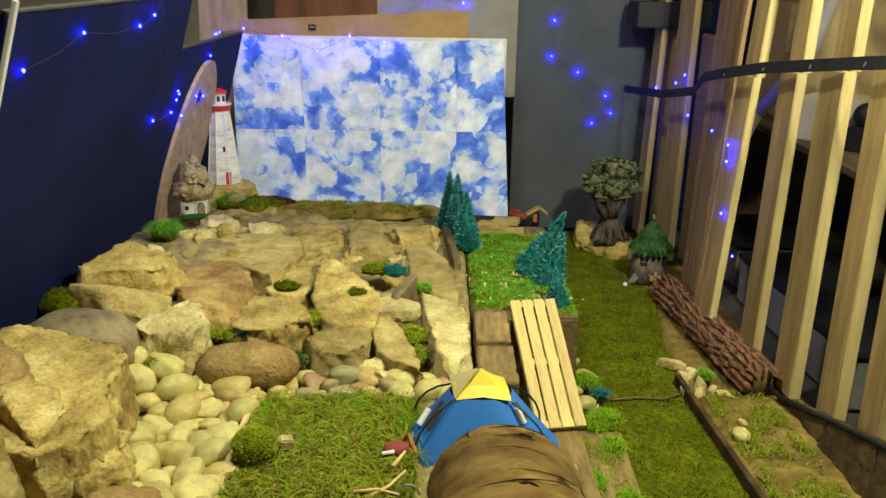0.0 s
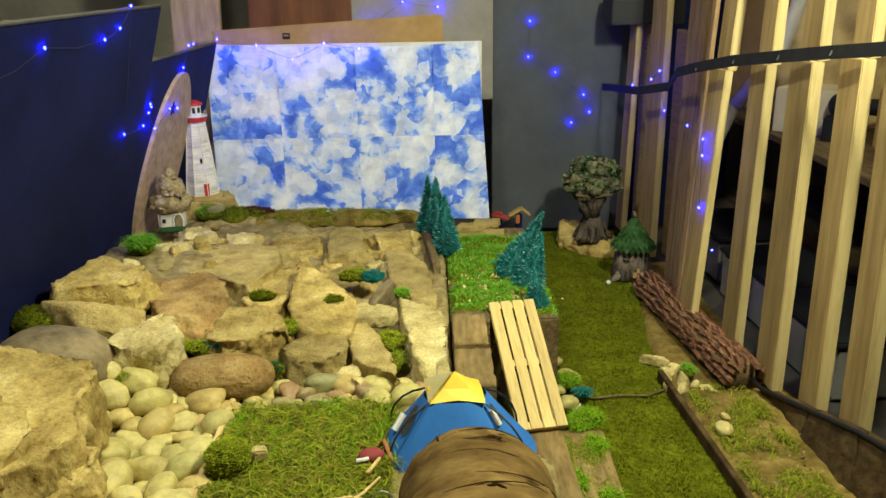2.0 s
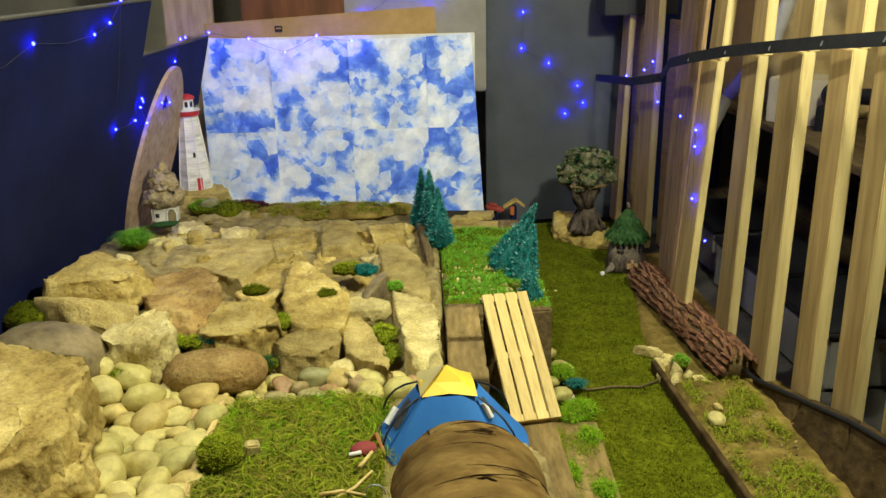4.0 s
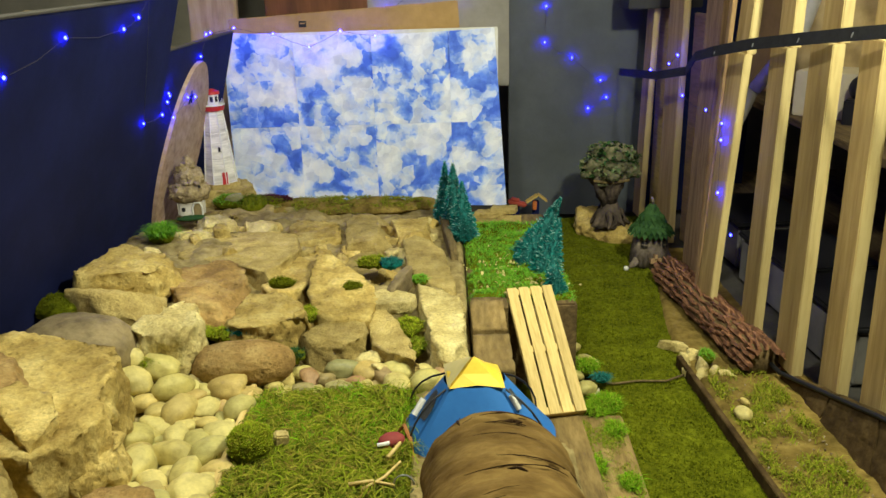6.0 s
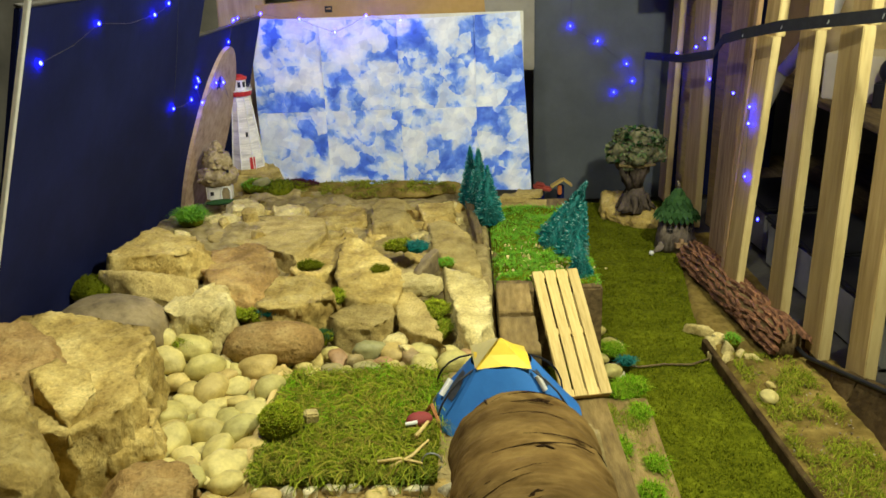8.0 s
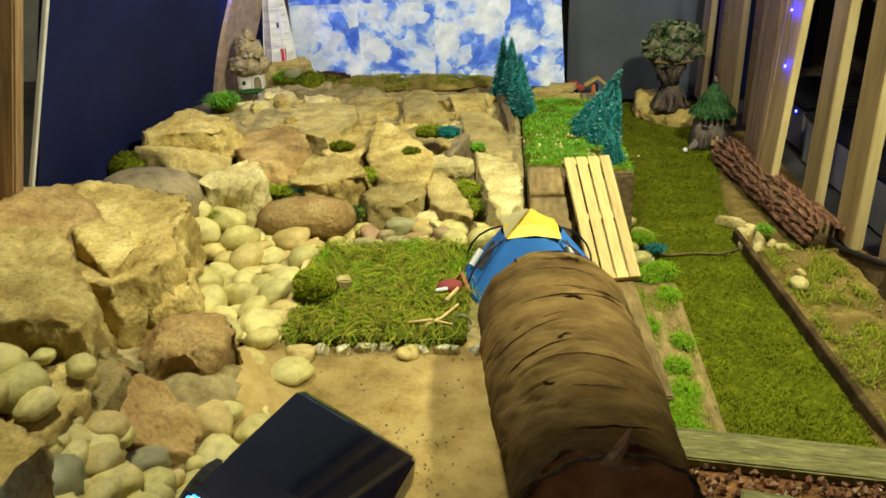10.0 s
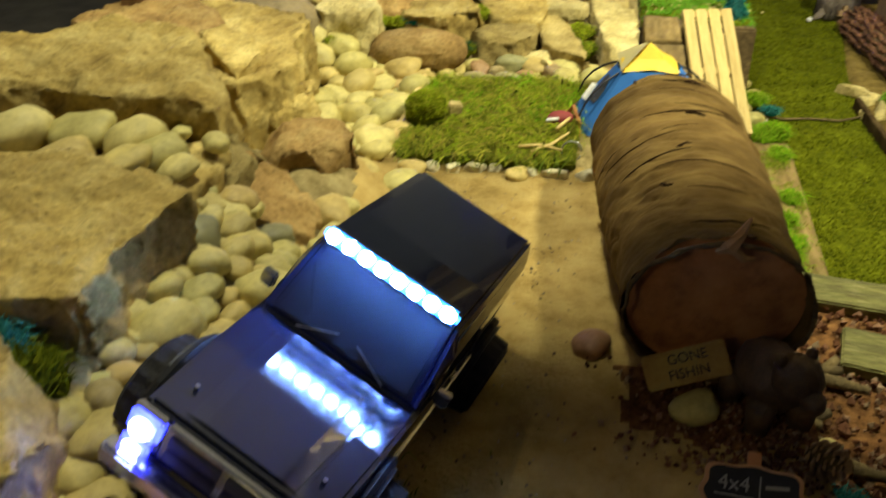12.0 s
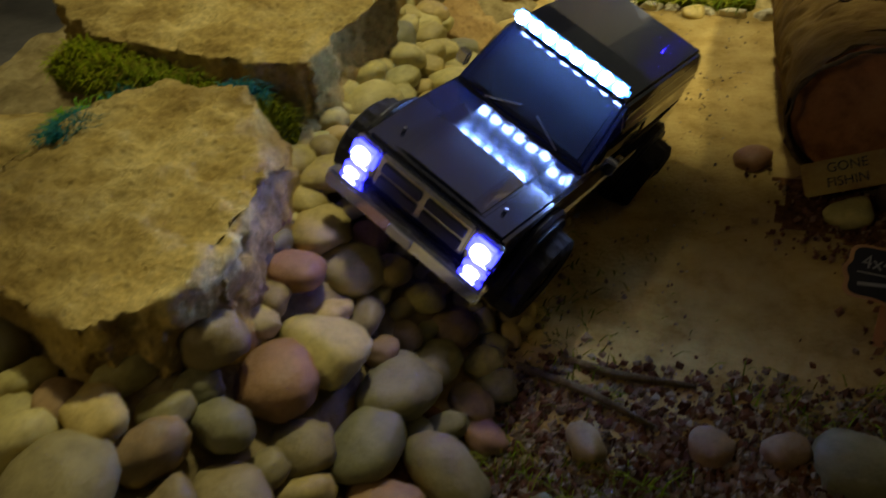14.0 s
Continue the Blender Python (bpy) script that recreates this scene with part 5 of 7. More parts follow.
def chalk_sign():
    base = thing("chalk_sign", pose(0.147, 0.390, 0.266, -46, 0, -4), "small black chalkboard sign with a scalloped edge", "sign")
    part("stake", box(0.013, 0.004, 0.125, pose(0, 0.006, 0), 0.001), mat("orange_stake", [(0.40, 0.16, 0.05), (0.52, 0.24, 0.09)], 20, 0.6, 0.1), base, "orange wooden stake")

    def outline(k):
        pts = []
        for i in range(64):
            a = 2 * math.pi * i / 64
            c, s = math.cos(a), math.sin(a)
            r = 1 / (abs(c) ** 4 + abs(s) ** 4) ** 0.25
            r *= 1 + 0.045 * math.cos(8 * a)
            pts.append((0.044 * k * r * c, 0.027 * k * r * s))
        return pts
    for name, k, y, material, label in (("edge", 1.09, 0.0, mat("pale_rim", [(0.44, 0.22, 0.09), (0.54, 0.30, 0.13)], 40, 0.6, 0.1), "orange-tan painted rim"), ("board", 0.99, -0.0016, mat("chalkboard", [(0.010, 0.010, 0.011), (0.022, 0.022, 0.023)], 30, 0.7, 0.1), "black chalk surface")):
        bm = bmesh.new()
        f = bm.faces.new([bm.verts.new((x, y, 0.082 + z)) for x, z in outline(k)])
        ex = bmesh.ops.extrude_face_region(bm, geom=[f])
        bmesh.ops.translate(bm, vec=(0, 0.004 if name == "edge" else 0.002, 0), verts=[v for v in ex["geom"] if isinstance(v, bmesh.types.BMVert)])
        bmesh.ops.recalc_face_normals(bm, faces=bm.faces[:])
        part(name, bm, material, base, label)
    chalk = plain("chalk", (0.30, 0.29, 0.26), 0.9)
    lettering("lettering", "4x4", 0.020, pose(-0.018, -0.0022, 0.092, 90, 0, 0), chalk, base)
    part("chalk_line", box(0.036, 0.0008, 0.0014, pose(-0.018, -0.0022, 0.080)), chalk, base)
    part("chalk_line", box(0.0014, 0.0008, 0.036, pose(0.006, -0.0022, 0.066)), chalk, base)
    for x, z, w in ((-0.018, 0.068, 0.030), (0.022, 0.092, 0.022), (0.022, 0.078, 0.024), (0.020, 0.066, 0.018)):
        part("chalk_mark", box(w, 0.0008, 0.0036, pose(x, -0.0022, z, 0, -6, 0)), chalk, base)


chalk_sign()


def pine_cone(x, y, z, s):
    base = thing("pine_cone", pose(x, y, z, 70, 0, 35) @ Matrix.Diagonal((s, s, s, 1)), "open tan pine cone lying in the mulch", "pine cone")
    part("core", ball(0.30, 0.30, 0.62, pose(0, 0, 0.6), 2), OLD_WOOD, base)
    bm = box(0.20, 0.26, 0.05, pose(0, 0.10, 0), 0.02)
    scale_mesh = finish("cone_scale", bm, RED_STUD, False)
    for k in range(44):
        a, t = 2.4 * k, k / 43
        ob = new("cone_scale", scale_mesh)
        ob.parent = base
        r = 0.34 * math.sin(math.pi * (0.14 + 0.80 * t)) ** 0.8
        w = 0.6 + 0.6 * math.sin(math.pi * (0.1 + 0.8 * t))
        ob.matrix_basis = pose(r * math.cos(a), r * math.sin(a), 0.08 + 1.1 * t) @ pose(0, 0, 0, 0, 0, math.degrees(a) - 90) @ pose(0, 0, 0, 35, 0, 0) @ Matrix.Diagonal((w, w, w, 1))


pine_cone(0.228, 0.560, 0.284, 0.040)
single("wire_loop", tube([(-0.064 + 0.018 * math.cos(0.42 * k), 1.236, 0.296 + 0.020 * math.sin(0.42 * k)) for k in range(15)], 0.0016, 6), plain("grey_wire", (0.35, 0.35, 0.36), 0.35, 0.6), pose(0, 0, 0), "small loop of grey wire beside the log", "wire")


def tent():
    base = thing("tent", pose(0.068, 1.455, 0.262, 0, 0, 2), "small blue and yellow dome tent behind the log", "tent")
    blue = mat("blue_nylon", [(0.014, 0.110, 0.36), (0.024, 0.150, 0.45)], 12, 0.6, 0.2, 40)
    yellow = mat("yellow_nylon", [(0.60, 0.40, 0.02), (0.75, 0.54, 0.05)], 14, 0.5, 0.2, 40)
    grey = mat("grey_mesh", [(0.02, 0.022, 0.025), (0.05, 0.055, 0.06)], 120, 0.6, 0.3, 300)
    W, D, Hh = 0.160, 0.108, 0.125

    def skin(u, v):
        """u: along the ring (0..1), v: 0 at the ground, 1 at the crown."""
        a = 2 * math.pi * u
        k = 1 - 0.64 * math.sin(v * math.pi / 2) ** 0.95
        sq = 1 / (abs(math.cos(a)) ** 3.2 + abs(math.sin(a)) ** 3.2) ** (1 / 3.2)
        sag = 1 - 0.05 * math.sin(2 * a) ** 2
        return Vector((W * k * sq * sag * math.cos(a), D * k * sq * sag * math.sin(a), Hh * math.sin(v * math.pi / 2)))
    for k in range(4):
        bm = bmesh.new()
        g = [[bm.verts.new(skin((k + i / 12) / 4 + 0.125, 0.85 * j / 10)) for i in range(13)] for j in range(11)]
        for r0, r1 in zip(g, g[1:]):
            for i in range(12):
                bm.faces.new((r0[i], r0[i + 1], r1[i + 1], r1[i]))
        part("wall_panel", bm, blue, base, smooth=True)
    bm = bmesh.new()
    rim = [Vector(p) for p in ((-0.050, -0.036, 0.119), (0.056, -0.041, 0.119), (0.050, 0.052, 0.121), (-0.056, 0.060, 0.121))]
    top = Vector((0.0, 0.004, 0.166))
    for k in range(4):
        a, b = rim[k], rim[(k + 1) % 4]
        sag = (a + b) / 2 + Vector((0, 0, 0.007))
        g = [bm.verts.new(p) for p in (a, sag, b, (b + top) / 2 - Vector((0, 0, 0.003)), top, (a + top) / 2 - Vector((0, 0, 0.003)))]
        bm.faces.new(g)
    part("rain_fly", bm, yellow, base, "yellow peaked rain fly")
    bm = bmesh.new()
    a, b = rim[3], rim[0]
    bm.faces.new([bm.verts.new(p + Vector((-0.003, 0, 0.002))) for p in (a, b, b.lerp(top, 0.93), a.lerp(top, 0.93))])
    part("fly_side", bm, mat("pale_grey_nylon", [(0.42, 0.36, 0.13), (0.52, 0.44, 0.17)], 14, 0.5, 0.2, 40), base, "pale yellow-grey side of the rain fly")
    for sx in (-1, 1):
        pts = [(sx * 0.132 * math.cos(t), sx * 0.6 * D * math.cos(t), 0.008 + 0.118 * math.sin(t)) for t in [math.pi * k / 14 for k in range(6)]]
        part("pole", tube(pts, 0.0022, 6), BLACK, base, "black bent tent pole")
        pts = [(sx * 0.132 * math.cos(t), -sx * 0.8 * D * math.cos(t), 0.008 + 0.118 * math.sin(t)) for t in [math.pi * k / 14 for k in range(6)]]
        part("pole", tube(pts, 0.0022, 6), BLACK, base, "black bent tent pole")
    bm = bmesh.new()
    g = [[bm.verts.new(skin(0.575 + 0.070 * (i / 4 - 0.5) * math.cos((j / 6 - 0.5) * 2.0) - 0.03 * j / 6, 0.30 + 0.32 * j / 6) * 1.02) for i in range(5)] for j in range(7)]
    for r0, r1 in zip(g, g[1:]):
        for i in range(4):
            bm.faces.new((r0[i], r0[i + 1], r1[i + 1], r1[i]))
    part("mesh_window", bm, grey, base, "dark mesh window", smooth=True)
    part("window_flap", tube([skin(0.530, 0.27) * 1.05, skin(0.500, 0.42) * 1.05], 0.0062, 8), WHITE, base, "rolled white window flap")
    part("window_flap", tube([skin(0.890, 0.58) * 1.03, skin(0.885, 0.40) * 1.03], 0.0055, 8), WHITE, base, "rolled white window flap")
    bm = bmesh.new()
    g = [[bm.verts.new(skin(0.905 + 0.02 * i / 3, 0.42 + 0.24 * j / 5) * 1.016) for i in range(4)] for j in range(6)]
    for r0, r1 in zip(g, g[1:]):
        for i in range(3):
            bm.faces.new((r0[i], r0[i + 1], r1[i + 1], r1[i]))
    part("mesh_window", bm, grey, base, "dark mesh window", smooth=True)
    part("door_arch", tube([(-0.150, -0.03, 0.0), (-0.150, -0.032, 0.03), (-0.140, -0.045, 0.05), (-0.128, -0.07, 0.03), (-0.125, -0.085, 0.0)], 0.004, 6), LOG_END, base, "dark brown door arch")


tent()
mat_red = plain("red_cloth", (0.24, 0.035, 0.03), 0.75)
cr = thing("camp_chair", pose(-0.096, 1.368, 0.290, 0, 0, 15), "tiny red and white camping bag by the tent", "camping bag")
part("bag", ball(0.026, 0.018, 0.014, pose(0.004, 0.004, 0.010), 3), mat_red, cr)
part("bag", tube([(-0.026, -0.012, 0.014), (-0.014, -0.015, 0.016), (-0.004, -0.014, 0.016)], 0.004, 8), WHITE, cr, "white rolled blanket")
for k, pts in enumerate(([(-0.135, 1.225, 0.296), (-0.10, 1.25, 0.302), (-0.072, 1.29, 0.308)], [(-0.16, 1.235, 0.30), (-0.12, 1.24, 0.303), (-0.08, 1.23, 0.300)], [(-0.095, 1.30, 0.31), (-0.075, 1.345, 0.312)])):
    single("dry_stick", tube(pts, [0.004, 0.0032, 0.002][: len(pts)], 6), PALLET_WOOD, pose(0, 0, 0), "pale dry stick lying on the moss", "stick")


def pallet():
    base = thing("pallet", pose(0.295, 1.845, 0.055, 33.5, 0, 9.5), "small raw wooden pallet leaning as a ramp", "pallet")
    L = 0.388
    for k in range(4):
        part("deck_board", box(0.0278, L, 0.0055, pose(-0.0501 + 0.0334 * k, L / 2, 0.022), 0.0008), PALLET_WOOD, base)
    for y in (0.012, L / 2, L - 0.012):
        part("stringer", box(0.128, 0.020, 0.016, pose(0, y, 0.0058), 0.001), PALLET_WOOD, base)
    for k in (0, 2, 3):
        part("bottom_board", box(0.022, L, 0.0045, pose(-0.0501 + 0.0334 * k, L / 2, 0.001), 0.0008), PALLET_WOOD, base)


pallet()
# terrace: board box with moss on it, and cut blocks in front
single("terrace", box(0.30, 0.86, 0.25, bev=0.006), SLEEPER_WOOD, pose(0.225, 2.545, 0.0), "raised terrace of dark boards carrying moss", "terrace", smooth=False)
for k, (y, zt, sx) in enumerate(((1.945, 0.305, 0.088), (1.742, 0.300, 0.088))):
    rock([(0.076, y - 0.09), (0.076 + sx, y - 0.095), (0.076 + sx, y + 0.09), (0.076, y + 0.092)], 0.0, zt, TIMBER, "dark weathered timber block beside the ramp", 70 + k, 0.004, flare=1.0, crag=0, name="timber_block", soft=0, chips=0)
rock([(0.08, 2.06), (0.18, 2.05), (0.18, 2.12), (0.08, 2.12)], 0.0, 0.275, TIMBER, "weathered timber block at the end of the terrace", 73, 0.004, flare=1.0, crag=0, name="timber_block", soft=0, chips=0)
def moss_cover(x, y):
    """Positive where moss lies on the terrace, ragged and with bare spots."""
    rim = min(x - 0.082, 0.368 - x, y - 2.135, 2.83 - y)
    return 0.6 * noise.fractal(Vector((x * 9, y * 9, 2)), 0.8, 2, 3) + 0.42 + min(0.0, (rim - 0.02) * 20)


def moss_sheet():
    verts, faces, at = [], [], {}
    for j in range(90):
        for i in range(32):
            x, y = 0.076 + 0.0095 * i, 2.12 + 0.0095 * j
            c = moss_cover(x, y)
            at[i, j] = c
            verts.append((x, y, 0.247 + min(0.024, 0.05 * max(c, 0)) + 0.004 * noise.noise(Vector((x * 60, y * 60, 1)))))
    for j in range(89):
        for i in range(31):
            if max(at[i, j], at[i + 1, j], at[i, j + 1], at[i + 1, j + 1]) > 0:
                a = j * 32 + i
                faces.append((a, a + 1, a + 33, a + 32))
    me = bpy.data.meshes.new("terrace_moss")
    me.from_pydata(verts, [], faces)
    me.materials.append(MOSS_BED)
    me.shade_smooth()
    tagged(new("terrace_moss", me), "patchy bright green moss covering the terrace", "moss")


moss_sheet()
tuft("terrace_moss_leaves", 11000, lambda r: (lambda x, y: (lambda c: (x, y, 0.245 + min(0.024, 0.05 * c)) if c > 0 else None)(moss_cover(x, y)))(r.uniform(0.08, 0.37), r.uniform(2.13, 2.97)), 0.013, 0.0013, 1.7, 44, BRIGHT_BLADES, "bright green moss leaves on the terrace")
grit("snow_crumbs", 80, lambda r: (0.20 + r.gauss(0, 0.055), 2.36 + r.gauss(0, 0.12), 0.270), 0.003, 0.010, 9, PALE_STONE, "white crumbs strewn on the moss")
grit("snow_crumbs", 50, lambda r: (0.24 + r.gauss(0, 0.06), 2.22 + r.gauss(0, 0.03), 0.268), 0.003, 0.010, 10, PALE_STONE, "white crumbs strewn on the moss")
for k, (x, y, sx, sy, zt) in enumerate(((0.17, 3.02, 0.10, 0.06, 0.06), (0.20, 2.97 + 0.09, 0.09, 0.05, 0.10), (0.14, 3.10, 0.07, 0.06, 0.145), (0.22, 3.14, 0.12, 0.06, 0.165))):
    rock([(x - sx, y - sy), (x + sx, y - sy * 0.8), (x + sx * 0.9, y + sy), (x - sx, y + sy)], 0.0, zt, SANDSTONE, "thin flat stone stacked under the backdrop", 80 + k, 0.004)

for k, (x, y, w, d, z0) in enumerate(((0.155, 2.885, 0.058, 0.034, 0.246), (0.245, 2.875, 0.050, 0.030, 0.246), (0.175, 2.915, 0.062, 0.028, 0.262), (0.225, 2.93, 0.055, 0.026, 0.270))):
    rock([(x - w, y - d), (x + w * 0.8, y - d * 1.1), (x + w, y + d * 0.7), (x - w * 0.7, y + d)], z0, z0 + 0.024, SANDSTONE, "thin flat stone stacked at the end of the terrace", 86 + k, 0.004, (0, 0.1 * (k % 2)), fine=0.009, chips=3, bite=0.25, crag=0.004)

# ---- bottle-brush trees ----
def brush_tree(x, y, z, h, r, seed, lean=(0, 0)):
    base = thing("bottle_brush_tree", pose(x, y, z, lean[1], lean[0], 0) @ pose(0, 0, 0, 0, 0, seed * 37), "teal glittered bottle-brush fir tree", "toy tree", "bottle-brush trees")
    part("trunk", tube([(0, 0, 0), (0, 0, h * 0.5), (0, 0, h)], [0.004, 0.003, 0.001], 8), OLD_WOOD, base, "thin brown wire trunk")
    rng = random.Random(seed)
    verts, faces = [], []
    for k in range(int(1500 * h / 0.25)):
        t = rng.random() ** 1.25
        zz = h * (0.03 + 0.96 * t)
        a = rng.uniform(0, 6.283)
        rr = r * (1 - t) ** 0.9 * rng.uniform(0.75, 1.08) + 0.004
        w = 0.0011
        c, s = math.cos(a), math.sin(a)
        i = len(verts)
        dz = rng.uniform(-0.006, 0.012)
        verts += [(-s * w, c * w, zz), (s * w, -c * w, zz), (rr * c + s * w, rr * s - c * w, zz + dz), (rr * c - s * w, rr * s + c * w, zz + dz)]
        faces.append((i, i + 1, i + 2, i + 3))
        verts += [(0, 0, zz - w), (0, 0, zz + w), (rr * c, rr * s, zz + dz + w), (rr * c, rr * s, zz + dz - w)]
        faces.append((i + 4, i + 5, i + 6, i + 7))
    me = bpy.data.meshes.new("needles")
    me.from_pydata(verts, [], faces)
    me.materials.append(NEEDLES)
    ob = new("needles", me)
    ob.parent = base
    bm = cone(r * 0.86, 0.002, h * 0.95, pose(0, 0, h * 0.03), 28)
    bmesh.ops.subdivide_edges(bm, edges=bm.edges[:], cuts=5)
    weather(bm, 0.006, 60, seed, 0.2)
    part("crown_core", bm, BRUSH_CORE, base, smooth=True)


brush_tree(0.072, 2.66, 0.265, 0.195, 0.054, 1)
brush_tree(0.044, 2.80, 0.270, 0.220, 0.052, 2)
brush_tree(0.016, 2.86, 0.270, 0.212, 0.048, 3)
brush_tree(0.272, 2.465, 0.258, 0.215, 0.060, 5, (28, -4))
brush_tree(0.310, 2.335, 0.256, 0.170, 0.052, 4, (15, -6))
brush_tree(0.262, 2.42, 0.256, 0.130, 0.045, 6, (20, 0))
brush_tree(0.323, 2.190, 0.252, 0.112, 0.036, 7, (-4, -8))


# ---- lighthouse ----
def lighthouse():
    base = thing("lighthouse", pose(-0.850, 3.12, 0.368, 0, 0, 10), "white model lighthouse with red trim", "lighthouse")
    white = mat("lighthouse_white", [(0.58, 0.56, 0.50), (0.72, 0.70, 0.65)], 40, 0.6, 0.15, 150, stretch=(1, 1, 6))
    part("plinth", cone(0.078, 0.072, 0.016, pose(0, 0, -0.012, 0, 0, 22.5), 8), SANDSTONE, base, "grey stone plinth")
    part("tower", cone(0.064, 0.034, 0.280, pose(0, 0, 0.0, 0, 0, 22.5), 8), white, base)
    for k in range(16):
        z = 0.014 + k * 0.0165
        r = 0.064 - 0.030 * z / 0.28 + 0.0006
        part("clapboard", cone(r + 0.0003, r - 0.0002, 0.0022, pose(0, 0, z, 0, 0, 22.5), 8), white, base)
    for k in range(8):
        a = radians(45 * k + 22.5)
        part("corner_strip", tube([(0.0645 * math.cos(a), 0.0645 * math.sin(a), 0.0), (0.0345 * math.cos(a), 0.0345 * math.sin(a), 0.28)], 0.0022, 6), WHITE, base)
    door = part("door", box(0.020, 0.004, 0.046, pose(0.020, -0.0585, 0.004, -6, 0, 0), 0.001), RED, base, "small red door")
    part("door_frame", box(0.026, 0.003, 0.050, pose(0.020, -0.0575, 0.003, -6, 0, 0), 0.001), WHITE, door)
    part("window", box(0.008, 0.004, 0.018, pose(0.010, -0.0475, 0.128, -6, 0, 0)), BLACK, base, "small dark window")
    part("window", box(0.008, 0.004, 0.012, pose(-0.020, -0.0555, 0.055, -6, 0, 0)), WHITE, base, "small white window")
    part("gallery", cone(0.040, 0.043, 0.018, pose(0, 0, 0.280), 16), RED, base, "red gallery band")
    part("gallery_rim", cone(0.045, 0.045, 0.004, pose(0, 0, 0.298), 16), WHITE, base)
    room = part("lantern_room", cone(0.026, 0.026, 0.038, pose(0, 0, 0.302, 0, 0, 22.5), 8), WHITE, base)
    for k in range(8):
        a = 45 * k
        part("lantern_window", box(0.011, 0.003, 0.020, pose(0.0238 * math.sin(radians(a)), -0.0238 * math.cos(radians(a)), 0.312, 0, 0, a)), BLACK, room, "dark lantern pane")
    part("roof", cone(0.031, 0.029, 0.008, pose(0, 0, 0.340), 16), RED, base, "red lantern roof")
    part("roof_cap", cone(0.029, 0.010, 0.010, pose(0, 0, 0.348), 16), RED, base)
    for k in range(10):
        a = 2 * math.pi * k / 10
        part("baluster", tube([(0.042 * math.cos(a), 0.042 * math.sin(a), 0.300), (0.042 * math.cos(a), 0.042 * math.sin(a), 0.318)], 0.0008, 5), WHITE, base)


lighthouse()
rock([(-0.96, 3.04), (-0.93, 3.20), (-0.78, 3.22), (-0.72, 3.10), (-0.76, 3.02)], 0.2, 0.360, SANDSTONE, "mossy grey rock below the lighthouse", 95, 0.008, flare=1.25, chips=2, bite=0.2)
cushion(-0.80, 3.02, 0.315, 0.06, 0.04, 0.03, BRIGHT_BLADES, "green moss below the lighthouse", 55, 600, 0.008)
cushion(-0.72, 3.02, 0.300, 0.06, 0.05, 0.04, BLADES, "green moss below the lighthouse", 56, 600, 0.010)


pebble(-0.775, 3.00, 0.338, 0.034, random.Random(14), True, "orange-brown flat stone below the lighthouse")
RED_MOSS = islands("red_moss", [(0.05, 0.012, 0.02), (0.09, 0.02, 0.035), (0.03, 0.012, 0.025)])
cushion(-0.655, 3.07, 0.302, 0.085, 0.04, 0.022, RED_MOSS, "dark red-brown moss below the backdrop", 57, 900, 0.008)


def cottage():
    base = thing("cottage", pose(-0.865, 2.77, 0.345, 0, 0, 14), "tiny white cottage with a lumpy thatched roof", "toy house")
    white = mat("cottage_wall", [(0.50, 0.46, 0.38), (0.66, 0.62, 0.53)], 50, 0.8, 0.5, 150)
    thatch = mat("thatch", [(0.10, 0.07, 0.03), (0.26, 0.20, 0.10), (0.42, 0.34, 0.19)], 50, 0.9, 0.9, 120)
    part("house_wall", box(0.090, 0.075, 0.060, pose(0, 0, 0), 0.008), white, base, smooth=False)
    bm = ball(0.070, 0.060, 0.046, pose(0, 0, 0.082), 4)
    ball(0.050, 0.045, 0.056, pose(0.004, 0, 0.122), 4, bm)
    ball(0.024, 0.022, 0.034, pose(0.004, 0, 0.172), 3, bm)
    rng_roof = random.Random(8)
    for _ in range(34):
        a, k = rng_roof.uniform(3.0, 6.5), rng_roof.random()
        rr = 0.070 * (1 - k) + 0.022 * k
        ball(0.013, 0.011, 0.009, pose(rr * math.cos(a) * 1.0, rr * 0.87 * math.sin(a), 0.064 + 0.115 * k, 0, 0, math.degrees(a)), 2, bm)
    weather(bm, 0.006, 55, 4, 0.5)
    part("thatched_roof", bm, thatch, base, smooth=True)
    door = part("door", box(0.026, 0.006, 0.044, pose(0.020, -0.0385, 0.002), 0.004), DARK_STONE, base, "dark arched door")
    part("door_frame", tube([(0.004, -0.040, 0), (0.004, -0.040, 0.034), (0.012, -0.040, 0.050), (0.028, -0.040, 0.050), (0.036, -0.040, 0.034), (0.036, -0.040, 0)], 0.003, 6), WHITE, door)
    part("window", box(0.012, 0.004, 0.014, pose(-0.026, -0.0385, 0.022), 0.001), BLACK, base, "small dark window")
    part("window", box(0.008, 0.006, 0.010, pose(0.036, -0.054, 0.104), 0.001), BLACK, base, "dormer window")
    part("hedge", ball(0.055, 0.02, 0.010, pose(0, -0.05, 0.0), 2), DARK_LEAF, base, "low green hedge")


cottage()


# ---- stump houses beside the fence ----
def leaf_cloud(count, spot, size, seed):
    rng = random.Random(seed)
    verts, faces = [], []
    for _ in range(count):
        p = Vector(spot(rng))
        rot = Euler((rng.uniform(-0.9, 0.9), rng.uniform(-0.9, 0.9), rng.uniform(0, 6.28))).to_matrix()
        s = size * rng.uniform(0.6, 1.3)
        i = len(verts)
        verts += [tuple(p + rot @ Vector(c)) for c in ((-s, 0, 0), (0, -0.55 * s, 0.15 * s), (s, 0, -0.1 * s), (0, 0.55 * s, 0.15 * s))]
        faces.append((i, i + 1, i + 2, i + 3))
    me = bpy.data.meshes.new("leaves")
    me.from_pydata(verts, [], faces)
    me.materials.append(DARK_LEAF)
    return me


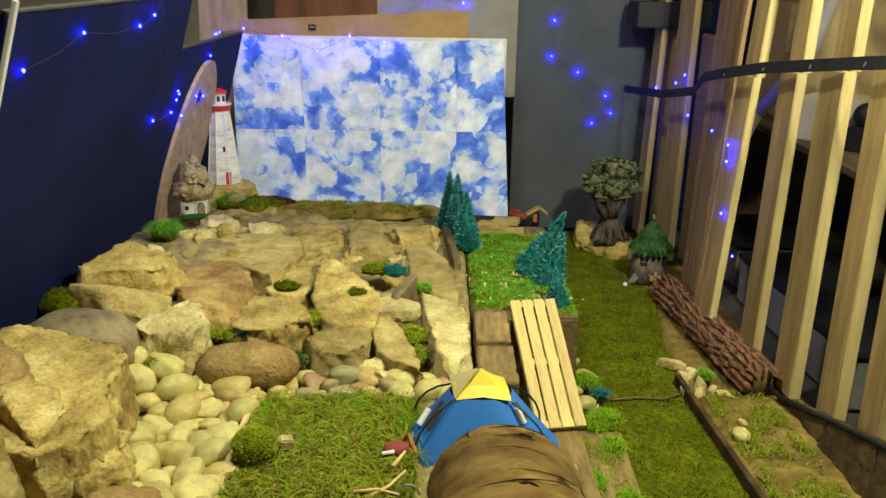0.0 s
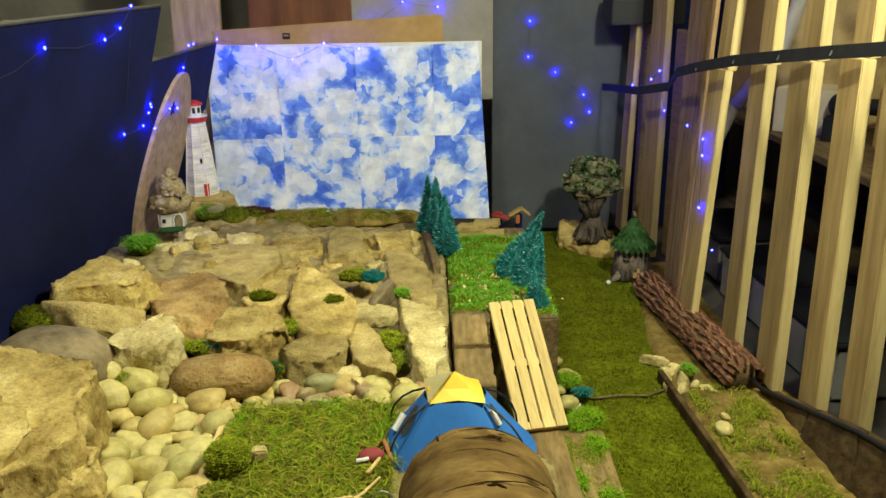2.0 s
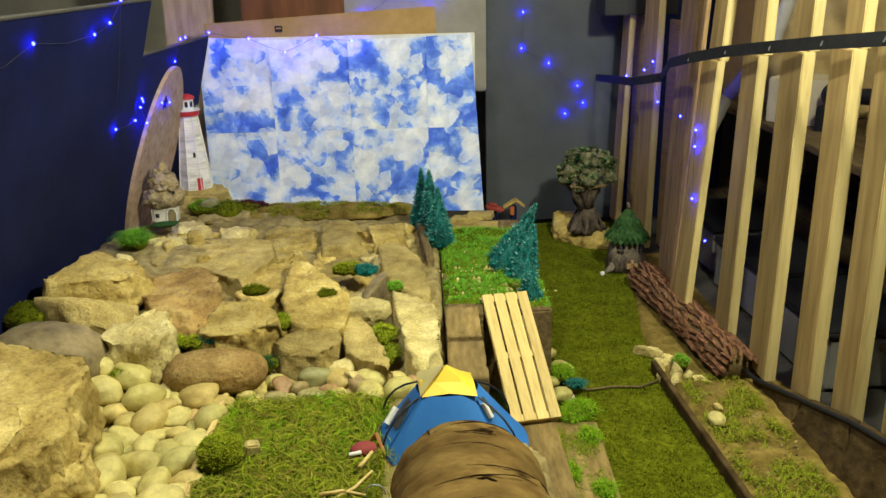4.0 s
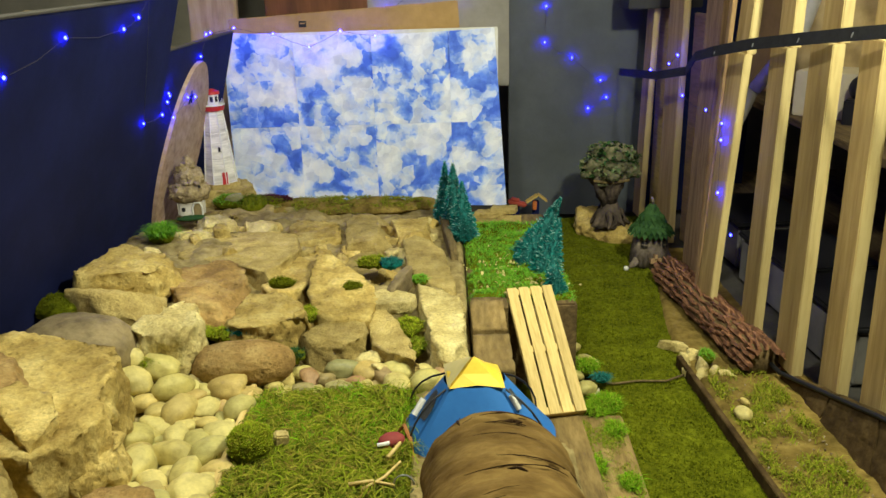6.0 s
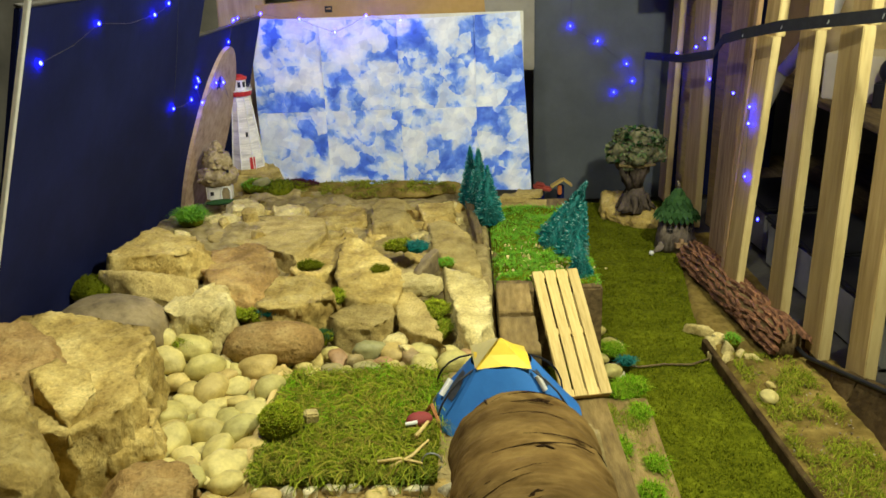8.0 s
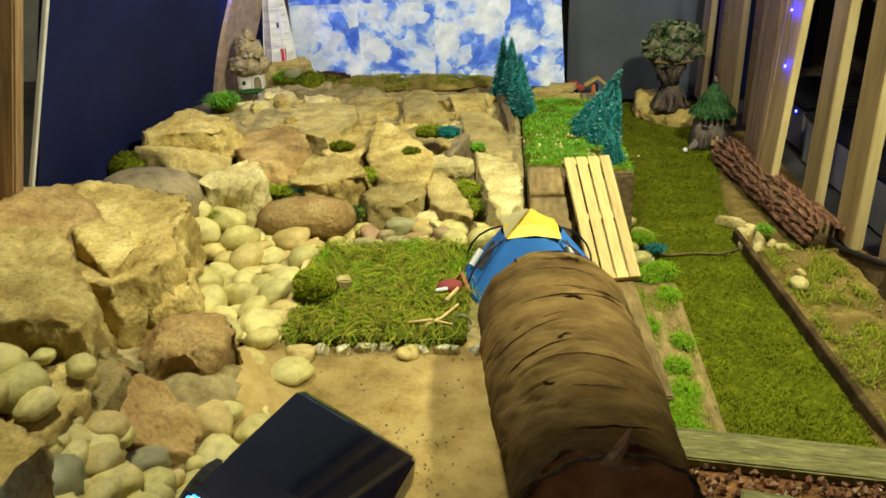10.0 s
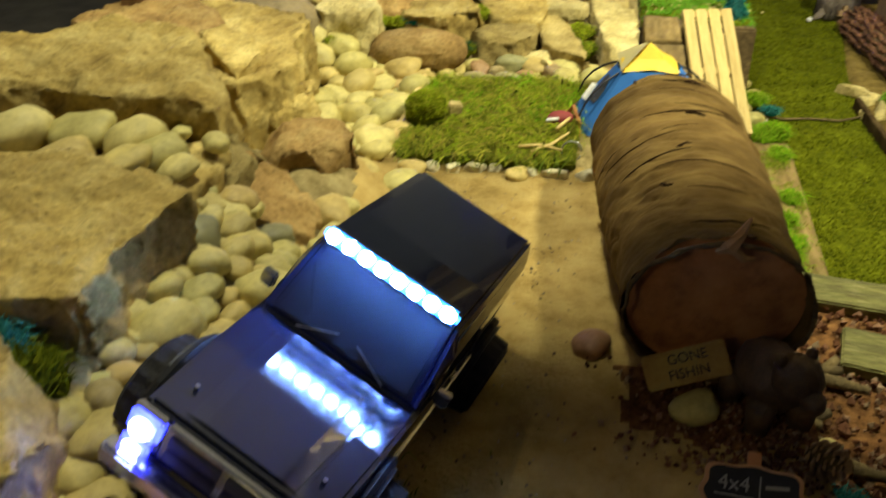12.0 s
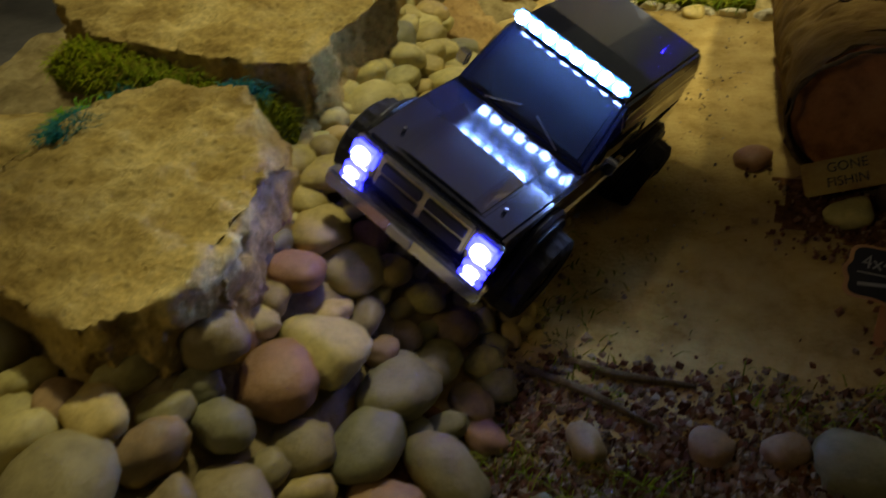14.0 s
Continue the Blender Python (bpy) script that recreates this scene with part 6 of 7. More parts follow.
def stump_tree():
    base = thing("stump_tree", pose(0.702, 3.40, 0.085), "resin tree with gnarled trunk and leafy crown", "tree figurine")
    trunk = mat("resin_trunk", [(0.035, 0.025, 0.018), (0.09, 0.065, 0.045), (0.15, 0.115, 0.08)], 40, 0.8, 0.8, 120)
    bm = bmesh.new()
    cone(0.070, 0.036, 0.10, pose(0.012, 0, -0.02), 20, bm)
    cone(0.034, 0.062, 0.12, pose(0.006, 0, 0.070), 20, bm)
    for k in range(7):
        a = k * 0.9
        tube([(0.012 + 0.036 * math.cos(a), 0.036 * math.sin(a), 0.05), (0.012 + 0.062 * math.cos(a), 0.06 * math.sin(a), 0.0), (0.012 + 0.085 * math.cos(a), 0.075 * math.sin(a), -0.02)], [0.020, 0.015, 0.006], 8, bm)
        tube([(0.006 + 0.030 * math.cos(a), 0.030 * math.sin(a), 0.09), (0.050 * math.cos(a), 0.050 * math.sin(a), 0.15), (0.082 * math.cos(a + 0.3), 0.07 * math.sin(a + 0.3), 0.20)], [0.012, 0.016, 0.012], 8, bm)
    bmesh.ops.subdivide_edges(bm, edges=bm.edges[:], cuts=2)
    weather(bm, 0.012, 30, 4, 0.4)
    part("trunk", bm, trunk, base, smooth=True)
    crown = mat("resin_crown", [(0.05, 0.045, 0.02), (0.12, 0.12, 0.055), (0.22, 0.19, 0.11)], 45, 0.8, 0.9, 110)
    clumps = ((0, 0, 0.245, 0.085), (-0.062, -0.015, 0.240, 0.055), (0.064, 0.0, 0.235, 0.058), (0.012, -0.03, 0.292, 0.060), (-0.035, 0.0, 0.292, 0.052), (0.055, -0.02, 0.288, 0.046), (-0.080, -0.02, 0.210, 0.032), (0.085, -0.02, 0.205, 0.036), (0.0, -0.06, 0.215, 0.040), (0.088, -0.01, 0.270, 0.036), (-0.020, -0.04, 0.180, 0.030))
    for k, (x, y, z, r) in enumerate(clumps):
        bm = ball(r, r * 0.8, r * 0.75, pose(x, y, z), 3)
        weather(bm, 0.020, 26, k + 9, 0.4)
        part("crown_clump", bm, crown, base, smooth=True)
        me = leaf_cloud(120, lambda g, x=x, y=y, z=z, r=r: (lambda a, c: (x + 1.05 * r * math.sqrt(1 - c * c) * math.cos(a), y + 0.86 * r * math.sqrt(1 - c * c) * math.sin(a), z + 0.85 * r * c))(g.uniform(0, 6.283), g.uniform(-0.5, 1)), 0.012, 60 + k)
        me.materials.clear()
        me.materials.append(PALE_LEAF if k % 3 else DARK_LEAF)
        ob = new("leaves", me)
        ob.parent = base
        tagged(ob, "small green and grey leaves")
    part("lantern_rail", tube([(-0.07, -0.05, 0.185), (0.0, -0.07, 0.180), (0.08, -0.05, 0.185)], 0.006, 6), OLD_WOOD, base)


stump_tree()
rock([(0.59, 3.46), (0.60, 3.56), (0.80, 3.56), (0.86, 3.42), (0.80, 3.31), (0.70, 3.32)], 0.0, 0.098, LIMESTONE, "rough tan rock carrying the resin tree", 90, 0.012)


def leaf_hut():
    base = thing("leaf_hut", pose(0.812, 3.075, 0.004, 0, 0, 6), "stump hut with a green leafy roof", "toy house")
    wallm = mat("hut_wall", [(0.07, 0.052, 0.038), (0.16, 0.125, 0.09), (0.24, 0.195, 0.145)], 40, 0.85, 0.8, 120)
    bm = cone(0.082, 0.060, 0.145, pose(0, 0, 0), 24)
    for a in (3.6, 5.6, 0.3):
        tube([(0.06 * math.cos(a), 0.06 * math.sin(a), 0.03), (0.09 * math.cos(a), 0.09 * math.sin(a), 0.01), (0.11 * math.cos(a), 0.10 * math.sin(a), 0.0)], [0.020, 0.014, 0.007], 8, bm)
    bmesh.ops.subdivide_edges(bm, edges=bm.edges[:], cuts=2)
    weather(bm, 0.007, 30, 3, 0.4)
    part("hut_wall", bm, wallm, base, smooth=True)
    roof = part("roof", cone(0.078, 0.012, 0.105, pose(0, 0, 0.136), 20), DARK_LEAF, base, "green roof of overlapping leaves")
    verts, faces = [], []
    for ring in range(7):
        r, z = 0.082 - 0.0105 * ring + 0.004 * math.sin(ring * 2.1), 0.132 + 0.0155 * ring
        cnt = 26 - 3 * ring
        for k in range(cnt):
            a = 2 * math.pi * (k + 0.5 * (ring % 2)) / cnt
            c, s, w, i = math.cos(a), math.sin(a), 0.014, len(verts)
            verts += [((r - 0.012) * c - w * s, (r - 0.012) * s + w * c, z + 0.014), ((r - 0.012) * c + w * s, (r - 0.012) * s - w * c, z + 0.014), ((r + 0.006) * c + 0.6 * w * s, (r + 0.006) * s - 0.6 * w * c, z), ((r + 0.010) * c, (r + 0.010) * s, z - 0.010), ((r + 0.006) * c - 0.6 * w * s, (r + 0.006) * s + 0.6 * w * c, z)]
            faces.append((i, i + 1, i + 2, i + 3, i + 4))
    me = bpy.data.meshes.new("roof_leaves")
    me.from_pydata(verts, [], faces)
    me.materials.append(DARK_LEAF)
    ob = new("roof_leaves", me)
    ob.parent = roof
    part("finial", tube([(0, 0, 0.228), (0.002, 0, 0.252), (-0.004, 0, 0.270)], [0.010, 0.007, 0.005], 8), wallm, base)
    for x, y, z in ((-0.044, -0.056, 0.084), (0.036, -0.062, 0.084)):
        w = part("window", box(0.024, 0.006, 0.026, pose(x, y, z, -8, 0, x * 700), 0.001), BLACK, base, "small leaded window")
        part("muntin", box(0.002, 0.003, 0.026, pose(x, y - 0.004, z, -8, 0, x * 700)), wallm, w)
        part("muntin", box(0.024, 0.003, 0.002, pose(x, y - 0.004, z + 0.012, -8, 0, x * 700)), wallm, w)
    part("door", box(0.044, 0.008, 0.050, pose(-0.004, -0.081, 0.012, -8, 0, 0), 0.016), RED_STUD, base, "round-topped brown door")
    part("lantern", ball(0.010, 0.010, 0.010, pose(-0.118, -0.075, 0.012), 2), WHITE, base, "tiny white stone")


leaf_hut()
# painted toys by the back wall
for name, x, z, c, lab in (("toy_car", 0.335, 0.110, (0.45, 0.08, 0.06), "tiny red toy car against the wall"), ("toy_roof", 0.425, 0.122, (0.60, 0.42, 0.12), "tiny yellow toy house roof")):
    t = thing(name, pose(x, 3.62, 0), lab, "toy")
    part("stand", box(0.03, 0.03, z - 0.015, pose(0, 0.03, 0), 0.004), NAVY, t, "dark stand")
    if name == "toy_car":
        part("body", box(0.085, 0.03, 0.022, pose(0, 0, z - 0.015, 0, 14, 0), 0.006), plain("toy_red", c, 0.4), t)
        part("cab", box(0.04, 0.026, 0.014, pose(-0.008, 0, z + 0.006, 0, 14, 0), 0.004), plain("toy_red_2", c, 0.4), t)
    else:
        part("roof_side", box(0.060, 0.04, 0.008, pose(-0.02, 0, z, 0, -32, 0), 0.001), plain("toy_yellow", c, 0.5), t)
        part("roof_side", box(0.050, 0.04, 0.008, pose(0.024, 0, z + 0.004, 0, 38, 0), 0.001), plain("toy_yellow_2", c, 0.5), t)
        part("post", box(0.018, 0.02, 0.04, pose(-0.008, 0, z - 0.05), 0.003), plain("toy_orange", (0.55, 0.16, 0.04), 0.5), t)


# ---- fence ----
STRAP_LINE = [(3.75, 0.665), (3.50, 0.690), (3.20, 0.720), (2.93, 0.770), (2.78, 0.835), (2.58, 0.872), (2.35, 0.915), (2.14, 0.945), (1.95, 0.972), (1.77, 0.995), (1.60, 1.02), (1.35, 1.05)]


def stud(x, y, top_x, material, lab, width=0.074, ang=3.0, z0=0.048, h=1.9, cut=True, thick=0.030):
    """A stud that is pieced under the strap: a lower board, and an upper one set back behind it."""
    lean = math.degrees(math.atan2(top_x - x, 0.97))
    base = thing("fence_stud", pose(x, y, z0, 0, lean, ang), lab, "fence stud", "fence studs")

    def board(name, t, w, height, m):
        ob = part(name, box(t, w, height, m, 0.0025), [material, STUD_SHADE_FACE if material is STUD_WOOD else material], base)
        # Broad faces get the shaded copy of the pine, edges the plain one.
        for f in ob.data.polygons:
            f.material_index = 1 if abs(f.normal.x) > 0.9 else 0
    for (ya, za), (yb, zb) in zip(STRAP_LINE, STRAP_LINE[1:]):
        if ya >= y >= yb:
            zc = za + (zb - za) * (ya - y) / (ya - yb)
    if not cut:
        board("lower_board", thick, width, h, pose(-thick / 2, width / 2, 0))
        return
    zc -= z0 + 0.020
    board("lower_board", thick, width, zc, pose(-thick / 2, width / 2, 0))
    board("upper_board", 0.028, width * 0.84, h - zc, pose(-0.002, width * 0.42 + 0.004, zc - 0.001))


PINE = "upright pale pine stud of the fence"
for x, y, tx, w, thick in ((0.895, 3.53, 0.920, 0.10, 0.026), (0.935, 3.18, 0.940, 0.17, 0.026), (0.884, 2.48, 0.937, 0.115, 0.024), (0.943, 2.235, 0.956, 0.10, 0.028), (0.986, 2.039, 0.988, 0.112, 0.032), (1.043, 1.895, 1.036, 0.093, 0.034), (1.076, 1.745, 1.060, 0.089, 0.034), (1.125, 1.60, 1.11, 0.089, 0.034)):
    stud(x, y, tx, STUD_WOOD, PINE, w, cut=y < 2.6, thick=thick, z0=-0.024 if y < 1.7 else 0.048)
stud(0.941, 2.80, 0.965, RED_STUD, "upright reddish stud of the fence", 0.15, cut=False)
stud(0.868, 2.60, 0.912, RED_STUD, "upright reddish stud behind the strap", 0.03, cut=False, thick=0.014)
single("fence_sill", tube([(0.905, 2.50, 0.040), (0.918, 2.30, 0.044), (0.932, 2.06, 0.050), (0.976, 1.86, 0.092), (0.999, 1.67, 0.142), (1.015, 1.50, 0.175), (1.03, 1.36, 0.20)], 0.0065, 8), BLACK, pose(0, 0, 0), "black plastic edging along the fence foot", "edging")
def sleeper(b0, b1, t0, t1):
    """An old board on edge: foot line, top line and some thickness."""
    bm = bmesh.new()
    front = [Vector(p) for p in (b0, b1, t1, t0)]
    back = [p + Vector((0.035, 0.01, 0)) for p in front]
    f, k = [bm.verts.new(p) for p in front], [bm.verts.new(p) for p in back]
    bm.faces.new(f)
    bm.faces.new(k[::-1])
    for i in range(4):
        bm.faces.new((f[(i + 1) % 4], f[i], k[i], k[(i + 1) % 4]))
    bmesh.ops.subdivide_edges(bm, edges=bm.edges[:], cuts=14, use_grid_fill=True)
    bmesh.ops.recalc_face_normals(bm, faces=bm.faces[:])
    weather(bm, 0.004, 18, int(b0[1] * 100), 0.3)
    single("sleeper", bm, KERB, pose(0, 0, 0), "old dark timber sleeper below the fence", "sleeper", "sleepers", smooth=False)


sleeper((0.956, 2.11, -0.01), (0.936, 1.842, -0.01), (0.932, 2.06, 0.044), (0.976, 1.862, 0.086))
sleeper((0.936, 1.836, -0.01), (0.944, 1.585, -0.01), (0.977, 1.856, 0.088), (0.999, 1.672, 0.136))
sleeper((0.945, 1.580, -0.01), (0.965, 1.30, -0.01), (1.000, 1.666, 0.137), (1.03, 1.36, 0.195))


def strap():
    pts = [Vector(p) for p in ((0.835, 3.75, 0.665), (0.850, 3.50, 0.690), (0.860, 3.20, 0.720), (0.895, 2.93, 0.770), (0.880, 2.78, 0.835), (0.872, 2.58, 0.872), (0.90, 2.35, 0.915), (0.935, 2.14, 0.945), (0.975, 1.95, 0.972), (1.02, 1.77, 0.995), (1.06, 1.60, 1.02), (1.13, 1.35, 1.05))]
    bm = bmesh.new()
    rows = []
    for i, p in enumerate(pts):
        d = (pts[min(i + 1, len(pts) - 1)] - pts[max(i - 1, 0)]).normalized()
        o = Vector((d.y, -d.x, 0)).normalized()
        if o.x > 0:
            o = -o
        c = p + o * 0.032 + Vector((0, -0.012, 0))
        rows.append([bm.verts.new(c + Vector((0, 0, k * 0.0155)) + o * e) for k, e in ((-1, 0), (1, 0), (1, 0.004), (-1, 0.004))])
    for a, b in zip(rows, rows[1:]):
        for k in range(4):
            bm.faces.new((a[k], a[(k + 1) % 4], b[(k + 1) % 4], b[k]))
    bm.faces.new(rows[0])
    bm.faces.new(rows[-1][::-1])
    bmesh.ops.recalc_face_normals(bm, faces=bm.faces[:])
    base = thing("strap", pose(0, 0, 0), "black webbing strap stretched along the fence", "strap")
    part("webbing", bm, STRAP, base)
    for p in pts[5:11]:
        part("staple", box(0.002, 0.003, 0.012, pose(p.x - 0.036, p.y - 0.03, p.z - 0.006, 0, 20, 0)), plain("staple_steel_%d" % int(p.y * 100), (0.5, 0.5, 0.5), 0.3, 0.8), base, "small bright staple")


strap()


def bark_log():
    a, b = Vector((0.838, 2.90, 0.030)), Vector((0.906, 2.115, 0.052))
    axis = b - a
    base = thing("bark_log", Matrix.Translation(a), "long log with deeply furrowed dark bark", "log")
    q = axis.to_track_quat("Y", "Z").to_matrix()
    core = tube([(0, 0, 0), tuple(axis * 0.5), tuple(axis)], [0.050, 0.056, 0.052], 24)
    part("core", core, SLEEPER_WOOD, base, "dark inner bark", smooth=True)
    rng = random.Random(8)
    L = axis.length
    y = 0.0
    while y < L - 0.015:
        ring_shift = rng.uniform(0, 0.5)
        for k in range(18):
            u = 2 * math.pi * (k + ring_shift + rng.uniform(-0.12, 0.12)) / 18 - 0.5
            if math.sin(u) < -0.35:
                continue
            bm = bmesh.new()
            ln, w, h = rng.uniform(0.042, 0.078), rng.uniform(0.0046, 0.0068), rng.uniform(0.012, 0.018)
            c = q @ Vector((0.053 * math.cos(u), y + rng.uniform(-0.012, 0.012) + ln / 2, 0.053 * math.sin(u)))
            out = q @ Vector((math.cos(u), 0, math.sin(u)))
            al = (q @ Vector((0, 1, 0.0)) + (q @ Vector((-math.sin(u), 0, math.cos(u)))) * rng.uniform(-0.22, 0.22)).normalized()
            sd = al.cross(out).normalized()
            vs = []
            for sy, sx, so in ((-1, -1, 0), (-1, 1, 0), (1, 1, 0), (1, -1, 0), (-0.8, -0.6, 1), (-0.8, 0.6, 1), (0.8, 0.6, 1), (0.8, -0.6, 1)):
                vs.append(bm.verts.new(c + al * (sy * ln * 0.5) + sd * (sx * w) + out * (so * h * rng.uniform(0.8, 1.2) - 0.004)))
            for f in ((4, 5, 6, 7), (0, 1, 5, 4), (1, 2, 6, 5), (2, 3, 7, 6), (3, 0, 4, 7)):
                bm.faces.new([vs[i] for i in f])
            bmesh.ops.recalc_face_normals(bm, faces=bm.faces[:])
            part("bark_plate", bm, BARK, base)
        y += 0.036


bark_log()
# planter strip between the carpet and the sleepers
single("plank_edge", box(0.016, 1.02, 0.048, bev=0.002), KERB, pose(0.722, 1.70, -0.01, 0, 0, 3.2), "dark plank edging the moss mat", "plank", smooth=False)


def bed_height(y):
    return 0.006 + 0.022 * (1 - smooth01(2.05, 2.22, y))


def soil_strip():
    verts, faces = [], []
    for j in range(110):
        y = 1.05 + 0.02 * j
        x0 = 0.728 - 0.02 * smooth01(1.2, 2.2, y) + 0.08 * smooth01(2.3, 3.0, y) + 0.15 * smooth01(3.0, 3.4, y)
        for i in range(16):
            x = x0 + (1.02 - x0) * i / 15
            verts.append((x, y, bed_height(y) + 0.008 * noise.fractal(Vector((x * 16, y * 16, 6)), 0.8, 2, 3) - (0.03 if i == 0 else 0)))
    for j in range(109):
        for i in range(15):
            a = j * 16 + i
            faces.append((a, a + 1, a + 17, a + 16))
    me = bpy.data.meshes.new("planter_soil")
    me.from_pydata(verts, [], faces)
    me.materials.append(SOIL)
    me.shade_smooth()
    tagged(new("planter_soil", me), "tan soil strip below the fence", "soil")


soil_strip()
tuft("planter_moss", 15000, lambda r: (lambda y: (lambda x: (x, y, bed_height(y) + 0.002) if noise.fractal(Vector((x * 13, y * 9, 4)), 0.8, 2, 3) > 0.0 + r.gauss(0, 0.14) else None)(0.735 + 0.03 * (2.1 - y) + r.uniform(0, 0.18)))(r.uniform(1.1, 2.13)), 0.014, 0.0012, 1.9, 71, MOSS_STRANDS, "patches of yellow-green moss in the soil strip")
grit("soil_crumbs", 260, lambda r: (r.uniform(0.74, 0.93), r.uniform(1.2, 2.05), 0.034), 0.001, 0.005, 72, GRIT, "pale crumbs on the soil strip")
rng = random.Random(12)
for k, (x, y, r, sx, a) in enumerate(((0.702, 2.305, 0.034, 1.5, -0.5), (0.740, 2.235, 0.030, 1.2, 0.6), (0.752, 2.175, 0.034, 0.9, 1.2), (0.775, 2.135, 0.026, 1.3, 0.9), (0.715, 2.215, 0.026, 1.1, 2.2), (0.700, 2.135, 0.026, 1.5, 1.6), (0.805, 2.105, 0.036, 1.1, -0.4), (0.735, 2.11, 0.022, 1.2, 0.2))):
    ring = []
    for i in range(6):
        t = 1.047 * i + rng.uniform(-0.3, 0.3)
        px, py = r * sx * math.cos(t) * rng.uniform(0.85, 1.1), r * 0.62 * math.sin(t) * rng.uniform(0.85, 1.1)
        ring.append((x + px * math.cos(a) - py * math.sin(a), y + px * math.sin(a) + py * math.cos(a)))
    rock(ring, 0.0, 0.026 + 0.5 * r, PALE_STONE, "pale broken stone at the fence foot", 420 + k, 0.005, (rng.uniform(-0.25, 0.25), rng.uniform(-0.25, 0.25)), fine=0.008, soft=2, chips=5, crag=0.003, name="pale_stone")
for x, y, r in ((0.765, 1.865, 0.027), (0.79, 1.93, 0.014)):
    pebble(x, y, 0.034 + 0.35 * r, r, rng, False, "pale cream river stone at the fence foot", "fence stones")
cushion(0.775, 2.205, 0.03, 0.022, 0.025, 0.022, BRIGHT_BLADES, "bright green moss among the stones", 51, 400)
# ground boards right of the log
single("ground_board", box(0.18, 0.92, 0.028, bev=0.004), TIMBER, pose(0.355, 1.42, 0.012, 0, 0, -1.5), "weathered brown board lying beside the log", "board", smooth=False)
single("ground_board", box(0.11, 0.55, 0.06, bev=0.004), TIMBER, pose(0.295, 1.62, 0.0, 0, 0, 1), "weathered brown board lying beside the log", "board", smooth=False)
tuft("board_moss", 16000, lambda r: (lambda x, y: (x, y, 0.040) if noise.noise(Vector((x * 17, y * 7, 7))) > 0.08 + r.gauss(0, 0.16) else None)(r.uniform(0.28, 0.44), r.uniform(1.0, 1.85)), 0.008, 0.0009, 2.2, 81, GRASS_BLADES, "patches of green moss on the board")
for x, y, r in ((0.393, 2.285, 0.026), (0.372, 2.33, 0.020), (0.416, 2.195, 0.034), (0.392, 2.035, 0.034), (0.375, 2.11, 0.024)):
    pebble(x, y, 0.030, r, rng, False, "greenish river stone at the ramp foot", "fence stones")
rock([(0.388, 1.966), (0.404, 1.954), (0.428, 1.975), (0.424, 1.998), (0.402, 1.992)], 0.0, 0.058, CHALK_STONE, "small white broken stone at the ramp foot", 431, 0.004, (0.2, -0.15), fine=0.008, soft=2, chips=4, crag=0.003, name="pale_stone")
for k, (x, y, r) in enumerate(((0.410, 2.135, 0.026), (0.425, 1.922, 0.034), (0.395, 1.895, 0.022))):
    cushion(x, y, 0.040, r, r * 1.2, r * 0.6, FRESH_BLADES, "bright green moss clump at the ramp foot", 90 + k, 800, 0.013)
for k, (x, y, r) in enumerate(((0.348, 1.65, 0.022), (0.385, 1.387, 0.024), (0.363, 1.27, 0.026), (0.388, 1.481, 0.022), (0.425, 1.80, 0.020), (0.372, 1.33, 0.018), (0.322, 1.56, 0.018), (0.345, 1.18, 0.022), (0.415, 1.58, 0.018))):
    cushion(x, y, 0.036, r, r * 1.4, r * 0.4, FRESH_BLADES, "loose bright green moss sprigs on the board", 110 + k, 420, 0.014)
cushion(0.441, 2.070, 0.036, 0.018, 0.010, 0.010, TEAL_BLADES, "teal dyed moss at the ramp foot", 99, 400, 0.012)
# mulch bed with painted boards in front of the moss mat
single("mulch_bed", (lambda bm: (bmesh.ops.subdivide_edges(bm, edges=bm.edges[:], cuts=14, use_grid_fill=True), weather(bm, 0.006, 30, 3, 0.4), bm)[2])(box(0.60, 0.62, 0.10)), MULCH, pose(0.575, 0.80, 0.0), "bed of reddish bark mulch", "mulch")
grit("mulch_chips", 2600, lambda r: (r.uniform(0.28, 0.87), r.uniform(0.50, 1.10), 0.106), 0.004, 0.012, 18, CHIPS, "reddish bark chips")
single("painted_board", box(0.62, 0.085, 0.022, bev=0.003), GREEN_BOARD, pose(0.62, 1.085, 0.098, 0, 0, -9), "faded green painted board in the mulch", "board", smooth=False)
single("painted_board", box(0.55, 0.10, 0.022, bev=0.003), GREEN_BOARD, pose(0.65, 0.905, 0.100, 0, 0, -13), "faded green painted board in the mulch", "board", smooth=False)
for k in range(12):
    rng2 = random.Random(200 + k)
    x, y = 0.29 + rng2.uniform(0, 0.10), 0.70 + rng2.uniform(0, 0.28)
    single("wood_chunk", tube([(0, 0, 0), (rng2.uniform(0.02, 0.05), rng2.uniform(-0.03, 0.03), rng2.uniform(0.0, 0.01))], [0.010, 0.007], 6), OLD_WOOD, pose(x, y, 0.112), "broken wood chunk in the mulch", "wood chunk", "wood chunks")
pebble(0.45, 0.80, 0.115, 0.022, rng, False, "tan stone in the mulch", "fence stones")
pebble(0.31, 0.72, 0.13, 0.022, rng, False, "orange-tan stone in the mulch", "fence stones")
cushion(0.30, 0.60, 0.13, 0.05, 0.04, 0.04, TEAL_BLADES, "dark teal moss behind the bear", 95, 500, 0.01)

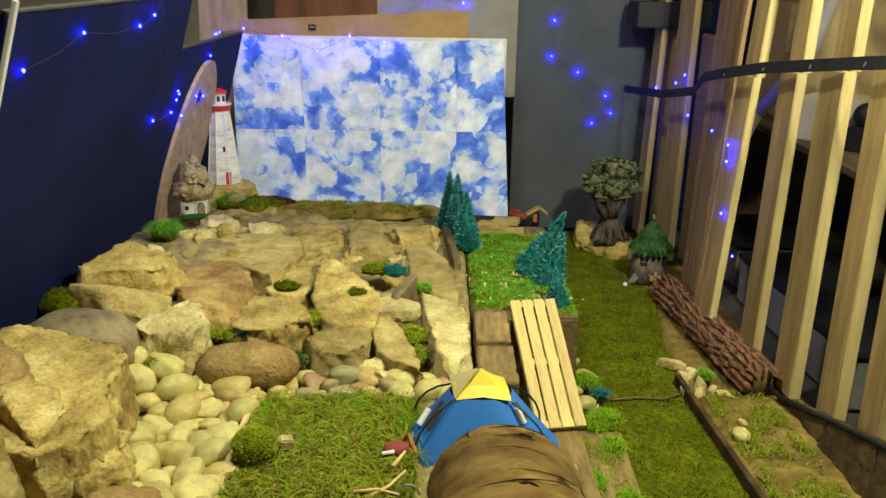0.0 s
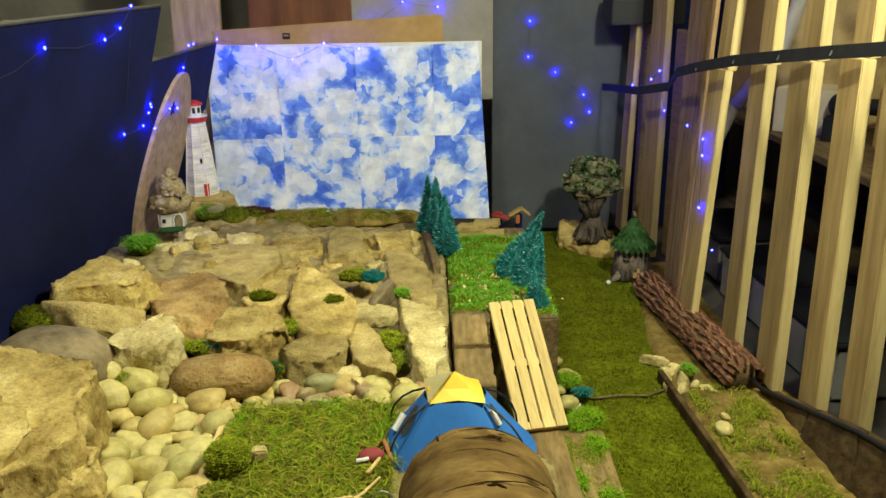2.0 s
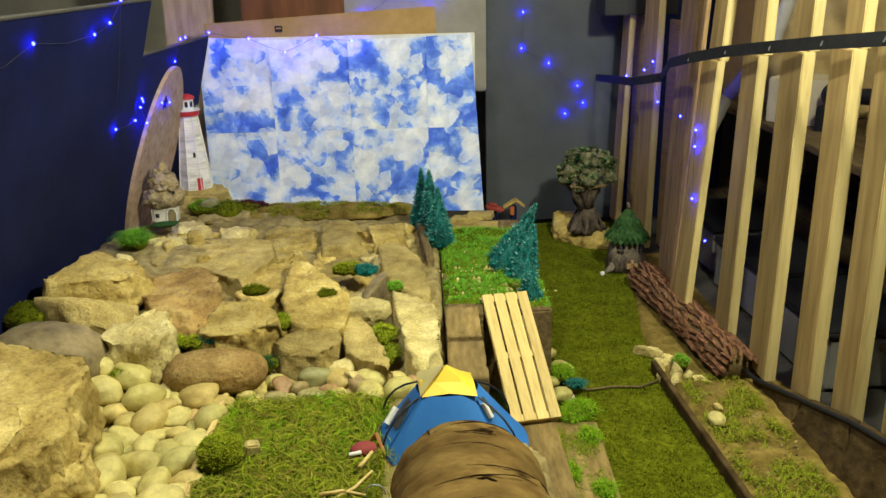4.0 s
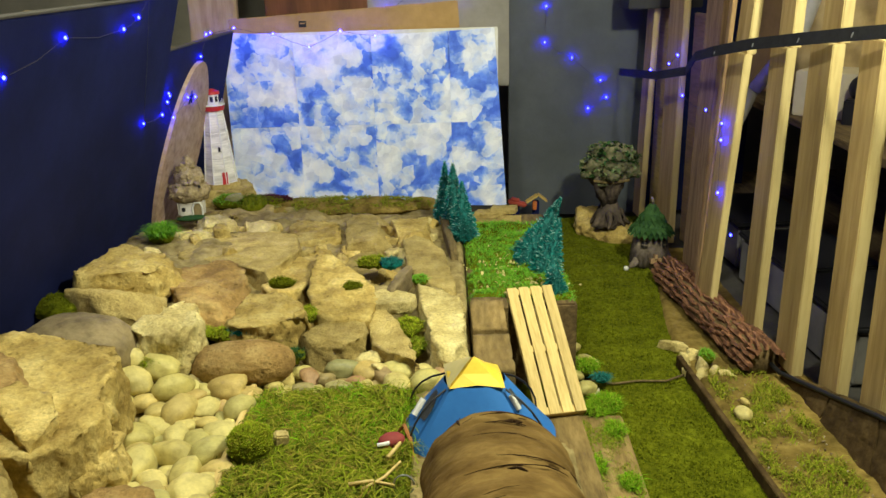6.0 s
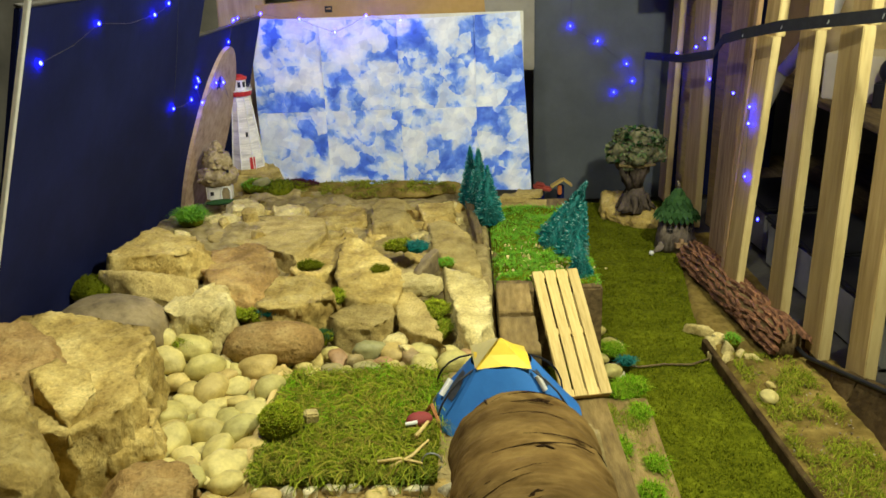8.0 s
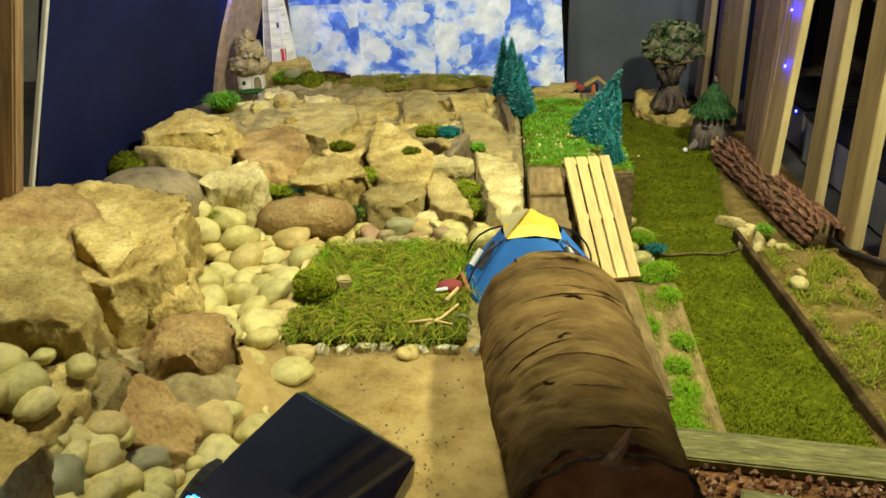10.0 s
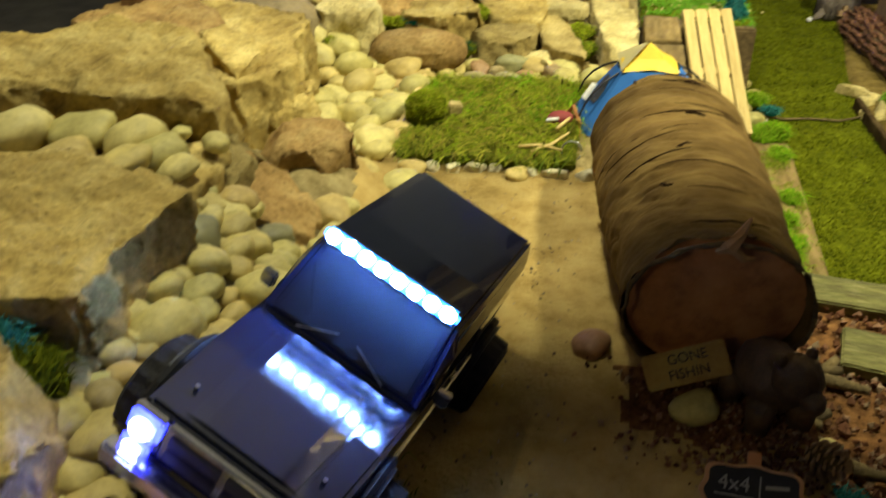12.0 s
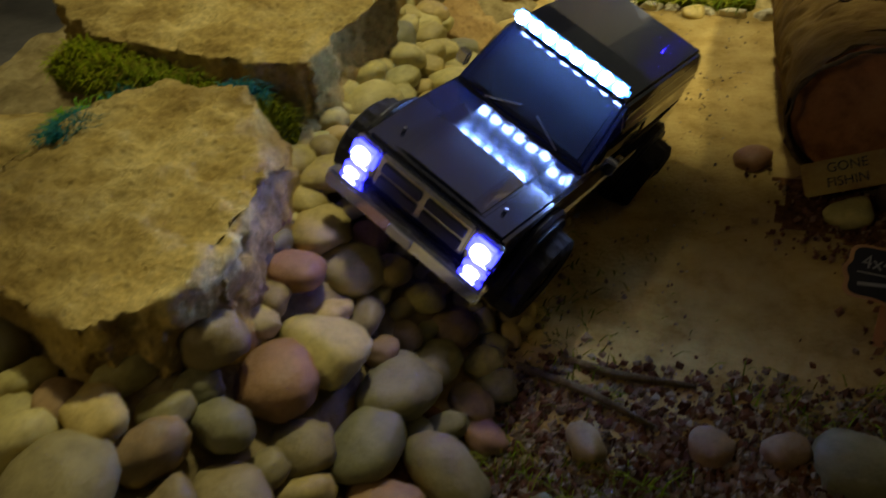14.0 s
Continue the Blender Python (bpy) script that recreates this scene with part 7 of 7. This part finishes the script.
# ---- slice of wood on the navy board ----
def wood_slice():
    a, b = Vector((-1.040, 2.58, 0.18)), Vector((-1.010, 3.36, 0.18))
    along = (b - a).normalized()
    up = (Vector((0, 0, 1)) + Vector((along.y, -along.x, 0)) * 0.28).normalized()
    out = along.cross(up)
    m = Matrix((along, up, out)).transposed().to_4x4()
    m.translation = (a + b) / 2 + along * -0.070 + up * 0.38 + out * 0.001
    bm = bmesh.new()
    f = []
    for i in range(64):
        a = 2 * math.pi * i / 64
        x, y = 0.205 * math.cos(a) + 0.06 * math.sin(a), 0.315 * math.sin(a)
        k = 1 + 0.03 * noise.noise(Vector((math.cos(a) * 2, math.sin(a) * 2, 5)))
        f.append(bm.verts.new((x * k * (1 - 0.08 * y / 0.31), y * k, 0)))
    face = bm.faces.new(f)
    ex = bmesh.ops.extrude_face_region(bm, geom=[face])
    bmesh.ops.translate(bm, vec=(0, 0, 0.018), verts=[v for v in ex["geom"] if isinstance(v, bmesh.types.BMVert)])
    bmesh.ops.recalc_face_normals(bm, faces=bm.faces[:])
    base = thing("wood_slice", m, "oval pinkish slice of wood hung on the board", "wood slice")
    part("slab", bm, OVAL_WOOD, base)
    star = bmesh.new()
    pts = [star.verts.new(((0.026 if i % 2 == 0 else 0.011) * math.sin(math.pi * i / 5), (0.026 if i % 2 == 0 else 0.011) * math.cos(math.pi * i / 5), 0.0215)) for i in range(10)]
    sf = star.faces.new(pts)
    ex = bmesh.ops.extrude_face_region(star, geom=[sf])
    bmesh.ops.translate(star, vec=(0.0, 0.0, -0.0035), verts=[v for v in ex["geom"] if isinstance(v, bmesh.types.BMVert)])
    bmesh.ops.translate(star, vec=(-0.016, 0.198, 0), verts=star.verts)
    bmesh.ops.recalc_face_normals(star, faces=star.faces[:])
    part("star", star, NAVY, base, "small dark star")


wood_slice()

# ---- storage bay behind the fence ----
# Unseen wall, added to block lamp light from the near right.
wall("wall_partition", 0.05, 2.62, 1.28, pose(0.97, -0.29, -0.02), GREY_WALL, "unseen dark wall added to block light at the near right")
single("storage_board", box(0.03, 2.9, 2.3, bev=0.004), NAVY, pose(2.35, 2.9, 0.0), "dark back of the storage bay", "wall panel", "", "structure", False)
shelf = thing("storage_shelf", pose(1.80, 3.0, 0.0), "dark storage shelf behind the fence", "shelf")
for z in (0.10, 0.545):
    part("shelf_board", box(1.00, 2.0, 0.025, pose(0, 0, z), 0.003), SLEEPER_WOOD, shelf)
for y in (-0.97, 0.0, 0.97):
    part("upright", box(0.04, 0.04, 0.6, pose(0.50, y, 0), 0.003), SLEEPER_WOOD, shelf)
SACK = mat("sack_paper", [(0.40, 0.29, 0.13), (0.52, 0.39, 0.18), (0.60, 0.47, 0.24)], 9, 0.85, 0.5, 40, big=0.25)
OFF_WHITE = mat("white_carton", [(0.52, 0.46, 0.31), (0.62, 0.55, 0.39)], 12, 0.8, 0.15, 60, big=0.15)
sack = box(0.30, 0.66, 0.70)
bmesh.ops.subdivide_edges(sack, edges=sack.edges[:], cuts=22, use_grid_fill=True)
weather(sack, 0.035, 6, 12, 0.6)
weather(sack, 0.012, 19, 13, 0.7)
single("paper_sack", sack, SACK, pose(1.76, 3.22, 0.572, 0, 0, 45), "large crumpled tan paper sack on a shelf", "sack")
for x, y, z, sx, sy, sz, turn, skin, lab in ((1.47, 3.10, 0.570, 0.20, 0.22, 0.165, 45, OFF_WHITE, "off-white cardboard carton on a shelf"), (1.72, 2.74, 0.570, 0.24, 0.30, 0.20, 42, CARDBOARD, "tan cardboard storage box on a shelf"), (1.62, 3.66, 0.570, 0.34, 0.44, 0.48, 20, CARDBOARD, "tan cardboard storage box on a shelf")):
    cb = thing("storage_box", pose(x, y, z, 0, 0, turn), lab, "box", "storage boxes")
    part("carton_body", box(sx, sy, sz, bev=0.004), skin, cb)
    part("tape", box(0.004, 0.05, sz * 0.4, pose(-sx / 2 - 0.001, 0, sz * 0.58)), PALLET_WOOD, cb, "strip of brown tape")
wl = thing("work_lamp", pose(1.475, 2.90, 0.558), "black round work lamp standing on a shelf", "lamp")
part("foot", box(0.09, 0.09, 0.10, pose(0, 0, 0, 0, 0, 45), 0.006), BLACK, wl)
part("head", ball(0.046, 0.046, 0.046, pose(0, 0, 0.137), 4), BLACK, wl, smooth=True)
part("barrel", tube([(0.03, -0.03, 0.140), (0.10, -0.095, 0.140), (0.16, -0.15, 0.132)], [0.026, 0.030, 0.026], 18), BLACK, wl, smooth=True)
BIN = mat("bin_grey", [(0.20, 0.19, 0.17), (0.27, 0.26, 0.23)], 10, 0.7, 0.1, 60)
for y in (3.25, 2.75, 2.3):
    gb = thing("storage_bin", pose(1.28, y, -0.02, 0, 0, 4), "grey plastic storage bin behind the fence", "bin", "storage bins")
    part("bin_body", box(0.30, 0.40, 0.17, bev=0.012), BIN, gb)
    part("bin_lid", box(0.32, 0.42, 0.020, pose(0, 0, 0.17), 0.006), BLACK, gb)
single("white_pipe", tube([(1.205, 3.185, 0.66), (1.255, 3.135, 0.76), (1.314, 3.079, 0.876), (1.348, 3.046, 1.054), (1.38, 3.01, 1.25), (1.40, 2.99, 1.7)], 0.026, 14), WHITE, pose(0, 0, 0), "white plastic pipe behind the fence", "pipe")
single("grey_hose", tube([(1.03, 3.22, -0.01), (1.06, 3.20, 0.2), (1.12, 3.19, 0.45), (1.205, 3.185, 0.67)], 0.022, 12), BIN, pose(0, 0, 0), "grey hose behind the fence", "hose")
for k, (x, y, z, s) in enumerate(((0.90, 3.60, 0.78, 0.10), (0.985, 3.36, 0.72, 0.13))):
    single("pale_board", box(0.016, s, z + 0.23, bev=0.002), PALLET_WOOD, pose(x + 0.06, y, -0.02, 0, 0, 10), "short pale board fixed behind the fence", "board", smooth=False)
single("dark_beam", box(0.30, 0.20, 0.10, bev=0.004), BLACK, pose(0.93, 3.60, 0.945), "black beam above the fence corner", "beam", smooth=False)


# ---- blue fairy lights ----
def fairy_lights(name, pts, label, slack=0.02):
    base = thing("fairy_lights", pose(0, 0, 0), label, "string lights", "fairy lights")
    wire = []
    for a, b in zip(pts, pts[1:]):
        a, b = Vector(a), Vector(b)
        wire += [a, (a + b) / 2 - Vector((0, 0, slack * (b - a).length / 0.2 * 0.3))]
    wire.append(Vector(pts[-1]))
    part("wire", tube([tuple(w) for w in wire], 0.0007, 4), plain("wire_%s" % name, (0.03, 0.03, 0.035), 0.4), base, "thin dark wire")
    for p in pts:
        part("bulb", ball(0.0032, 0.0032, 0.0042, pose(*p), 2), LED, base, "glowing blue bulb")


LED = glow("blue_led", (0.0016, 0.0020, 1.0), 560)
fairy_lights("west", [(-0.774, 1.533, 0.976), (-0.759, 1.778, 1.025), (-0.761, 2.113, 1.017), (-0.755, 2.210, 1.038), (-0.739, 2.265, 1.091), (-0.846, 2.381, 0.735), (-0.847, 2.550, 0.730)], "blue fairy lights on the navy board")
fairy_lights("slice", [(-0.842, 2.622, 0.785), (-0.846, 2.640, 0.774), (-0.849, 2.618, 0.759), (-0.864, 2.700, 0.696), (-0.847, 2.827, 0.740), (-0.847, 2.908, 0.729), (-0.888, 3.129, 0.609), (-0.824, 2.954, 0.862), (-0.803, 2.978, 0.935)], "blue fairy lights across the wood slice")
fairy_lights("back", [(-0.909, 3.350, 0.904), (-0.890, 3.350, 0.912), (-0.796, 3.350, 0.928), (-0.645, 3.348, 0.902), (-0.507, 3.346, 0.847), (-0.381, 3.350, 0.906), (-0.245, 3.348, 0.884), (-0.211, 3.700, 0.959), (-0.079, 3.700, 1.046), (0.071, 3.700, 1.022)], "blue fairy lights along the backdrop top")
fairy_lights("north", [(0.474, 3.757, 0.953), (0.469, 3.757, 0.800), (0.591, 3.757, 0.731), (0.722, 3.757, 0.628), (0.750, 3.757, 0.551), (0.669, 3.757, 0.504)], "blue fairy lights on the dark back wall")
fairy_lights("fence", [(0.860, 3.42, 0.712), (0.865, 3.16, 0.766), (0.884, 3.12, 0.801), (0.912, 3.12, 0.652), (0.884, 2.74, 0.664), (0.880, 2.56, 0.653), (0.875, 2.54, 0.605), (0.872, 2.52, 0.442), (0.925, 2.52, 0.300)], "blue fairy lights hung along the fence")


# ---- the radio-controlled truck ----
def truck():
    base = thing("toy_truck", pose(-0.296, 0.497, 0.322, 0, 0, -106) @ pose(0, 0, 0, -25, 0, 0) @ pose(0, 0, 0, 0, -13, 0), "glossy black toy off-road truck with blue-white lights", "toy truck")
    paint = plain("black_gloss", (0.006, 0.010, 0.030), 0.16, 0.0, 0.8)
    chrome = plain("chrome", (0.62, 0.64, 0.68), 0.16, 1.0)
    rubber = mat("tyre_rubber", [(0.010, 0.010, 0.010), (0.022, 0.021, 0.020)], 80, 0.85, 0.5, 200)
    glass = plain("tinted_glass", (0.012, 0.016, 0.022), 0.06, 0.0, 1.0)
    K = 0.500

    def P(x, y, z):
        return Vector((x * K, y * K, z * K))

    def loft(sections, material, name, parent, label="", smooth=False, bev=0.004):
        """sections: x, half width low, half width high, low, high."""
        bm = bmesh.new()
        rows = []
        for x, wl, wh, lo, hi in sections:
            mid = lo + (hi - lo) * 0.62
            wm = max(wl, wh)
            rows.append([bm.verts.new(P(x, y, z)) for y, z in ((-wl, lo), (-wm, mid), (-wh, hi), (wh, hi), (wm, mid), (wl, lo))])
        for a, b in zip(rows, rows[1:]):
            for k in range(6):
                bm.faces.new((a[k], a[(k + 1) % 6], b[(k + 1) % 6], b[k]))
        bm.faces.new(rows[0])
        bm.faces.new(rows[-1][::-1])
        bmesh.ops.recalc_face_normals(bm, faces=bm.faces[:])
        if bev:
            bmesh.ops.bevel(bm, geom=[e for e in bm.edges if e.calc_face_angle(0) > 0.35], offset=bev, segments=2, affect="EDGES")
        return part(name, bm, material, parent, label, smooth)

    body = loft([(-0.49, 0.185, 0.180, 0.125, 0.27), (-0.30, 0.195, 0.188, 0.125, 0.272), (0.10, 0.195, 0.188, 0.125, 0.272), (0.30, 0.192, 0.182, 0.125, 0.268), (0.485, 0.186, 0.172, 0.135, 0.250)], paint, "body", base)
    cab = loft([(-0.485, 0.178, 0.160, 0.262, 0.40), (-0.44, 0.182, 0.160, 0.266, 0.418), (-0.10, 0.182, 0.160, 0.268, 0.424), (0.065, 0.182, 0.156, 0.268, 0.416), (0.165, 0.180, 0.170, 0.262, 0.278)], paint, "cab", base)
    # glass
    def pane(a, b, c, d, lift, parent=cab, name="window"):
        pts = [P(*k) for k in (a, b, c, d)]
        nrm = (pts[1] - pts[0]).cross(pts[3] - pts[0]).normalized()
        mid = sum(pts, Vector()) / 4
        if (mid - P(-0.1, 0, 0.33)).dot(nrm) < 0:
            nrm = -nrm
        bm = bmesh.new()
        lo, hi = [bm.verts.new(p - nrm * 0.001) for p in pts], [bm.verts.new(p + nrm * lift) for p in pts]
        bm.faces.new(hi)
        for k in range(4):
            bm.faces.new((lo[k], lo[(k + 1) % 4], hi[(k + 1) % 4], hi[k]))
        bmesh.ops.recalc_face_normals(bm, faces=bm.faces[:])
        return part(name, bm, glass, parent, "dark tinted window")
    pane((0.158, -0.148, 0.292), (0.158, 0.148, 0.292), (0.074, 0.138, 0.404), (0.074, -0.138, 0.404), 0.0020, name="windscreen")
    for s in (-1, 1):
        pane((0.115, s * 0.1815, 0.290), (-0.10, s * 0.1830, 0.290), (-0.10, s * 0.166, 0.400), (0.050, s * 0.166, 0.394), 0.002)
        pane((-0.13, s * 0.1830, 0.295), (-0.43, s * 0.1825, 0.295), (-0.42, s * 0.166, 0.392), (-0.13, s * 0.166, 0.398), 0.002)
    # bonnet with a raised centre, scoop and vents
    loft([(0.175, 0.125, 0.085, 0.262, 0.2795), (0.32, 0.120, 0.080, 0.260, 0.2765), (0.475, 0.112, 0.074, 0.244, 0.2580)], paint, "bonnet_bulge", body)
    for s in (-1, 1):
        part("bonnet_pin", cone(0.0022, 0.0022, 0.004, Matrix.Translation(P(0.42, s * 0.13, 0.259)), 10), chrome, body, "chrome bonnet pin")
        part("wiper", tube([tuple(P(0.168, s * 0.10, 0.284)), tuple(P(0.150, s * 0.02, 0.312))], 0.0011, 5), chrome, cab, "bright wiper arm")
    # grille and bumper
    grille = part("grille", box(0.010, 0.235 * K, 0.075 * K, Matrix.Translation(P(0.487, 0, 0.165)), 0.002), chrome, base, "chrome grille surround")
    for k, (y, z) in enumerate(((-0.056, 0.204), (0.056, 0.204), (-0.056, 0.172), (0.056, 0.172))):
        part("grille_opening", box(0.003, 0.098 * K, 0.024 * K, Matrix.Translation(P(0.4995, y, z)), 0.001), BLACK, grille, "black grille opening")
    bump = part("front_bumper", box(0.018, 0.40 * K, 0.040 * K, Matrix.Translation(P(0.510, 0, 0.112)), 0.003), chrome, base, "chrome front bumper")
    part("plate", box(0.002, 0.060 * K, 0.026 * K, Matrix.Translation(P(0.531, 0.0, 0.119)), 0.001), WHITE, bump, "blank white plate")
    part("rear_bumper", box(0.016, 0.38 * K, 0.036 * K, Matrix.Translation(P(-0.505, 0, 0.118)), 0.003), chrome, base, "chrome rear bumper")
    # lights
    head = glow("headlamp", (0.15, 0.20, 1.0), 110)
    # Glowing colours that put the lamps' blue and cyan halo into the lenses.
    halo_blue = glow("blue_halo_lens", (0.02, 0.035, 1.0), 10)
    cyan = glow("cyan_halo", (0.03, 0.30, 1.0), 4)
    fog = glow("fog_lamp", (0.15, 0.20, 1.0), 80)
    for s in (-1, 1):
        hl = part("headlamp_bezel", box(0.008, 0.064 * K, 0.072 * K, Matrix.Translation(P(0.489, s * 0.152, 0.168)), 0.002), chrome, base, "chrome headlamp bezel")
        part("headlamp_lens", box(0.006, 0.062 * K, 0.050 * K, Matrix.Translation(P(0.4990, s * 0.152, 0.186)), 0.004), halo_blue, hl, "headlamp lens coloured as the blue halo of the lamp")
        part("headlamp_core", ball(0.005, 0.021 * K, 0.019 * K, Matrix.Translation(P(0.4990, s * 0.152, 0.211) + Vector((0.006, 0, 0))), 3), head, hl, "glowing white headlamp core")
        part("indicator_lens", box(0.006, 0.056 * K, 0.028 * K, Matrix.Translation(P(0.4990, s * 0.156, 0.150)), 0.003), halo_blue, hl, "lower lamp lens coloured as its blue halo")
        part("indicator_core", ball(0.004, 0.018 * K, 0.009 * K, Matrix.Translation(P(0.4990, s * 0.156, 0.164) + Vector((0.006, 0, 0))), 2), fog, hl, "glowing white lower lamp core")
        part("mirror", box(0.010, 0.030 * K, 0.034 * K, Matrix.Translation(P(0.115, s * 0.205, 0.285)), 0.002), chrome, base, "chrome door mirror")
        part("door_handle", box(0.014, 0.003, 0.004, Matrix.Translation(P(-0.06, s * 0.1955, 0.235)), 0.001), chrome, body, "chrome door handle")
        part("tail_lamp", box(0.004, 0.030 * K, 0.050 * K, Matrix.Translation(P(-0.4915, s * 0.150, 0.19)), 0.001), RED, body, "red tail lamp")
        part("sill_trim", box(0.56 * K, 0.003, 0.004, Matrix.Translation(P(0.0, s * 0.196, 0.20)), 0.001), chrome, body, "thin chrome side trim")
    # roof light bar
    bar = part("light_bar", box(0.016, 0.30 * K, 0.012, Matrix.Translation(P(0.075, 0, 0.432)), 0.003), BLACK, base, "black roof light bar")
    # Strip added to stand in for the halo round the bar lamps.
    part("bar_halo", box(0.012, 0.304 * K, 0.013, Matrix.Translation(P(0.088, 0, 0.434)), 0.004), cyan, bar, "glowing cyan strip added as the halo of the bar")
    led = glow("light_bar_led", (0.18, 0.36, 1.0), 320)
    for k in range(8):
        part("light_bar_lamp", ball(0.008, 0.0165 * K, 0.0062, Matrix.Translation(P(0.094, -0.1295 + 0.037 * k, 0.449)), 2), led, bar, "glowing white-blue lamp")
    for s in (-1, 1):
        part("bar_bracket", box(0.010, 0.006, 0.012, Matrix.Translation(P(0.065, s * 0.125, 0.416)), 0.001), chrome, bar)
    # chassis, arches and wheels
    part("chassis", box(0.84 * K, 0.16 * K, 0.05 * K, Matrix.Translation(P(0, 0, 0.095)), 0.003), BLACK, base, "black chassis")
    for ax in (0.315, -0.305):
        part("axle", cone(0.006, 0.006, 0.34 * K, Matrix.Translation(P(ax, -0.17, 0.105)) @ pose(0, 0, 0, -90, 0, 0), 12), BLACK, base, "black axle")
        for s in (-1, 1):
            arch = []
            for k in range(9):
                a = math.pi * k / 8
                arch.append(tuple(P(ax + 0.128 * math.cos(a), s * 0.196, 0.118 + 0.122 * math.sin(a))))
            part("wheel_arch", tube(arch, 0.005, 6), BLACK, base, "black wheel arch flare")
            part("arch_well", cone(0.118 * K, 0.118 * K, 0.012, Matrix.Translation(P(ax, s * 0.189, 0.118)) @ pose(0, 0, 0, -90 * s, 0, 0), 24), BLACK, base)
            wheel = new("wheel")
            wheel.parent = base
            wheel.matrix_basis = Matrix.Translation(P(ax, s * 0.205, 0.105)) @ pose(0, 0, 0, 90, 0, 0)
            tagged(wheel, "black knobbly tyre on a chrome rim")
            bm = bmesh.new()
            prof = ((0.055, -0.050), (0.090, -0.056), (0.103, -0.046), (0.106, 0.0), (0.103, 0.046), (0.090, 0.056), (0.055, 0.050))
            rings = []
            for k in range(40):
                a = 2 * math.pi * k / 40
                rings.append([bm.verts.new((r * K * (1 + (0.035 if (k % 2 and r > 0.1) else 0)) * math.cos(a), r * K * (1 + (0.035 if (k % 2 and r > 0.1) else 0)) * math.sin(a), z * K)) for r, z in prof])
            for k in range(40):
                a, b = rings[k], rings[(k + 1) % 40]
                for j in range(6):
                    bm.faces.new((a[j], a[j + 1], b[j + 1], b[j]))
            bmesh.ops.recalc_face_normals(bm, faces=bm.faces[:])
            part("tyre", bm, rubber, wheel)
            bm = cone(0.060 * K, 0.060 * K, 0.070 * K, pose(0, 0, -0.035 * K), 24)
            for k in range(6):
                a = math.pi / 3 * k
                box(0.046 * K, 0.014 * K, 0.008 * K, pose(0.030 * K * math.cos(a), 0.030 * K * math.sin(a), -s * 0.038 * K - 0.004 * K, 0, 0, math.degrees(a)), 0, bm)
            cone(0.016 * K, 0.012 * K, 0.10 * K, pose(0, 0, -0.05 * K), 12, bm)
            part("rim", bm, chrome, wheel, "chrome wheel rim")


truck()
